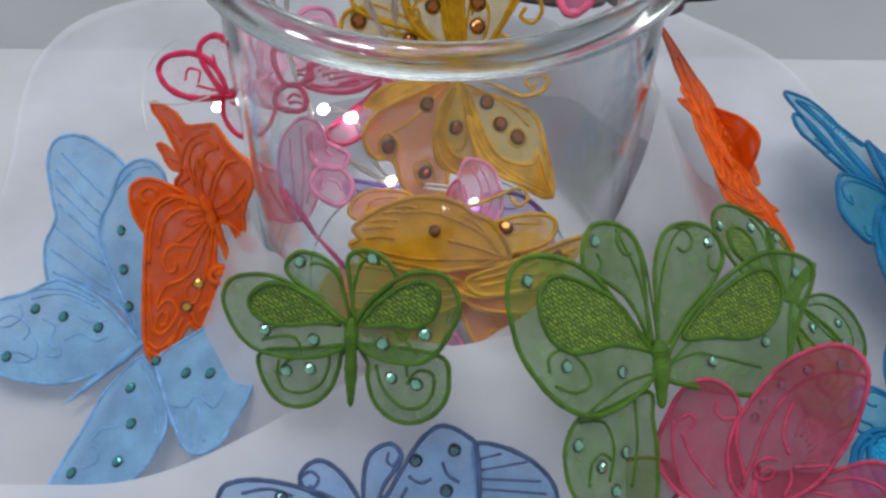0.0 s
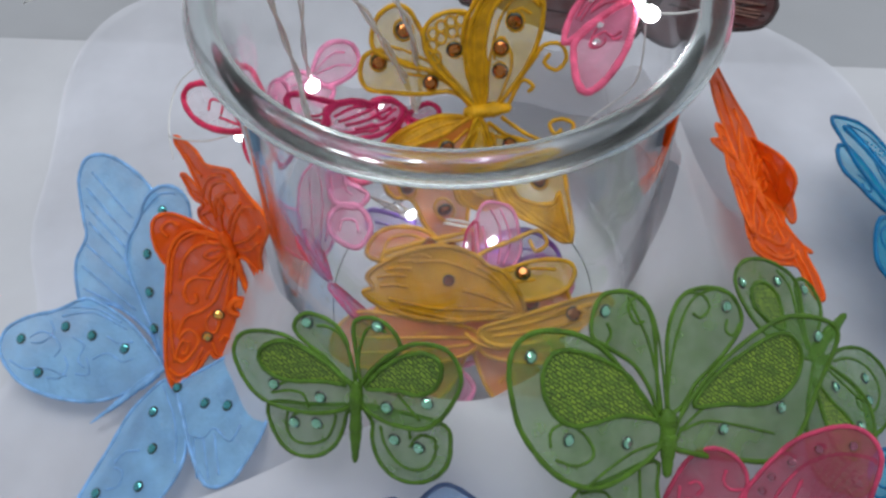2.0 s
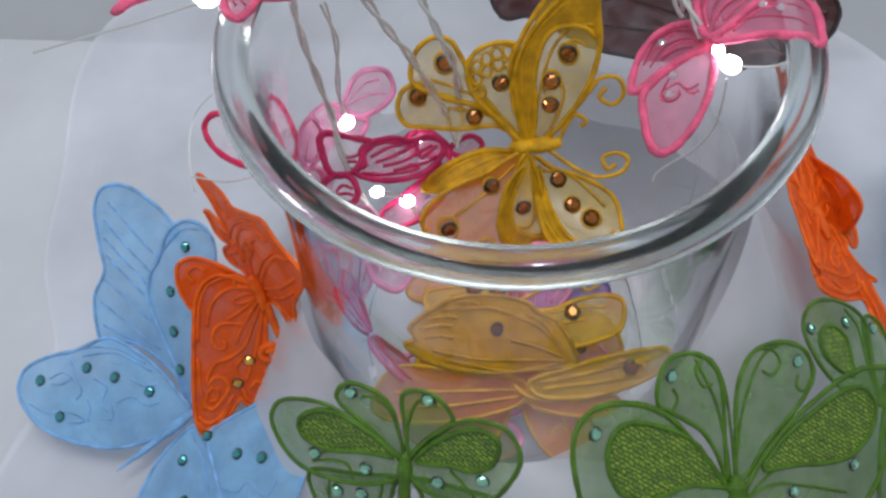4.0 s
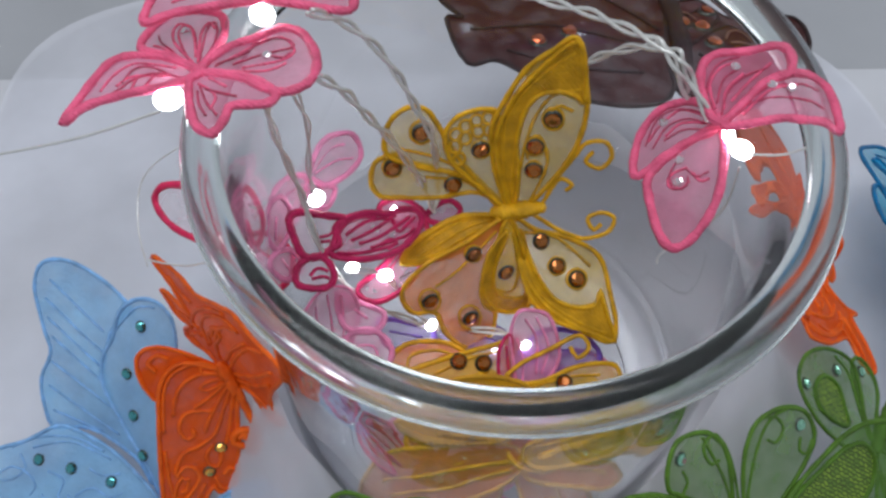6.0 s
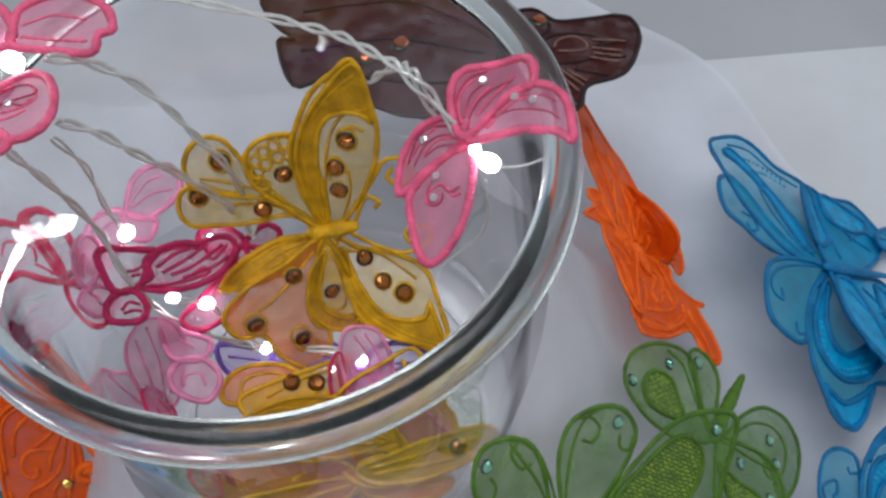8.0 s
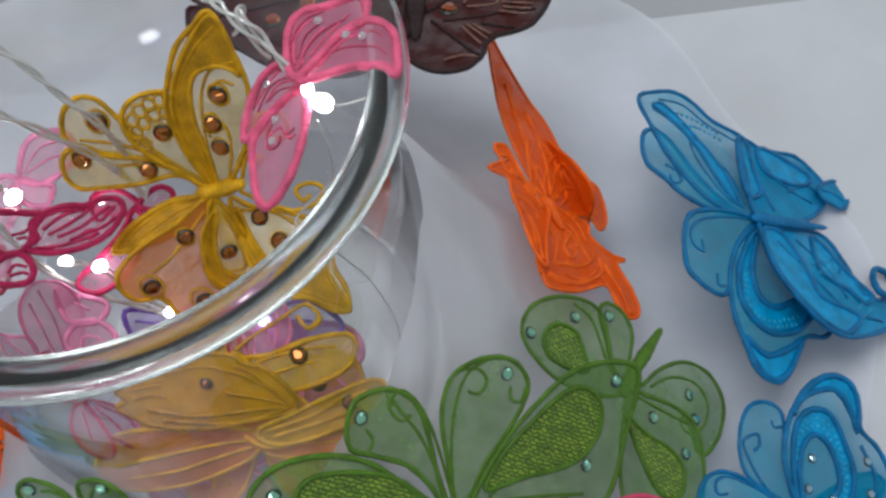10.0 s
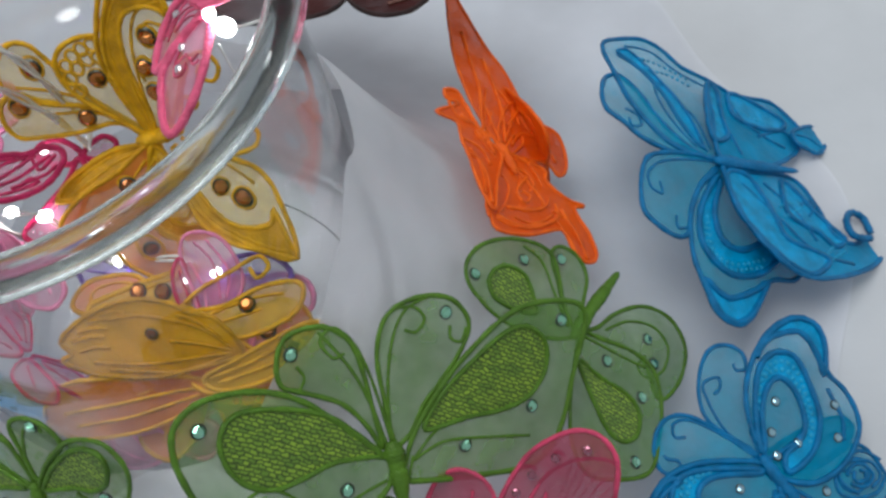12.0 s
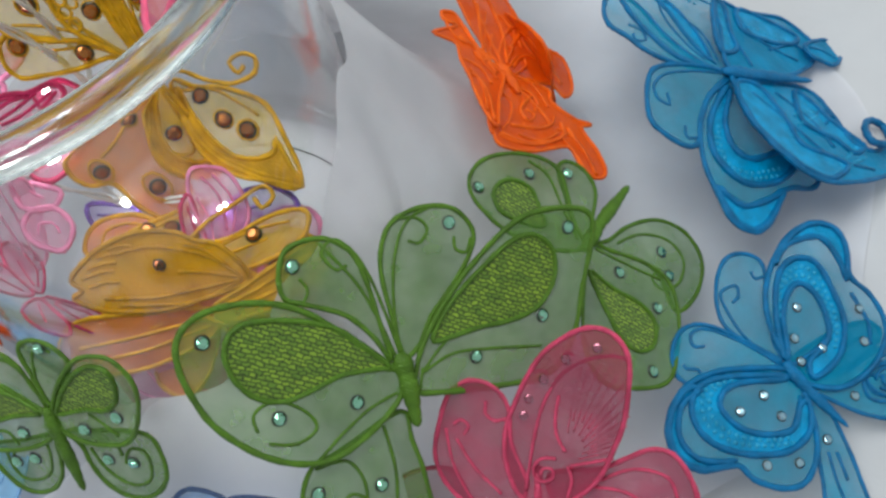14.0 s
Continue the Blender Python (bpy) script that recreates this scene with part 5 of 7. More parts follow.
wing(b, "forewing", (-80.2, -13.4, 48.5), (0.171, -0.802, 0.572), ORANGE,
     outline=[(1.4, -0.0), (-5.5, 3.5), (-13.0, 5.6), (-17.7, 2.8), (-20.7, -3.0), (-21.9, -11.5), (-23.2, -24.4), (-24.1, -36.0), (-24.1, -46.9), (-21.8, -53.9), (-17.9, -52.6), (-13.5, -47.1), (-8.8, -40.3), (-7.1, -42.1), (-3.9, -42.6), (-1.3, -39.5), (0.3, -31.4), (1.0, -20.3), (1.6, -11.7), (2.2, -4.2)],
     lines=[[(0.2, 1.0), (-7.3, 5.2), (-13.7, 3.8), (-17.5, 0.7), (-19.9, -6.2), (-21.2, -17.9)], [(-0.9, -0.0), (-7.5, 1.1), (-13.0, -1.2), (-16.3, -6.2), (-17.7, -12.6)], [(-2.7, 1.0), (-7.1, 1.7), (-7.4, 3.5), (-4.3, 3.3), (-1.7, 1.4)], [(-0.9, -1.1), (-5.8, -1.7), (-8.6, -3.7), (-6.3, -4.8), (-1.6, -2.7)], [(-0.4, -2.1), (-5.7, -6.9), (-11.2, -10.7)], [(-6.0, -12.5), (-11.8, -11.8), (-15.0, -13.5), (-16.5, -17.5), (-14.8, -21.3), (-12.2, -20.2), (-12.8, -17.8)], [(-0.1, -3.2), (-3.9, -9.5), (-7.4, -15.5), (-8.8, -19.6)], [(0.9, -3.2), (-2.3, -11.6), (-5.9, -20.3), (-11.0, -24.4), (-15.7, -26.1), (-18.3, -29.8), (-19.6, -33.8)], [(-19.3, -34.7), (-16.6, -31.4), (-13.5, -32.3), (-12.4, -35.9), (-14.8, -40.2), (-18.3, -43.6), (-20.6, -41.9), (-19.5, -37.6), (-17.3, -34.7)], [(-17.3, -35.9), (-15.8, -36.3), (-16.8, -39.9), (-18.7, -40.4)], [(1.5, -3.2), (-0.4, -13.8), (-2.5, -22.9), (-5.5, -30.4)], [(-23.3, -46.0), (-19.9, -48.9), (-15.4, -45.9), (-10.9, -38.4)], [(-6.9, -24.6), (-9.3, -27.9), (-8.9, -31.7), (-6.4, -32.6), (-4.8, -29.1)], [(-7.6, -36.2), (-6.0, -41.0), (-3.0, -40.6), (-1.0, -36.1), (-2.8, -33.8), (-4.8, -36.0)], [(-21.7, -24.5), (-21.7, -35.6), (-21.1, -43.5)], [(-23.4, -48.1), (-21.2, -51.2), (-17.1, -49.4), (-12.2, -42.5)]],
     gems=[(-4.8, -25.8), (-9.2, -33.9)],
     curl=0.8, cord=0.8, thin=0.7)
wing(b, "upper_petal", (-80.5, -12.9, 47.7), (0.171, -0.802, 0.572), ORANGE,
     outline=[(-2.7, 2.7), (-12.8, 9.4), (-20.2, 11.8), (-25.2, 9.4), (-26.0, 3.3), (-24.3, -3.0), (-20.7, -7.2), (-17.6, 1.2), (-9.4, 4.2)],
     lines=[[(-20.9, 3.3), (-22.6, 6.4), (-19.5, 9.0), (-16.8, 7.3)]],
     curl=0, cord=0.7, thin=0.8)
wing(b, "curl", (-79.6, -14.6, 49.2), (0.171, -0.802, 0.572), ORANGE,
     lines=[[(2.0, -3.7), (3.5, -10.3), (5.7, -17.0), (6.9, -21.8), (6.5, -26.4), (4.8, -28.8), (3.3, -27.2)], [(6.9, -20.9), (2.8, -19.6), (-0.2, -20.8), (-0.9, -23.9), (2.3, -25.7), (5.6, -24.0)], [(0.7, -22.1), (3.1, -22.2), (4.6, -23.9), (3.0, -25.2)], [(1.6, -21.3), (4.3, -21.1), (6.2, -23.1)]],
     curl=0, cord=0.7, thin=1.3)
body(b, "body", [(-82.1, -11.9, 54.7), (-79.3, -15.1, 49.4), (-78.4, -18.7, 44.2)], 2.4, 0.4, ORANGE)

b = ornament("light_string_butterfly", "bright pink fabric butterfly clipped on the bowl rim", "butterfly", "pink light string butterflies")
wing(b, "forewing", (46.6, 1.9, 148.3), (-0.577, -0.102, 0.811), PINK,
     outline=[(0.0, 0.0), (-2.3, 5.8), (-6.4, 8.8), (-13.1, 9.0), (-18.5, 4.3), (-21.3, -3.5), (-19.8, -6.1), (-13.4, -3.2), (-6.5, -1.2)],
     lines=[[(-2.7, 3.1), (-8.0, 7.2), (-13.7, 4.8), (-16.8, 1.6)], [(-2.9, 1.7), (-8.5, 3.7), (-12.7, 1.6)]],
     gems=[(-12.5, 5.2)],
     curl=0, cord=1.1, thin=0.35)
wing(b, "hindwing", (46.6, 1.9, 148.3), (-0.577, -0.102, 0.811), PINK,
     outline=[(0.0, 0.0), (-6.5, -1.2), (-13.5, -3.9), (-17.9, -7.4), (-18.3, -12.1), (-17.0, -21.3), (-14.4, -25.6), (-9.8, -24.5), (-4.0, -18.3), (-0.9, -10.0)],
     lines=[[(-8.7, -7.5), (-12.7, -8.3), (-13.3, -10.9), (-10.7, -12.3), (-8.6, -10.9)], [(-7.7, -9.2), (-6.1, -11.7), (-4.2, -11.6)]],
     gems=[(-10.1, -5.2), (-11.1, -10.5)],
     curl=0, cord=1.1, thin=0.35)
wing(b, "forewing", (45.2, -0.6, 151.6), (-0.247, -0.039, 0.968), PINK,
     outline=[(-0.4, 0.8), (-2.4, 8.6), (-1.5, 16.1), (2.0, 19.2), (9.1, 18.7), (15.1, 18.8), (17.4, 15.7), (16.4, 10.6), (11.0, 9.5), (5.5, 4.7)],
     lines=[[(-0.4, 4.5), (-0.5, 11.2), (2.5, 15.2), (6.2, 15.9)], [(1.3, 4.1), (2.7, 9.0), (6.9, 12.7)], [(3.3, 5.9), (7.6, 10.2), (13.1, 14.3)]],
     gems=[(5.6, 14.8)],
     curl=0, cord=1.1, thin=0.35)
wing(b, "hindwing", (45.2, -0.6, 151.6), (-0.247, -0.039, 0.968), PINK,
     outline=[(0.6, -0.1), (6.1, 5.3), (12.2, 10.0), (18.1, 10.2), (22.8, 5.5), (23.4, -2.6), (22.6, -6.3), (19.8, -3.2), (13.6, -0.6), (6.8, -0.6)],
     lines=[[(5.0, 1.9), (11.7, 7.1), (17.5, 7.3)]],
     gems=[(12.2, 8.2), (16.0, 6.6)],
     curl=0, cord=1.1, thin=0.35)
wing(b, "vein_stitching", (45.2, -0.6, 151.9), (-0.247, -0.039, 0.968), VEINS,
     lines=[[(-0.5, 2.9), (-1.6, 7.9), (-0.1, 13.4), (2.7, 16.6), (6.9, 17.3)], [(0.6, 2.7), (2.7, 8.2), (7.1, 11.8), (12.1, 13.1)], [(3.8, 3.4), (8.8, 6.6), (12.5, 8.2), (17.9, 7.3), (20.7, 4.4)], [(0.2, 6.0), (2.3, 11.6), (5.7, 13.9)], [(5.8, 4.1), (11.7, 5.1), (18.1, 3.0), (20.8, -0.4)]],
     curl=0, cord=0.7, thin=0.24)
wing(b, "vein_stitching", (46.6, 1.9, 148.7), (-0.577, -0.102, 0.811), VEINS,
     lines=[[(-0.8, 0.5), (-5.2, 5.6), (-10.3, 7.5), (-14.5, 6.1), (-17.7, 0.6)], [(-1.5, 0.0), (-6.7, 4.0), (-12.1, 3.7), (-16.1, -0.7)], [(-2.8, -0.2), (-8.4, 1.7), (-13.2, 0.5)], [(-11.4, -5.8), (-13.1, -8.7), (-12.2, -12.1), (-9.6, -12.1), (-9.0, -10.0)], [(-9.1, -7.9), (-6.9, -10.6), (-4.3, -10.1)]],
     curl=0, cord=0.7, thin=0.24)

b = ornament("light_string_butterfly", "bright pink fabric butterfly lit by a bulb at the rim", "butterfly", "pink light string butterflies")
wing(b, "forewing", (-66.3, 9.2, 160.0), (-0.153, 0.241, 0.958), PINK,
     outline=[(0.1, -0.4), (-7.4, 6.5), (-15.7, 10.1), (-21.6, 8.5), (-24.4, 0.1), (-27.1, -11.7), (-23.6, -7.0), (-17.0, -5.1), (-7.6, -4.3), (-0.8, -2.3)],
     lines=[[(-5.3, 2.3), (-14.9, 6.8), (-19.2, 3.8), (-21.2, -2.5)], [(-7.2, -0.2), (-15.0, 1.7), (-17.9, -1.4)]],
     curl=0, cord=1.1, thin=0.35)
wing(b, "forewing", (-66.3, 9.2, 160.0), (-0.153, 0.241, 0.958), PINK,
     outline=[(-0.1, 0.6), (-7.5, 7.3), (-15.7, 12.8), (-13.3, 22.6), (-8.8, 26.6), (1.2, 22.4), (3.7, 12.4), (1.0, 2.7)],
     lines=[[(-1.8, 3.4), (-8.1, 13.4), (-8.2, 20.0), (-4.3, 16.7), (-1.5, 5.4)], [(-0.6, 3.1), (-1.9, 13.9), (-0.9, 19.1), (0.9, 16.4)], [(-3.1, 3.8), (-9.5, 10.5), (-12.4, 12.4)]],
     gems=[(-5.7, 16.0)],
     curl=0, cord=1.1, thin=0.35)
wing(b, "hindwing", (-66.3, 9.2, 160.0), (-0.153, 0.241, 0.958), PINK,
     outline=[(0.3, -0.1), (4.8, 7.4), (10.7, 9.4), (16.6, 12.1), (21.9, 8.6), (25.7, -1.6), (25.2, -9.1), (21.5, -11.9), (16.9, -10.7), (9.0, -4.2)],
     lines=[[(3.4, 1.1), (11.2, 6.2), (17.0, 8.4), (20.6, 2.7), (18.0, -0.6), (9.8, -1.5)], [(6.3, -1.6), (14.8, -3.7), (19.3, -1.9)]],
     gems=[(14.8, 1.6)],
     curl=0, cord=1.1, thin=0.35)
wing(b, "hindwing", (-66.3, 9.2, 160.0), (-0.153, 0.241, 0.958), PINK,
     outline=[(-1.0, -1.3), (-0.8, -8.3), (2.1, -17.9), (6.3, -22.5), (8.4, -18.4), (9.4, -14.3), (16.3, -15.1), (18.1, -11.9), (12.8, -6.0), (5.2, -2.3)],
     lines=[[(0.9, -5.0), (5.2, -9.8), (4.8, -14.2)], [(3.0, -3.7), (7.2, -7.5)]],
     curl=0, cord=1.1, thin=0.35)
wing(b, "vein_stitching", (-66.3, 9.2, 160.3), (-0.153, 0.241, 0.958), VEINS,
     lines=[[(3.7, 1.3), (9.3, 3.9), (12.5, 7.0), (16.1, 7.9), (19.3, 6.2), (20.2, 3.5), (16.7, 2.8), (12.0, 2.0), (7.4, 0.4)], [(10.5, 4.4), (11.3, 7.3), (13.7, 7.7)], [(14.1, 2.5), (18.2, 0.0), (19.9, 1.6)], [(-1.0, 0.5), (-5.3, 9.8), (-7.6, 16.4), (-6.6, 19.7), (-4.1, 16.8), (-2.0, 8.9)], [(-0.3, 0.3), (-0.7, 8.6), (-0.9, 16.8), (0.6, 18.9), (2.0, 12.1), (1.0, 6.0)], [(-1.7, 0.7), (-7.7, 9.4), (-10.9, 13.4), (-12.3, 16.8)], [(-3.0, -1.9), (-9.7, 1.1), (-14.3, -0.1), (-17.1, -3.3), (-20.2, -5.6)], [(-4.3, -1.4), (-11.5, 4.0), (-15.2, 3.7), (-16.6, -0.7)], [(-9.4, 0.8), (-11.1, -3.2)], [(-13.4, 0.5), (-14.0, -3.3)], [(1.3, -5.8), (3.6, -11.9), (6.8, -17.2)], [(2.8, -7.3), (7.3, -10.1), (9.9, -11.6)], [(1.1, -7.7), (2.3, -12.5), (4.4, -16.7)]],
     curl=0, cord=0.7, thin=0.27)

b = ornament("light_string_butterfly", "bright pink fabric butterfly above a glowing bulb", "butterfly", "pink light string butterflies")
wing(b, "forewing", (-53.2, 28.6, 164.2), (-0.050, -0.100, 0.994), PINK,
     outline=[(-0.5, -2.2), (-10.6, -3.8), (-20.0, -5.4), (-25.1, -7.7), (-26.0, -5.7), (-23.7, 0.8), (-16.5, 8.0), (-5.6, 10.4), (-0.2, 3.8)],
     lines=[[(-2.5, 0.9), (-12.1, 0.0), (-20.3, -2.4)], [(-2.6, 3.2), (-11.3, 5.3), (-18.3, 2.0)]],
     curl=0, cord=1.1, thin=0.35)
wing(b, "forewing", (-53.2, 28.6, 164.2), (-0.050, -0.100, 0.994), PINK,
     outline=[(0.7, -2.3), (9.8, -4.7), (18.8, -6.7), (19.9, -2.1), (23.1, -0.8), (20.4, 6.3), (11.7, 10.8), (2.0, 8.3), (0.4, 3.0)],
     lines=[[(2.4, -0.2), (10.9, -2.2), (17.5, -3.4)], [(2.3, 2.9), (9.5, 4.7), (16.8, 2.7)]],
     curl=0, cord=1.1, thin=0.35)

b = ornament("butterfly_ornament", "golden yellow organza butterfly with amber stones standing in the bowl", "butterfly", "yellow butterflies")
wing(b, "forewing", (5.1, 22.2, 82.7), (0.083, -0.917, 0.391), YELLOW,
     outline=[(-0.0, 0.6), (-6.7, 9.0), (-13.1, 17.0), (-17.7, 24.6), (-20.6, 30.4), (-23.5, 34.9), (-28.0, 36.0), (-32.6, 33.0), (-35.1, 27.2), (-34.0, 20.9), (-24.1, 16.4), (-11.5, 12.6)],
     lines=[[(-2.5, 3.2), (-11.5, 13.5), (-20.9, 19.8), (-31.5, 23.4)], [(-21.9, 27.9), (-22.9, 25.5), (-25.1, 24.6), (-27.2, 25.8), (-28.0, 28.3), (-27.0, 30.7), (-24.8, 31.6), (-22.7, 30.4), (-21.9, 27.9)]],
     gems=[(-24.9, 28.1)],
     curl=0, cord=0.8, thin=0.5)
wing(b, "forewing", (5.2, 22.5, 82.2), (0.083, -0.917, 0.391), YELLOW,
     outline=[(0.0, 0.0), (-8.3, 7.2), (-19.6, 6.6), (-30.8, 7.2), (-37.1, 8.2), (-39.6, 13.1), (-38.0, 19.4), (-32.5, 21.7), (-27.2, 18.6), (-17.9, 15.0), (-6.7, 9.0)],
     lines=[[(-30.8, 17.4), (-31.7, 15.2), (-33.6, 14.5), (-35.4, 15.5), (-36.1, 17.8), (-35.2, 19.9), (-33.3, 20.7), (-31.5, 19.6), (-30.8, 17.4)], [(-14.1, 10.6), (-14.8, 8.8), (-16.4, 8.1), (-18.0, 9.0), (-18.6, 11.0), (-17.9, 12.8), (-16.3, 13.4), (-14.8, 12.5), (-14.1, 10.6)], [(-3.4, 2.3), (-11.6, 10.8), (-24.2, 13.7)]],
     gems=[(-33.4, 17.6), (-16.3, 10.8)],
     curl=0, cord=0.8, thin=0.5)
wing(b, "forewing", (5.0, 21.8, 83.3), (0.083, -0.917, 0.391), YELLOW,
     outline=[(-0.0, 1.0), (-8.3, 9.1), (-16.2, 17.6), (-18.4, 26.7), (-14.5, 32.4), (-7.0, 34.1), (-3.9, 31.7), (-4.5, 22.1), (-1.6, 10.8)],
     lines=[[(-13.6, 26.7), (-14.5, 25.1), (-16.2, 25.2), (-17.0, 26.9), (-16.1, 28.5), (-14.5, 28.4), (-13.6, 26.7)], [(-11.0, 29.1), (-11.9, 27.5), (-13.6, 27.6), (-14.4, 29.3), (-13.6, 30.9), (-11.9, 30.8), (-11.0, 29.1)], [(-8.0, 30.6), (-8.8, 29.0), (-10.5, 29.1), (-11.4, 30.8), (-10.5, 32.4), (-8.9, 32.3), (-8.0, 30.6)], [(-4.8, 31.2), (-5.6, 29.6), (-7.3, 29.8), (-8.2, 31.5), (-7.4, 33.0), (-5.7, 32.9), (-4.8, 31.2)], [(-13.8, 22.8), (-14.7, 21.2), (-16.4, 21.3), (-17.2, 23.1), (-16.3, 24.7), (-14.7, 24.6), (-13.8, 22.8)], [(-11.0, 25.3), (-11.9, 23.6), (-13.6, 23.8), (-14.4, 25.5), (-13.6, 27.1), (-11.9, 27.0), (-11.0, 25.3)], [(-4.3, 27.4), (-5.1, 25.8), (-6.8, 25.9), (-7.7, 27.6), (-6.9, 29.2), (-5.2, 29.1), (-4.3, 27.4)], [(-12.6, 18.8), (-13.5, 17.1), (-15.2, 17.2), (-16.0, 19.0), (-15.1, 20.7), (-13.4, 20.5), (-12.6, 18.8)], [(-7.5, 27.3), (-8.3, 25.7), (-10.0, 25.8), (-10.9, 27.5), (-10.1, 29.1), (-8.4, 29.0), (-7.5, 27.3)], [(-6.1, 21.5), (-6.7, 19.6), (-8.4, 19.0), (-10.0, 19.9), (-10.7, 21.9), (-10.0, 23.7), (-8.4, 24.3), (-6.8, 23.4), (-6.1, 21.5)]],
     gems=[(-8.4, 21.7)],
     curl=0, cord=0.8, thin=0.5)
wing(b, "forewing", (5.1, 22.1, 82.7), (-0.162, -0.933, 0.320), YELLOW,
     outline=[(0.8, -0.3), (-4.4, 14.8), (-5.8, 27.9), (-2.7, 37.1), (2.8, 47.6), (9.5, 53.6), (14.8, 57.4), (17.6, 48.6), (19.5, 35.3), (16.9, 22.4), (10.8, 10.3), (4.8, 1.9)],
     lines=[[(13.6, 33.4), (13.0, 31.0), (11.1, 29.8), (9.0, 30.7), (8.0, 33.0), (8.7, 35.4), (10.6, 36.5), (12.7, 35.7), (13.6, 33.4)], [(9.0, 24.2), (8.4, 22.0), (6.7, 21.0), (4.9, 21.7), (4.1, 23.8), (4.7, 25.9), (6.4, 26.9), (8.2, 26.2), (9.0, 24.2)], [(8.8, 16.4), (8.3, 14.4), (6.8, 13.5), (5.2, 14.1), (4.5, 16.0), (5.0, 18.0), (6.5, 18.9), (8.1, 18.2), (8.8, 16.4)], [(1.6, 1.2), (3.2, 19.4), (5.7, 32.5), (10.4, 40.6), (17.4, 42.8)], [(10.1, 21.9), (7.5, 27.2), (4.5, 25.1), (4.8, 19.5)], [(5.6, 2.6), (10.3, 18.1), (8.3, 25.4)], [(15.8, 35.9), (12.0, 37.3), (8.6, 33.6)], [(-0.1, 3.1), (-1.9, 18.9), (-1.1, 33.7), (7.1, 46.2), (15.1, 53.2)], [(1.2, 2.2), (0.9, 19.2), (3.3, 35.8)]],
     panels=[[(15.0, 56.5), (17.9, 48.5), (18.6, 38.9), (15.8, 41.1), (11.4, 41.7), (6.4, 40.0), (3.1, 34.6), (1.4, 24.7), (2.5, 13.3), (1.5, 2.0), (-2.2, 10.8), (-4.1, 22.3), (-3.5, 29.7), (-0.0, 38.8), (6.3, 48.0)]],
     gems=[(10.8, 33.2), (6.6, 24.0), (6.7, 16.2)],
     curl=0, cord=0.8, thin=0.5)
wing(b, "hindwing", (4.9, 20.8, 84.9), (0.357, -0.860, 0.364), PEACH,
     outline=[(-0.8, -2.4), (-12.3, -7.4), (-22.9, -10.3), (-31.7, -15.8), (-33.7, -21.5), (-30.4, -28.1), (-23.3, -30.6), (-19.8, -39.9), (-12.3, -48.7), (-4.5, -45.6), (-2.8, -34.4), (-4.6, -20.4)],
     lines=[[(-21.6, -26.3), (-22.7, -28.9), (-25.1, -29.3), (-27.5, -27.2), (-28.3, -24.0), (-27.3, -21.4), (-24.9, -21.0), (-22.5, -23.0), (-21.6, -26.3)], [(-7.9, -37.4), (-9.0, -40.4), (-11.7, -40.8), (-14.4, -38.4), (-15.5, -34.7), (-14.4, -31.9), (-11.7, -31.5), (-9.1, -33.8), (-7.9, -37.4)], [(-8.4, -12.8), (-9.1, -14.6), (-10.9, -14.9), (-12.7, -13.5), (-13.4, -11.2), (-12.7, -9.4), (-10.9, -9.1), (-9.1, -10.5), (-8.4, -12.8)], [(-3.4, -6.0), (-15.9, -16.7), (-23.1, -20.7)]],
     gems=[(-25.0, -25.1), (-11.7, -36.1), (-10.9, -12.0)],
     curl=0.5, cord=0.8, thin=0.5)
wing(b, "hindwing", (4.8, 20.2, 85.9), (0.357, -0.860, 0.364), YELLOW_DENSE,
     outline=[(0.1, -2.6), (-4.2, -14.0), (-7.7, -23.6), (-6.6, -32.9), (-0.8, -37.7), (7.0, -37.6), (7.4, -24.1), (4.3, -10.4)],
     lines=[[(-0.7, -6.8), (-3.1, -18.6), (-3.9, -27.1), (2.8, -30.5), (4.5, -23.2), (2.0, -7.6)]],
     gems=[(0.3, -22.3)],
     panels=[[(-1.1, -7.4), (-5.7, -13.9), (-7.4, -24.1), (-5.4, -32.6), (0.8, -38.5), (8.3, -39.2), (8.5, -35.3), (1.5, -33.1), (-3.1, -27.7), (-3.2, -18.9), (-0.0, -8.2)]],
     curl=0, cord=0.8, thin=0.5)
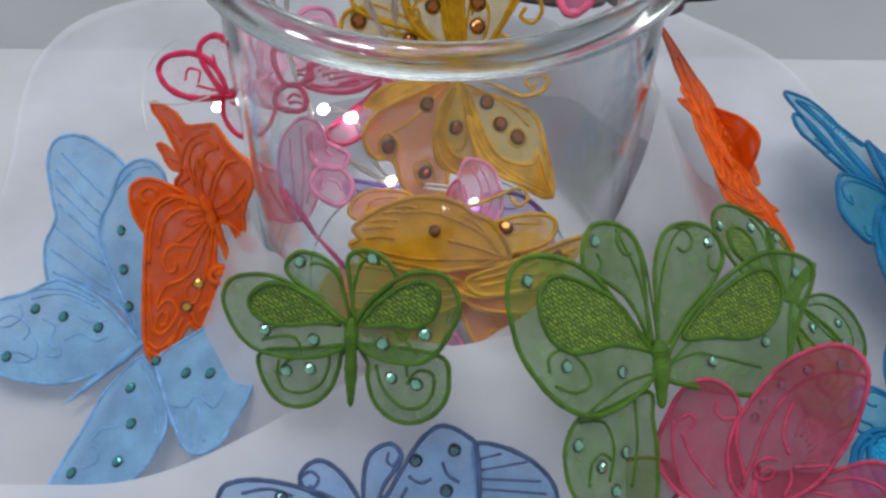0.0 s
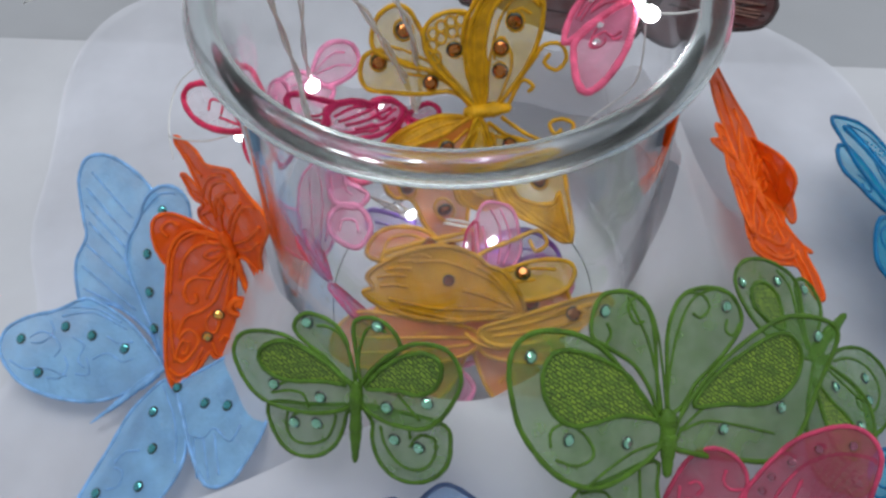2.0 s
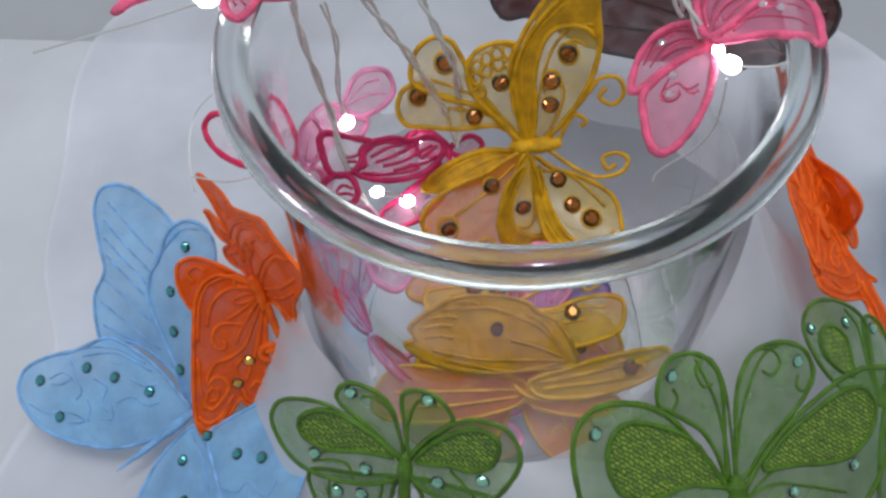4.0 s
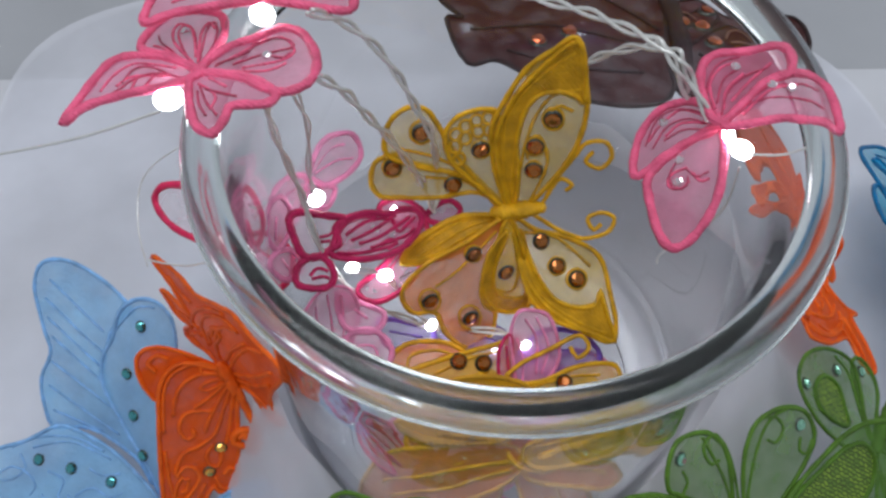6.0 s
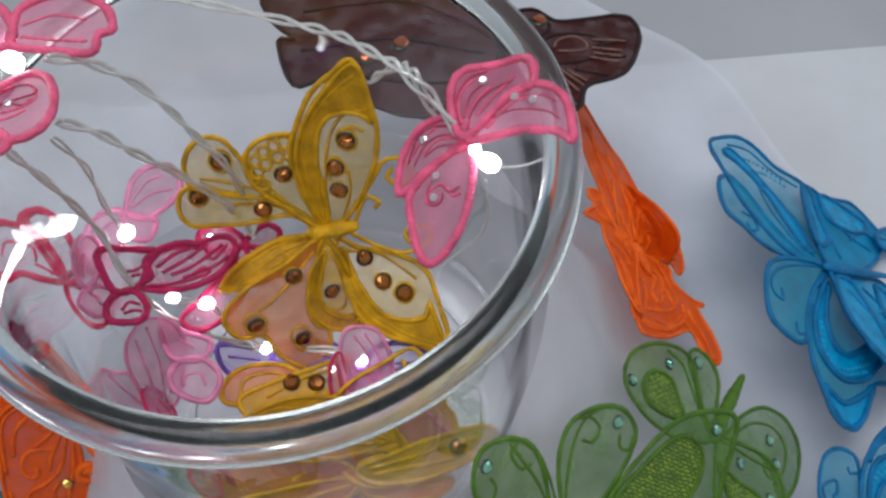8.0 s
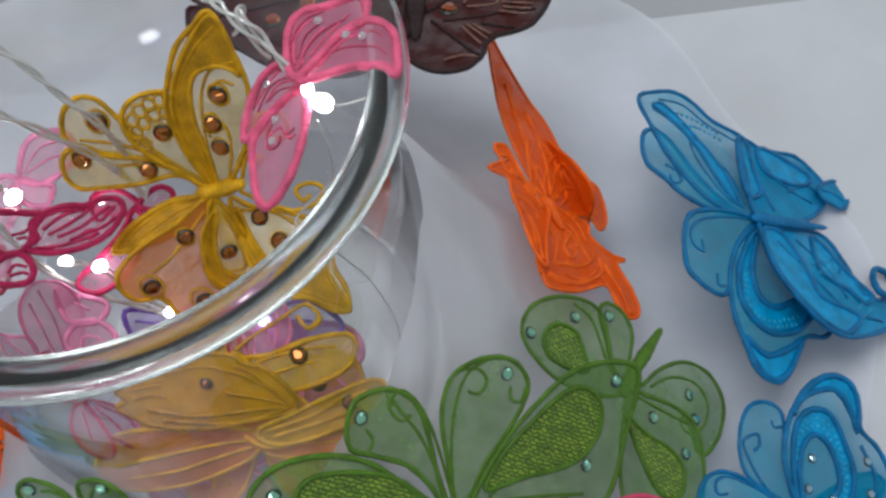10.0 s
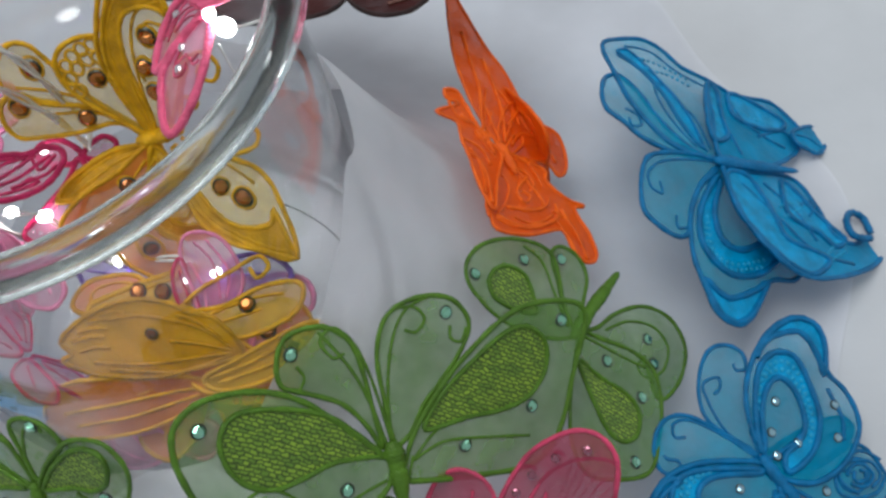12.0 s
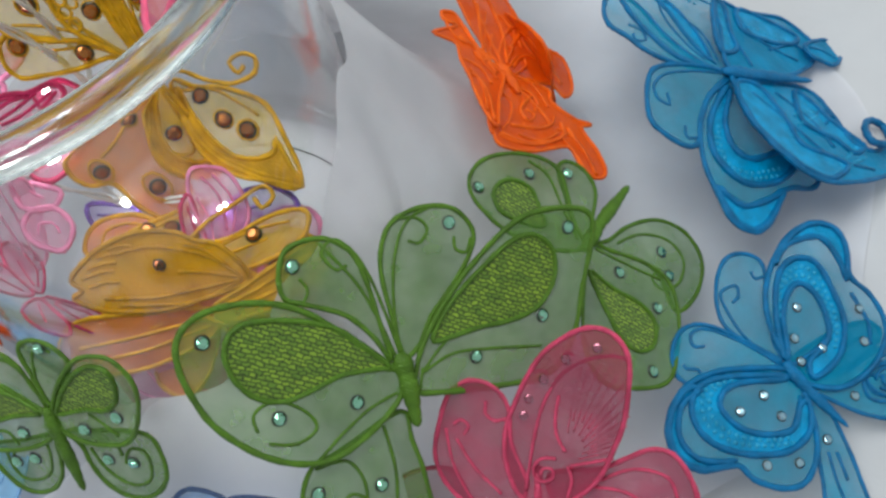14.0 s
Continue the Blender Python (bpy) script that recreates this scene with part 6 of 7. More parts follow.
wing(b, "hindwing", (5.7, 25.8, 76.7), (0.100, -0.602, 0.792), YELLOW,
     outline=[(2.0, -2.3), (4.9, -18.0), (9.9, -26.9), (18.6, -34.3), (31.0, -41.1), (34.2, -36.9), (31.9, -24.5), (28.4, -13.9), (18.8, -8.3), (8.5, -5.4)],
     lines=[[(3.3, -6.0), (9.1, -21.7), (18.7, -29.1), (27.5, -28.6), (29.3, -24.3)], [(17.9, -16.9), (17.1, -18.7), (15.2, -19.4), (13.4, -18.5), (12.7, -16.7), (13.4, -14.9), (15.3, -14.2), (17.1, -15.0), (17.9, -16.9)], [(24.7, -21.2), (23.8, -23.3), (21.5, -24.1), (19.3, -23.1), (18.4, -20.9), (19.3, -18.7), (21.5, -17.9), (23.8, -18.9), (24.7, -21.2)], [(12.6, -8.9), (11.9, -10.5), (10.3, -11.1), (8.7, -10.4), (8.1, -8.8), (8.8, -7.2), (10.4, -6.6), (11.9, -7.4), (12.6, -8.9)], [(5.0, -6.1), (15.4, -8.2), (25.8, -17.2)], [(4.1, -9.5), (10.0, -25.2), (22.1, -34.5), (31.0, -38.5)]],
     panels=[[(4.1, -5.4), (6.4, -13.2), (10.6, -22.0), (15.6, -27.9), (22.6, -30.0), (27.6, -29.4), (29.0, -25.4), (31.5, -33.5), (33.8, -41.0), (26.1, -38.1), (15.5, -34.2), (8.1, -28.4), (4.7, -20.0), (2.5, -10.0)]],
     gems=[(10.3, -8.9), (15.3, -16.8), (21.5, -21.0)],
     curl=0, cord=0.8, thin=0.5)
wing(b, "hindwing", (5.5, 24.5, 78.9), (0.100, -0.350, 0.931), YELLOW,
     outline=[(-0.4, -1.3), (-13.4, -1.1), (-21.8, -4.9), (-28.5, -9.8), (-31.8, -15.5), (-23.7, -14.8), (-13.8, -11.6), (-4.4, -5.9)],
     lines=[[(-3.7, -1.1), (-14.0, -3.0), (-22.4, -7.6), (-28.7, -13.5)], [(-3.1, -1.9), (-12.9, -5.0), (-21.3, -10.3), (-27.6, -14.2)], [(-2.4, -2.8), (-11.6, -6.9), (-19.2, -11.6), (-24.7, -14.5)], [(-2.0, -3.5), (-10.0, -8.6), (-15.9, -12.0)], [(-1.5, -4.3), (-8.0, -9.4), (-12.1, -12.1)]],
     panels=[[(-1.7, -1.7), (-13.4, -1.6), (-21.8, -5.4), (-28.2, -10.3), (-30.9, -14.8), (-23.7, -13.9), (-14.6, -10.8), (-5.2, -5.0)]],
     curl=0, cord=0.8, thin=0.5)
wing(b, "antenna", (5.1, 22.1, 82.7), (-0.162, -0.933, 0.320), YELLOW,
     lines=[[(9.6, 3.0), (12.3, 10.4), (14.5, 13.6), (17.7, 11.9), (16.3, 9.6)], [(13.6, 14.5), (17.7, 21.6), (20.4, 26.1), (25.5, 26.9), (27.7, 22.4), (24.9, 18.2), (20.9, 20.0), (22.4, 23.3)]],
     curl=0, cord=0.7, thin=0.7)
wing(b, "antenna", (5.2, 23.0, 81.4), (0.000, -0.707, 0.707), YELLOW,
     lines=[[(7.4, -0.7), (14.9, -5.5), (19.1, -7.3), (23.2, -8.5), (29.9, -6.7), (31.8, -2.5), (28.1, -0.7), (24.0, -2.3), (25.7, -5.8), (28.1, -4.1)]],
     curl=0, cord=0.7, thin=0.7)
body(b, "body", [(-0.1, 22.0, 82.9), (7.4, 21.4, 84.8), (16.0, 20.7, 87.3)], 3.1, 0.15, YELLOW)

b = ornament("butterfly_ornament", "golden yellow organza butterfly lying low in the bowl", "butterfly", "yellow butterflies")
wing(b, "forewing", (2.9, -17.0, 47.7), (0.050, -0.252, 0.966), PEACH,
     outline=[(0.0, 0.0), (-9.9, 8.7), (-16.7, 12.3), (-26.9, 12.2), (-32.9, 8.4), (-33.8, 2.2), (-23.8, -0.2), (-12.0, -2.2)],
     lines=[[(-28.8, 2.4), (-27.0, 8.3), (-18.4, 9.8), (-10.0, 6.2)]],
     curl=0, cord=0.8, thin=0.5)
wing(b, "forewing", (2.8, -17.5, 49.1), (0.050, -0.252, 0.966), YELLOW,
     outline=[(0.8, -0.9), (3.7, 6.7), (5.4, 12.6), (-4.7, 10.3), (-16.7, 7.1), (-28.6, 2.4), (-23.7, -4.4), (-10.4, -6.4)],
     lines=[[(-20.2, 2.2), (-9.9, 7.0), (0.4, 9.3)], [(-17.0, -1.2), (-3.3, 3.4)]],
     gems=[(-12.5, 6.2), (-4.9, 5.5)],
     curl=0, cord=0.8, thin=0.5)
wing(b, "forewing", (2.9, -17.2, 48.1), (0.050, -0.252, 0.966), YELLOW,
     outline=[(0.8, -0.9), (12.0, -0.3), (24.4, 4.5), (34.9, 5.1), (37.1, 0.8), (32.3, -5.9), (16.5, -10.5), (4.8, -6.8)],
     lines=[[(6.7, -2.7), (20.7, 1.2), (31.1, 1.8)], [(10.0, -5.3), (23.9, -2.3)]],
     gems=[(19.7, -0.5)],
     curl=0, cord=0.8, thin=0.5)
wing(b, "hindwing", (2.9, -17.0, 47.7), (0.050, -0.252, 0.966), PEACH,
     outline=[(-0.1, -1.7), (6.5, -6.9), (19.7, -13.9), (22.6, -22.2), (12.2, -26.7), (2.3, -23.2), (-2.2, -11.6)],
     lines=[[(3.0, -8.5), (11.1, -15.3), (12.4, -21.9)]],
     curl=0, cord=0.8, thin=0.5)
wing(b, "hindwing", (2.9, -17.0, 47.7), (0.050, -0.252, 0.966), PEACH,
     outline=[(-0.9, -1.7), (-10.5, -8.1), (-24.0, -11.0), (-29.1, -17.4), (-21.0, -24.0), (-7.6, -21.2), (-2.2, -11.6)],
     lines=[[(-5.5, -8.2), (-15.8, -14.5), (-20.9, -19.2)]],
     curl=0, cord=0.8, thin=0.5)
wing(b, "antenna", (2.7, -18.1, 50.5), (0.050, -0.252, 0.966), YELLOW,
     lines=[[(1.8, 1.6), (7.1, 5.7), (15.9, 9.8), (24.8, 13.9), (28.0, 10.3), (24.3, 7.0), (22.0, 10.5)]],
     curl=0, cord=0.7, thin=0.7)
body(b, "body", [(0.4, -15.7, 49.2), (6.1, -19.8, 47.8), (10.1, -24.7, 46.3)], 3, 0.4, YELLOW)
wing(b, "forewing", (7.7, -39.3, 44.8), (0.000, -0.783, 0.622), AMBER,
     outline=[(15.4, 8.4), (13.0, 14.8), (8.5, 20.4), (3.0, 22.5), (-0.9, 25.7), (-9.5, 28.0), (-17.4, 27.6), (-25.5, 25.1), (-32.2, 21.3), (-35.7, 17.9), (-33.9, 14.3), (-36.9, 12.4), (-31.2, 7.6), (-23.3, 4.7), (-11.8, 3.0), (1.4, 4.2), (12.3, 6.1)],
     lines=[[(12.9, 7.9), (0.9, 7.5), (-14.3, 7.4), (-28.6, 10.3)], [(12.5, 9.3), (5.7, 16.4), (-2.6, 20.6), (-11.1, 23.2), (-19.9, 22.9)], [(13.1, 8.5), (3.9, 11.7), (-4.9, 13.8)], [(-32.6, 17.6), (-27.2, 18.4), (-22.8, 18.1)], [(-30.0, 20.2), (-25.5, 20.9), (-21.3, 20.4)], [(-25.8, 22.9), (-21.9, 23.3), (-18.9, 22.7)], [(-31.5, 14.5), (-26.8, 15.1), (-22.6, 14.3)], [(-21.9, 24.9), (-18.3, 25.3), (-15.1, 24.4)], [(12.0, 7.5), (-2.0, 3.6), (-14.1, 4.8), (-24.8, 7.3)], [(9.8, 13.2), (4.7, 19.1), (-0.6, 22.0)]],
     gems=[(-9.3, 17.1)],
     curl=2, cord=0.8, thin=0.55)
wing(b, "forewing", (7.7, -39.3, 44.8), (0.000, -0.783, 0.622), YELLOW_DENSE,
     outline=[(1.5, 0.5), (12.8, 5.5), (25.3, 11.2), (38.6, 16.7), (42.0, 12.6), (34.1, 3.9), (18.9, -2.7), (5.8, -4.5)],
     lines=[[(3.7, 0.3), (18.4, 4.8), (36.2, 12.9)], [(5.7, -1.6), (22.2, 2.7), (33.9, 6.8)], [(25.5, 8.3), (29.9, 11.1), (34.6, 9.8), (29.4, 5.9)]],
     gems=[(31.0, 9.2)],
     curl=3, cord=0.8, thin=0.7)
wing(b, "hindwing", (7.7, -38.3, 43.0), (0.000, -0.783, 0.622), PEACH,
     outline=[(-0.8, 0.4), (-19.1, 3.4), (-37.9, 6.8), (-45.6, -1.4), (-42.1, -10.5), (-22.6, -13.9), (-1.6, -7.9)],
     lines=[[(-1.8, -2.6), (-22.8, -3.0), (-40.2, -2.1)], [(-1.7, -5.0), (-20.8, -8.0), (-38.2, -7.5)]],
     curl=4, cord=0.7, thin=0.6)
wing(b, "hindwing", (7.7, -38.3, 43.0), (0.000, -0.783, 0.622), PEACH,
     outline=[(1.5, -0.7), (15.2, -3.0), (28.7, -2.5), (24.1, -9.4), (4.2, -8.7)],
     lines=[[(3.9, -3.2), (15.4, -5.1), (25.7, -4.7)]],
     curl=3, cord=0.7, thin=0.6)

b = ornament("light_string_butterfly", "dark magenta fabric butterfly of the light string inside the bowl", "butterfly", "pink light string butterflies")
wing(b, "wing", (-47.1, 4.9, 88.9), (0.250, -0.401, 0.881), MAGENTA,
     outline=[(2.8, 7.5), (7.4, 10.9), (12.9, 12.2), (17.7, 11.8), (22.6, 13.4), (26.8, 12.8), (27.9, 9.6), (25.6, 5.6), (22.3, 2.4), (17.5, 0.1), (11.1, -1.1), (4.9, -0.8), (1.1, 0.8), (4.3, 3.3)],
     lines=[[(5.3, 8.7), (9.8, 10.6), (14.8, 11.0)], [(5.8, 5.6), (11.6, 9.5), (17.7, 10.7)], [(7.3, 4.0), (13.6, 7.2), (20.1, 11.6)], [(9.6, 3.2), (16.0, 5.6), (24.2, 11.2)], [(19.3, 10.3), (21.1, 6.9), (24.1, 9.6), (25.8, 11.2)], [(12.8, 2.1), (17.5, 3.7), (22.7, 5.6), (25.7, 8.0)], [(3.4, 0.6), (9.6, 0.6), (16.7, 2.1), (20.8, 3.7)], [(15.9, 3.2), (18.4, 4.6), (20.4, 3.7), (17.8, 1.8)]],
     curl=0, cord=0.95, thin=0.55)
wing(b, "wing", (-47.1, 4.9, 88.9), (0.250, -0.401, 0.881), SHEER_PINK,
     outline=[(5.8, 10.1), (1.2, 11.0), (-5.7, 11.8), (-8.7, 11.4), (-9.9, 9.4), (-8.8, 5.6), (-7.3, 1.8), (-5.1, -0.7), (-1.3, -0.3), (2.2, 2.2), (3.5, 6.4)],
     lines=[[(-2.7, 4.8), (1.1, 5.6), (3.5, 7.9)], [(-1.2, 3.7), (1.6, 4.0)]],
     curl=0, cord=1.1, thin=0.5)
wing(b, "wing", (-47.1, 4.9, 88.9), (0.250, -0.401, 0.881), SHEER_PINK,
     outline=[(-2.0, -0.4), (-6.4, -2.1), (-8.1, -5.1), (-7.4, -8.2), (-3.6, -9.3), (0.9, -8.8), (2.7, -6.0), (1.2, -2.1)],
     lines=[[(-4.1, -5.9), (-2.1, -3.7), (1.0, -4.5)], [(-3.6, -6.7), (-0.6, -6.0), (1.4, -6.5)]],
     curl=0, cord=1, thin=0.5)

b = ornament("light_string_butterfly", "pink fabric butterfly hanging inside the bowl wall", "butterfly", "pink light string butterflies")
wing(b, "wing", (-53.5, 33.3, 86.2), (0.501, -0.602, 0.622), ROSE,
     outline=[(-0.3, 0.0), (2.3, 8.8), (7.8, 12.5), (15.0, 11.4), (17.4, 4.9), (12.5, -0.5), (5.1, -3.1)],
     lines=[[(1.0, 1.6), (6.7, 7.6), (12.1, 8.8)], [(1.8, 0.6), (9.1, 4.0), (14.6, 4.3)]],
     curl=0, cord=0.9, thin=0.4)
wing(b, "wing", (-53.5, 33.3, 86.2), (0.501, -0.602, 0.622), ROSE,
     outline=[(-0.9, -0.4), (5.1, -3.1), (8.6, -4.4), (5.6, -9.9), (-0.5, -7.5)],
     curl=0, cord=0.9, thin=0.4)
wing(b, "wing", (-53.5, 33.3, 86.2), (0.501, -0.602, 0.622), ROSE,
     outline=[(-1.7, 0.2), (-7.7, 0.9), (-13.1, -4.2), (-14.6, -12.3), (-8.9, -16.4), (-2.3, -8.9)],
     lines=[[(-2.7, -1.4), (-8.9, -4.7), (-11.1, -11.1)]],
     curl=0, cord=0.9, thin=0.4)

b = ornament("light_string_butterfly", "pink fabric butterfly low inside the glass bowl", "butterfly", "pink light string butterflies")
wing(b, "wing", (-44.4, 0.2, 69.6), (0.200, -0.450, 0.870), ROSE,
     outline=[(-0.8, 2.5), (4.9, -0.2), (13.0, -3.7), (10.4, -8.8), (3.1, -8.5), (-0.1, -4.9)],
     lines=[[(0.8, -0.0), (8.0, -5.2)]],
     curl=0, cord=0.9, thin=0.4)
wing(b, "wing", (-44.4, 0.2, 69.6), (0.200, -0.450, 0.870), ROSE,
     outline=[(0.5, -13.0), (4.7, -8.6), (11.2, -9.4), (15.2, -15.3), (10.9, -21.6), (2.8, -18.3)],
     lines=[[(4.5, -16.4), (5.4, -13.2), (9.5, -13.4), (11.1, -16.7)]],
     curl=0, cord=0.9, thin=0.4)

b = ornament("light_string_butterfly", "pink fabric butterfly pressed against the bowl wall", "butterfly", "pink light string butterflies")
wing(b, "wing", (-60.4, 5.3, 91.5), (0.808, -0.303, 0.505), ROSE,
     outline=[(0.0, 0.0), (-3.8, 6.2), (-3.2, 12.2), (2.6, 14.5), (6.7, 9.0), (4.3, 2.9)],
     lines=[[(0.1, 2.3), (0.4, 9.1)]],
     curl=0, cord=0.9, thin=0.4)
wing(b, "wing", (-60.4, 5.3, 91.5), (0.808, -0.303, 0.505), ROSE,
     outline=[(0.4, -0.8), (-2.2, -4.4), (3.8, -8.6), (10.4, -5.2), (6.3, -0.3)],
     lines=[[(2.0, -2.4), (5.0, -5.6)]],
     curl=0, cord=0.9, thin=0.4)

b = ornament("light_string_butterfly", "pink fabric butterfly half hidden under the yellow one", "butterfly", "pink light string butterflies")
wing(b, "wing", (-19.4, 24.1, 79.2), (0.100, -0.500, 0.860), MAGENTA,
     outline=[(0.0, 0.0), (-6.5, 4.8), (-13.1, 2.8), (-11.6, -1.4), (-3.4, -3.2)],
     curl=0, cord=0.9, thin=0.4)
wing(b, "wing", (-19.4, 24.1, 79.2), (0.100, -0.500, 0.860), MAGENTA,
     outline=[(0.8, -0.0), (6.8, 4.0), (10.9, 1.4), (8.3, -2.7), (2.4, -2.5)],
     curl=0, cord=0.9, thin=0.4)
wing(b, "wing", (-19.4, 24.1, 79.2), (0.100, -0.500, 0.860), MAGENTA,
     outline=[(-0.9, -1.6), (-5.2, -8.1), (-13.6, -16.1), (-20.3, -22.5), (-13.9, -26.0), (-3.8, -19.7), (1.4, -8.3)],
     lines=[[(-1.8, -4.9), (-10.3, -16.2)]],
     curl=0, cord=0.9, thin=0.4)

b = ornament("light_string_butterfly", "violet fabric butterfly on the floor of the bowl", "butterfly", "pink light string butterflies")
wing(b, "wing", (11.0, -4.4, 43.1), (0.000, -0.200, 0.980), VIOLET,
     outline=[(-0.9, 0.0), (-8.5, 7.5), (-19.1, 9.6), (-28.0, 8.0), (-24.7, 0.7), (-12.5, -4.1)],
     lines=[[(-5.2, 1.9), (-17.4, 5.9)]],
     curl=0, cord=0.9, thin=0.4)
wing(b, "wing", (11.0, -4.4, 43.1), (0.000, -0.200, 0.980), VIOLET,
     outline=[(0.9, -0.0), (7.5, 6.1), (18.1, 4.9), (24.6, -2.5), (17.0, -9.4), (6.6, -7.3)],
     lines=[[(3.5, -0.1), (15.9, -0.5)]],
     curl=0, cord=0.9, thin=0.4)
wing(b, "wing", (11.0, -4.4, 43.1), (0.000, -0.200, 0.980), VIOLET,
     outline=[(-0.1, -0.9), (-5.7, -6.9), (-4.4, -15.7), (6.0, -16.8), (8.2, -9.1)],
     curl=0, cord=0.9, thin=0.4)
wing(b, "wing", (11.0, -4.4, 43.1), (0.000, -0.200, 0.980), VIOLET,
     outline=[(-45.7, 10.4), (-35.1, 9.2), (-28.1, 6.2), (-31.7, 1.0), (-42.3, 1.3)],
     lines=[[(-42.2, 6.7), (-31.6, 4.5)]],
     curl=0, cord=0.9, thin=0.4)

b = ornament("light_string_butterfly", "rose fabric butterfly on the floor of the bowl", "butterfly", "pink light string butterflies")
wing(b, "wing", (22.1, -6.0, 37.0), (0.101, -0.101, 0.990), ROSE,
     outline=[(0.0, 0.0), (-5.2, 3.7), (-12.8, 0.0), (-15.0, -7.3), (-6.2, -9.1)],
     lines=[[(-3.8, -1.8), (-9.5, -5.5)]],
     curl=0, cord=0.9, thin=0.4)
wing(b, "wing", (22.1, -6.0, 37.0), (0.101, -0.101, 0.990), ROSE,
     outline=[(0.9, -0.0), (7.7, 3.7), (16.6, -0.0), (17.4, -9.2), (6.3, -11.0)],
     lines=[[(4.4, -1.9), (12.3, -5.6)]],
     curl=0, cord=0.9, thin=0.4)
wing(b, "wing", (22.1, -6.0, 37.0), (0.101, -0.101, 0.990), ROSE,
     outline=[(-0.1, -1.5), (-12.1, -18.0), (-29.9, -23.0), (-37.0, -31.3), (-21.8, -34.9), (-3.8, -25.0)],
     curl=0, cord=0.9, thin=0.4)
wing(b, "wing", (22.1, -6.0, 37.0), (0.101, -0.101, 0.990), ROSE,
     outline=[(0.8, -1.5), (9.6, -14.6), (16.1, -21.7), (8.1, -30.3), (-2.0, -25.0)],
     curl=0, cord=0.9, thin=0.4)

b = ornament("butterfly_ornament", "peach orange organza butterfly curled on the bowl floor", "butterfly", "yellow butterflies")
wing(b, "forewing", (6.0, -32.0, 34.0), (0.150, -0.450, 0.880), PEACH,
     outline=[(1.0, 2.0), (8.0, 14.0), (20.0, 20.0), (32.0, 16.0), (34.0, 4.0), (26.0, -6.0), (12.0, -4.0)],
     lines=[[(4.0, 4.0), (16.0, 14.0), (28.0, 12.0)], [(5.0, 2.0), (18.0, 6.0), (28.0, 4.0)]],
     gems=[(20.0, 10.0)],
     curl=0, cord=0.7, thin=0.5)
wing(b, "hindwing", (6.0, -32.0, 33.0), (0.100, -0.350, 0.931), PEACH,
     outline=[(1.0, -2.0), (12.0, -5.0), (22.0, -10.0), (24.0, -20.0), (14.0, -26.0), (5.0, -18.0)],
     lines=[[(4.0, -4.0), (14.0, -12.0), (16.0, -20.0)], [(10.0, -18.0), (13.0, -15.0), (16.0, -18.0)]],
     curl=0, cord=0.7, thin=0.5)
wing(b, "forewing", (6.0, -32.0, 34.0), (-0.150, -0.450, 0.880), PEACH,
     outline=[(-1.0, 2.0), (-8.0, 14.0), (-20.0, 20.0), (-32.0, 16.0), (-34.0, 4.0), (-26.0, -6.0), (-12.0, -4.0)],
     lines=[[(-4.0, 4.0), (-16.0, 14.0), (-28.0, 12.0)], [(-5.0, 2.0), (-18.0, 6.0), (-28.0, 4.0)]],
     gems=[(-20.0, 10.0)],
     curl=0, cord=0.7, thin=0.5)
wing(b, "hindwing", (6.0, -32.0, 33.0), (-0.100, -0.350, 0.931), PEACH,
     outline=[(-1.0, -2.0), (-12.0, -5.0), (-22.0, -10.0), (-24.0, -20.0), (-14.0, -26.0), (-5.0, -18.0)],
     lines=[[(-4.0, -4.0), (-14.0, -12.0), (-16.0, -20.0)], [(-10.0, -18.0), (-13.0, -15.0), (-16.0, -18.0)]],
     curl=0, cord=0.7, thin=0.5)

b = ornament("light_string_butterfly", "pink fabric butterfly lying at the front of the bowl floor", "butterfly", "pink light string butterflies")
wing(b, "hindwing", (7.7, -36.0, 39.0), (0.000, -0.783, 0.622), ROSE,
     outline=[(-38.8, -11.6), (-30.3, -11.7), (-20.2, -15.3), (-17.4, -23.8), (-24.1, -29.6), (-33.9, -29.8), (-37.9, -23.2)],
     lines=[[(-36.7, -13.6), (-33.4, -23.1), (-26.4, -27.7)], [(-29.4, -14.5), (-25.9, -23.5)]],
     curl=0, cord=0.6, thin=0.35)
wing(b, "forewing", (-12.0, -40.0, 24.0), (-0.150, -0.501, 0.852), ROSE,
     outline=[(1.0, 1.0), (6.0, 12.0), (16.0, 17.0), (24.0, 12.0), (22.0, 2.0), (12.0, -2.0)],
     lines=[[(3.0, 4.0), (12.0, 11.0), (18.0, 10.0)]],
     curl=0, cord=0.9, thin=0.4)
wing(b, "hindwing", (-12.0, -40.0, 24.0), (-0.150, -0.501, 0.852), ROSE,
     outline=[(1.0, -1.0), (13.0, -2.0), (20.0, -9.0), (14.0, -16.0), (4.0, -12.0)],
     lines=[[(3.0, -4.0), (12.0, -9.0)]],
     curl=0, cord=0.9, thin=0.4)
wing(b, "forewing", (-12.0, -40.0, 24.0), (-0.150, -0.501, 0.852), ROSE,
     outline=[(-1.0, 1.0), (-6.0, 12.0), (-16.0, 17.0), (-24.0, 12.0), (-22.0, 2.0), (-12.0, -2.0)],
     lines=[[(-3.0, 4.0), (-12.0, 11.0), (-18.0, 10.0)]],
     curl=0, cord=0.9, thin=0.4)
wing(b, "hindwing", (-12.0, -40.0, 24.0), (-0.150, -0.501, 0.852), ROSE,
     outline=[(-1.0, -1.0), (-13.0, -2.0), (-20.0, -9.0), (-14.0, -16.0), (-4.0, -12.0)],
     lines=[[(-3.0, -4.0), (-12.0, -9.0)]],
     curl=0, cord=0.9, thin=0.4)

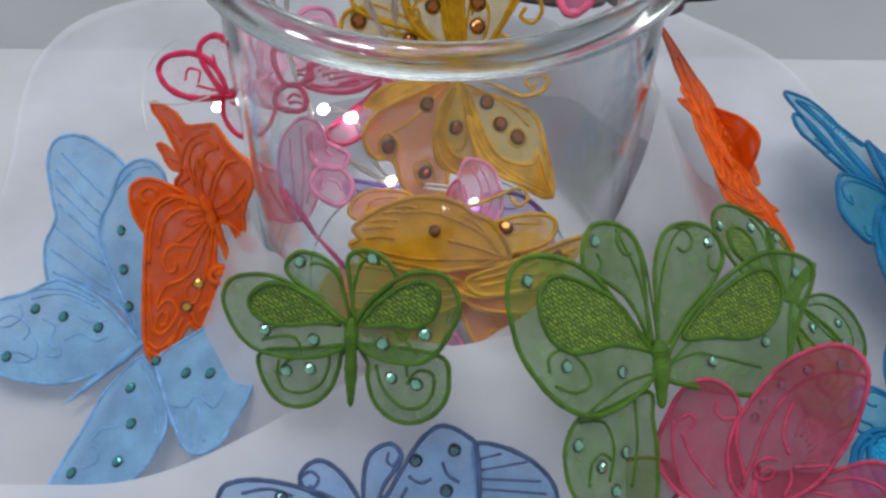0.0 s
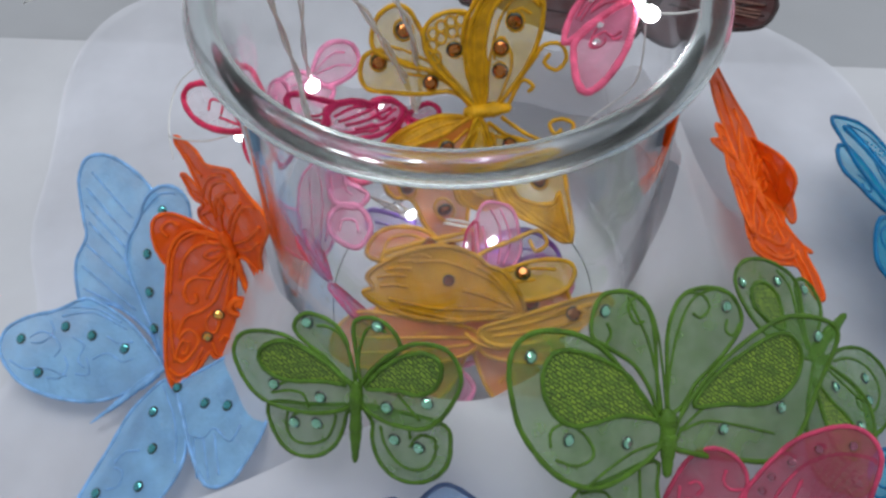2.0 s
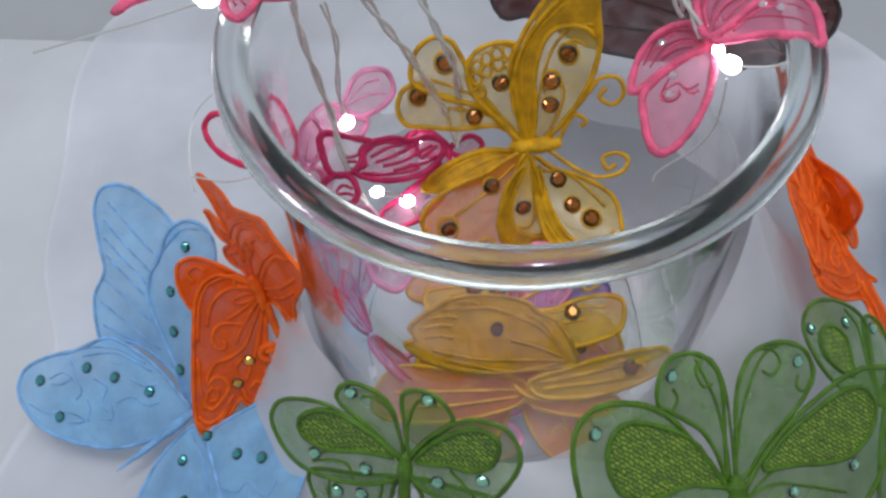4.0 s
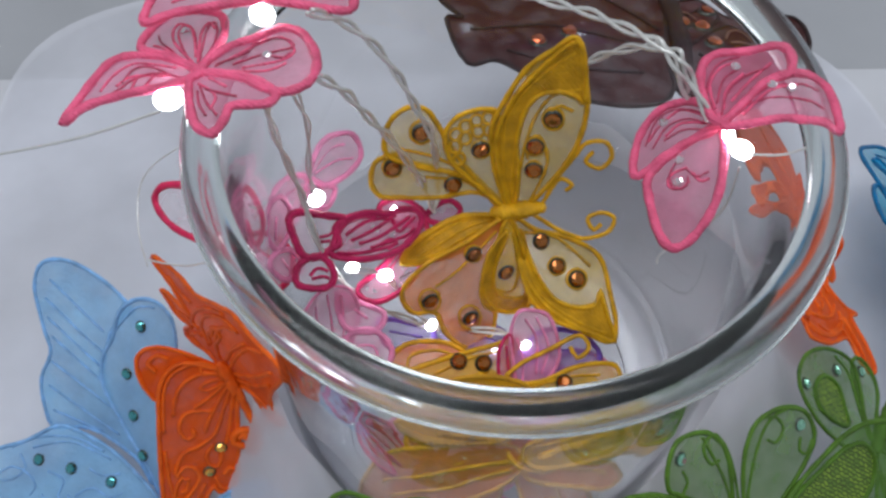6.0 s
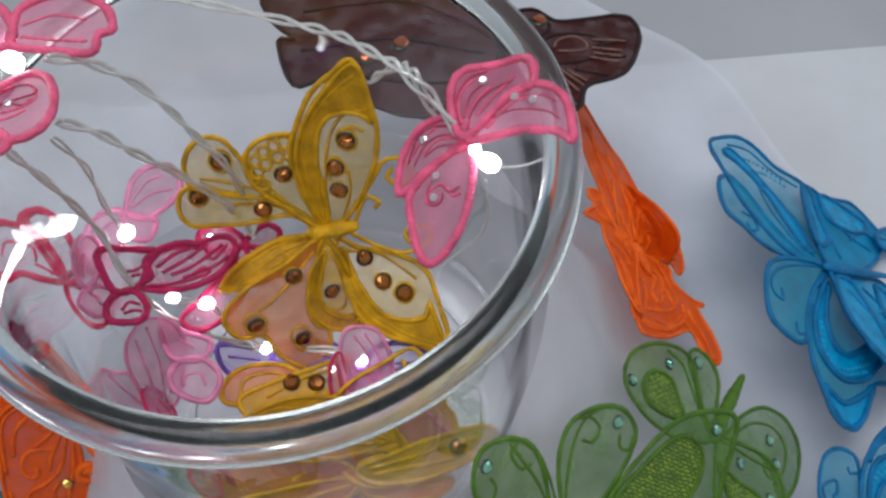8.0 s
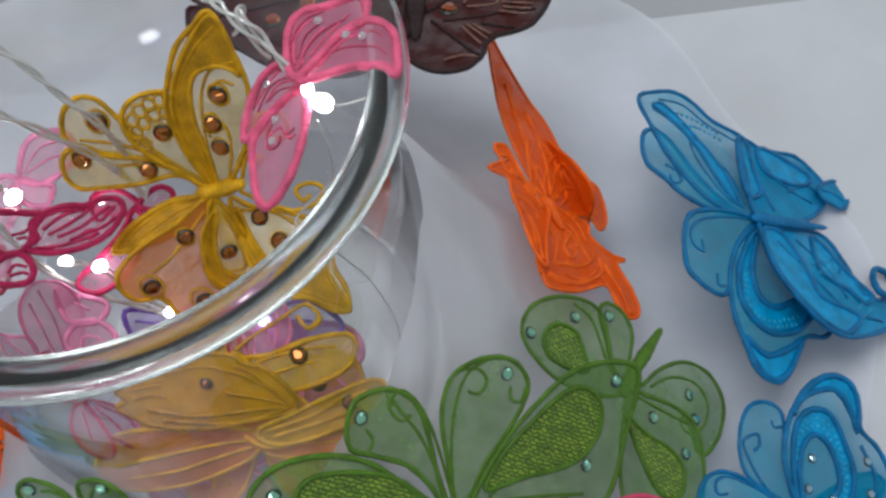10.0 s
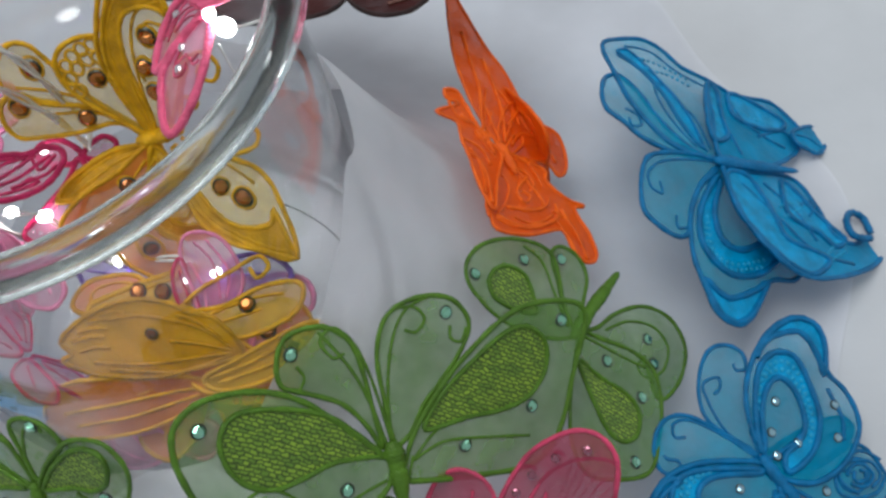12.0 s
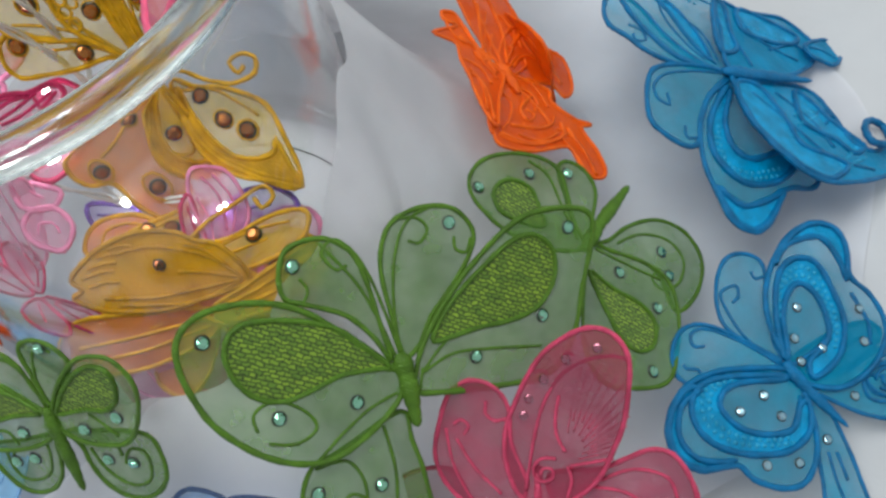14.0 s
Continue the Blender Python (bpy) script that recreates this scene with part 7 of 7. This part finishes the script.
# added wings that imitate pink streaks reflected in the left glass wall
b = ornament("light_string_butterfly", "pale rose butterfly shape added for pink streaks in the bowl wall", "butterfly", "pink light string butterflies")
wing(b, "forewing", (-46.0, -6.0, 64.0), (0.350, -0.850, 0.400), ROSE,
     outline=[(-8.1, 10.2), (-2.0, 16.2), (4.9, 13.4), (7.3, 4.2), (4.4, -6.8), (0.7, -16.6), (-4.8, -18.8), (-8.7, -9.8), (-9.9, 1.0)],
     lines=[[(-1.8, 13.5), (-1.1, -0.1), (-2.7, -16.2)], [(2.3, 11.7), (2.4, -0.5), (-0.5, -13.1)], [(-5.5, 9.9), (-5.1, -1.7), (-4.6, -14.8)]],
     curl=2, cord=0.55, thin=0.35)
wing(b, "hindwing", (-46.0, -6.0, 64.0), (0.350, -0.850, 0.400), ROSE,
     outline=[(-18.0, 3.7), (-14.1, 1.1), (-9.9, -1.5), (-8.7, -9.8), (-4.8, -18.8), (-11.6, -17.4), (-16.9, -10.5)],
     lines=[[(-15.6, 0.7), (-11.9, -8.3), (-8.0, -16.1)]],
     curl=2, cord=0.55, thin=0.35)

# another added shape, standing in for pink mirrored by the front-left glass
b = ornament("light_string_butterfly", "magenta butterfly shape added for pink reflections in the bowl wall", "butterfly", "pink light string butterflies")
wing(b, "forewing", (-40.0, -32.0, 58.0), (0.755, 0.553, 0.352), MAGENTA,
     outline=[(1.0, 1.0), (5.0, 10.0), (13.0, 18.0), (20.0, 16.0), (20.0, 6.0), (12.0, 0.0)],
     lines=[[(3.0, 4.0), (10.0, 12.0), (16.0, 13.0)], [(4.0, 3.0), (14.0, 7.0)]],
     curl=2, cord=0.55, thin=0.4)
wing(b, "hindwing", (-40.0, -32.0, 58.0), (0.755, 0.553, 0.352), MAGENTA,
     outline=[(1.0, -1.0), (12.0, -1.0), (17.0, -9.0), (12.0, -17.0), (4.0, -14.0)],
     lines=[[(3.0, -4.0), (10.0, -10.0)]],
     curl=2, cord=0.55, thin=0.4)
wing(b, "forewing", (-40.0, -32.0, 58.0), (0.755, 0.553, 0.352), MAGENTA,
     outline=[(-1.0, 1.0), (-5.0, 10.0), (-13.0, 18.0), (-20.0, 16.0), (-20.0, 6.0), (-12.0, 0.0)],
     lines=[[(-3.0, 4.0), (-10.0, 12.0), (-16.0, 13.0)], [(-4.0, 3.0), (-14.0, 7.0)]],
     curl=2, cord=0.55, thin=0.4)
wing(b, "hindwing", (-40.0, -32.0, 58.0), (0.755, 0.553, 0.352), MAGENTA,
     outline=[(-1.0, -1.0), (-12.0, -1.0), (-17.0, -9.0), (-12.0, -17.0), (-4.0, -14.0)],
     lines=[[(-3.0, -4.0), (-10.0, -10.0)]],
     curl=2, cord=0.55, thin=0.4)

b = ornament("light_string_butterfly", "deep rose fabric butterfly wedged among yellow ones in the bowl", "butterfly", "pink light string butterflies")
wing(b, "wing", (24.0, -14.0, 44.0), (0.250, -0.600, 0.760), ROSE,
     outline=[(-16.6, 21.5), (-11.5, 21.9), (-6.4, 19.7), (-3.4, 13.1), (-2.6, 5.4), (-7.3, -1.5), (-13.3, -4.6), (-16.9, -1.6), (-17.9, 6.7), (-18.8, 14.9)],
     lines=[[(-14.0, 19.3), (-10.1, 12.4), (-10.2, 1.7)], [(-10.5, 19.6), (-6.2, 10.0), (-8.5, 1.4)], [(-16.7, 13.6), (-14.6, 6.1), (-14.9, -1.0)]],
     curl=2, cord=0.6, thin=0.4)
wing(b, "wing", (24.0, -14.0, 44.0), (0.250, -0.600, 0.760), MAGENTA,
     outline=[(-18.8, 14.9), (-22.2, 11.0), (-22.4, 2.2), (-18.8, -3.5), (-16.9, -1.6), (-17.9, 6.7)],
     lines=[[(-20.1, 11.5), (-19.3, 3.4)]],
     curl=2, cord=0.6, thin=0.4)

b = ornament("light_string_butterfly", "crimson edged sheer butterfly outside the bowl on tulle", "butterfly", "pink light string butterflies")
wing(b, "wing", (-76.4, 18.4, 74.1), (-0.500, -0.550, 0.670), CRIMSON,
     outline=[(0.0, -0.6), (-14.9, -0.1), (-26.3, 4.3), (-31.6, 11.0), (-28.0, 15.8), (-16.7, 16.2), (-7.0, 12.6), (-0.1, 4.9)],
     lines=[[(-17.8, 6.6), (-16.5, 10.5), (-11.0, 9.0), (-11.7, 5.0)], [(-12.2, 4.1), (-6.7, 2.6), (-1.3, 1.1)]],
     curl=0, cord=1.2, thin=0.5)
wing(b, "wing", (-76.4, 18.4, 74.1), (-0.500, -0.550, 0.670), CRIMSON,
     outline=[(0.8, -0.1), (-9.7, 11.9), (-11.2, 18.1), (-5.8, 21.1), (0.9, 18.7), (8.9, 8.0), (6.5, 0.4)],
     lines=[[(-1.5, 7.1), (-4.9, 14.4)]],
     curl=0, cord=1.2, thin=0.5)
wing(b, "wing", (-77.4, 21.5, 71.5), (-0.500, -0.550, 0.670), CRIMSON,
     outline=[(1.4, -0.7), (11.8, 1.9), (22.0, -2.9), (19.7, -12.3), (9.6, -15.6), (1.5, -9.1)],
     lines=[[(4.1, -3.3), (14.5, -6.1)]],
     curl=0, cord=1, thin=0.5)

b = ornament("butterfly_ornament", "dark brown organza butterfly lying behind the glass bowl", "butterfly", "")
wing(b, "forewing", (76.2, 102.2, 69.0), (0.050, 0.280, 0.959), BROWN,
     outline=[(-6.5, 16.9), (6.9, 25.9), (14.1, 16.4), (26.6, 17.0), (37.3, 19.0), (43.0, 15.7), (42.8, 2.6), (36.3, -13.9), (29.9, -22.2), (17.7, -27.7), (13.3, -38.9), (6.1, -45.3), (-4.4, -43.2), (-12.1, -27.6)],
     lines=[[(-2.7, -7.3), (12.8, 6.3), (28.3, 2.4), (22.3, -10.4), (2.5, -13.5)], [(23.5, -2.9), (38.1, 1.2)], [(24.2, -10.6), (35.0, -10.0)], [(15.5, -16.9), (26.2, -21.8)], [(-1.3, -13.0), (8.1, -30.0), (12.6, -37.1)], [(-0.8, 12.1), (8.2, 19.3), (11.5, 12.6), (6.6, 5.1)]],
     gems=[(3.4, 4.3), (5.2, -6.4), (8.2, 15.9), (-3.4, 6.3)],
     curl=0, cord=0.9, thin=0.7)
wing(b, "forewing", (48.6, 105.9, 69.4), (0.050, 0.280, 0.959), BROWN,
     outline=[(20.7, 9.4), (14.6, 41.0), (-9.2, 53.7), (-42.0, 43.7), (-66.2, 37.7), (-63.3, 20.0), (-54.0, 6.7), (-59.8, 5.4), (-53.3, -22.8), (-42.3, -20.7), (-26.8, -36.0), (-12.4, -44.0), (9.1, -43.4), (17.9, -24.4)],
     lines=[[(15.8, -2.0), (-9.6, 26.0), (-51.2, 22.7)], [(11.1, -12.8), (-19.9, 2.5), (-51.3, -1.4)], [(6.5, -26.5), (-15.9, -23.8), (-38.9, -14.0)]],
     gems=[(-15.9, -1.9), (-27.6, -8.1)],
     curl=0, cord=0.9, thin=0.7)
wing(b, "hatch_stitching", (76.2, 102.2, 69.4), (0.050, 0.280, 0.959), TAN,
     lines=[[(23.6, -3.5), (34.5, -6.7)], [(25.2, 1.8), (37.3, -0.4)], [(22.2, -10.2), (32.0, -13.9)], [(10.5, -17.2), (16.4, -28.1)], [(12.6, -17.5), (17.9, -25.2)], [(8.6, -18.8), (14.1, -31.3)], [(23.6, -7.3), (33.5, -10.4)], [(10.6, -2.7), (13.1, 2.5), (18.8, 4.2), (22.5, -0.2), (21.0, -5.1), (11.5, -5.1)], [(-7.1, 12.3), (-0.8, 14.0), (2.4, 9.0)], [(1.3, -39.0), (7.0, -37.1), (12.3, -38.4)]],
     curl=0, cord=0.7, thin=0.45)
body(b, "body", [(71.4, 137.8, 60.0), (70.2, 101.6, 70.6), (69.0, 77.3, 77.7)], 4, 0.4, BROWN)


# ---- light string ----
STRING = tagged(new("light_string"), "battery light string of twisted silver wires with tiny white bulbs", "light string")
wire([(-42.5, 18.1, 168.0), (-36.7, 23.2, 160.0), (-30.3, 25.7, 150.0), (-24.6, 25.8, 138.0), (-21.0, 25.2, 128.0), (-17.0, 26.1, 115.0), (-15.7, 27.6, 100.0), (-15.1, 29.4, 86.0), (-16.4, 24.5, 80.0)], 0.55, True)
wire([(-40.5, 5.4, 162.0), (-36.0, 9.7, 152.0), (-32.2, 12.8, 140.0), (-28.0, 17.4, 126.0), (-23.3, 23.7, 106.0), (-19.1, 25.5, 92.0), (-16.9, 25.5, 80.0)], 0.55, True)
wire([(-51.2, 0.1, 160.0), (-53.2, 7.2, 142.0), (-52.9, 11.8, 122.0), (-51.1, 12.0, 106.0), (-49.4, 7.6, 96.0), (-45.0, 4.0, 80.0), (-37.0, 3.7, 62.0), (-23.9, 2.3, 52.0), (-17.9, 0.8, 50.0), (3.9, -0.5, 48.0), (11.7, -4.1, 46.0)], 0.55, True)
wire([(-34.6, 65.5, 140.0), (-20.1, 58.9, 142.0), (0.4, 47.1, 146.0), (11.6, 38.5, 150.0), (19.3, 29.9, 155.0), (26.0, 19.9, 160.0), (31.6, 12.3, 163.0), (35.2, 8.7, 160.0), (39.3, 7.6, 152.0)], 0.55, True)
wire([(23.9, 39.4, 128.0), (28.3, 31.8, 140.0), (32.8, 22.2, 152.0), (35.1, 10.8, 162.0), (38.8, 8.1, 157.0), (43.8, 2.9, 150.0)], 0.55, True)
wire([(-72.1, -3.0, 162.0), (-87.4, -5.8, 158.0), (-101.2, -4.3, 152.0), (-122.0, 1.5, 140.0)], 0.3, False)
wire([(50.5, -7.9, 151.0), (56.5, -8.9, 152.0), (62.2, -7.2, 152.0)], 0.3, False)
wire([(48.8, -9.1, 148.0), (49.5, -9.9, 136.0), (47.7, -9.7, 126.0), (38.4, -12.5, 118.0), (36.9, -14.7, 116.0)], 0.25, False)
wire([(-47.2, 10.9, 150.0), (-47.0, 16.0, 132.0), (-49.5, 18.5, 112.0), (-49.7, 19.8, 98.0)], 0.4, True)
wire([(-100.5, 11.5, 76.0), (-88.0, 8.3, 78.0), (-78.3, 9.8, 80.0)], 0.3, False)
wire([(-98.6, 57.0, 70.0), (-107.3, 53.1, 66.0), (-112.9, 48.0, 60.0), (-112.4, 34.6, 56.0), (-109.6, 24.0, 50.0)], 0.25, False)
wire([(-41.3, 5.8, 78.0), (-31.1, 5.3, 76.0), (-25.3, 4.3, 60.0), (-17.9, 1.2, 50.0)], 0.35, True)
bulb((-54.0, 25.3, 160.0), 2.35)
bulb((-72.2, 3.7, 158.0), 2.52)
bulb((50.3, -4.5, 148.0), 2.10)
bulb((47.2, -2.0, 150.0), 1.34)
# the next three glow in place of glare on glass and cloth
bulb((-49.4, 20.5, 94.0), 2.02)
bulb((-40.8, 7.8, 76.0), 1.68)
bulb((-30.9, 6.3, 74.0), 1.85)
bulb((-17.9, 1.2, 50.0), 1.60)
# a glowing drop put in for a highlight low in the bowl
bulb((11.8, -3.7, 45.0), 1.51)
bulb((-28.2, 22.8, 84.0), 0.92)
bulb((-81.8, 25.6, 62.0), 1.60)
bulb((2.0, -5.4, 44.0), 0.84)
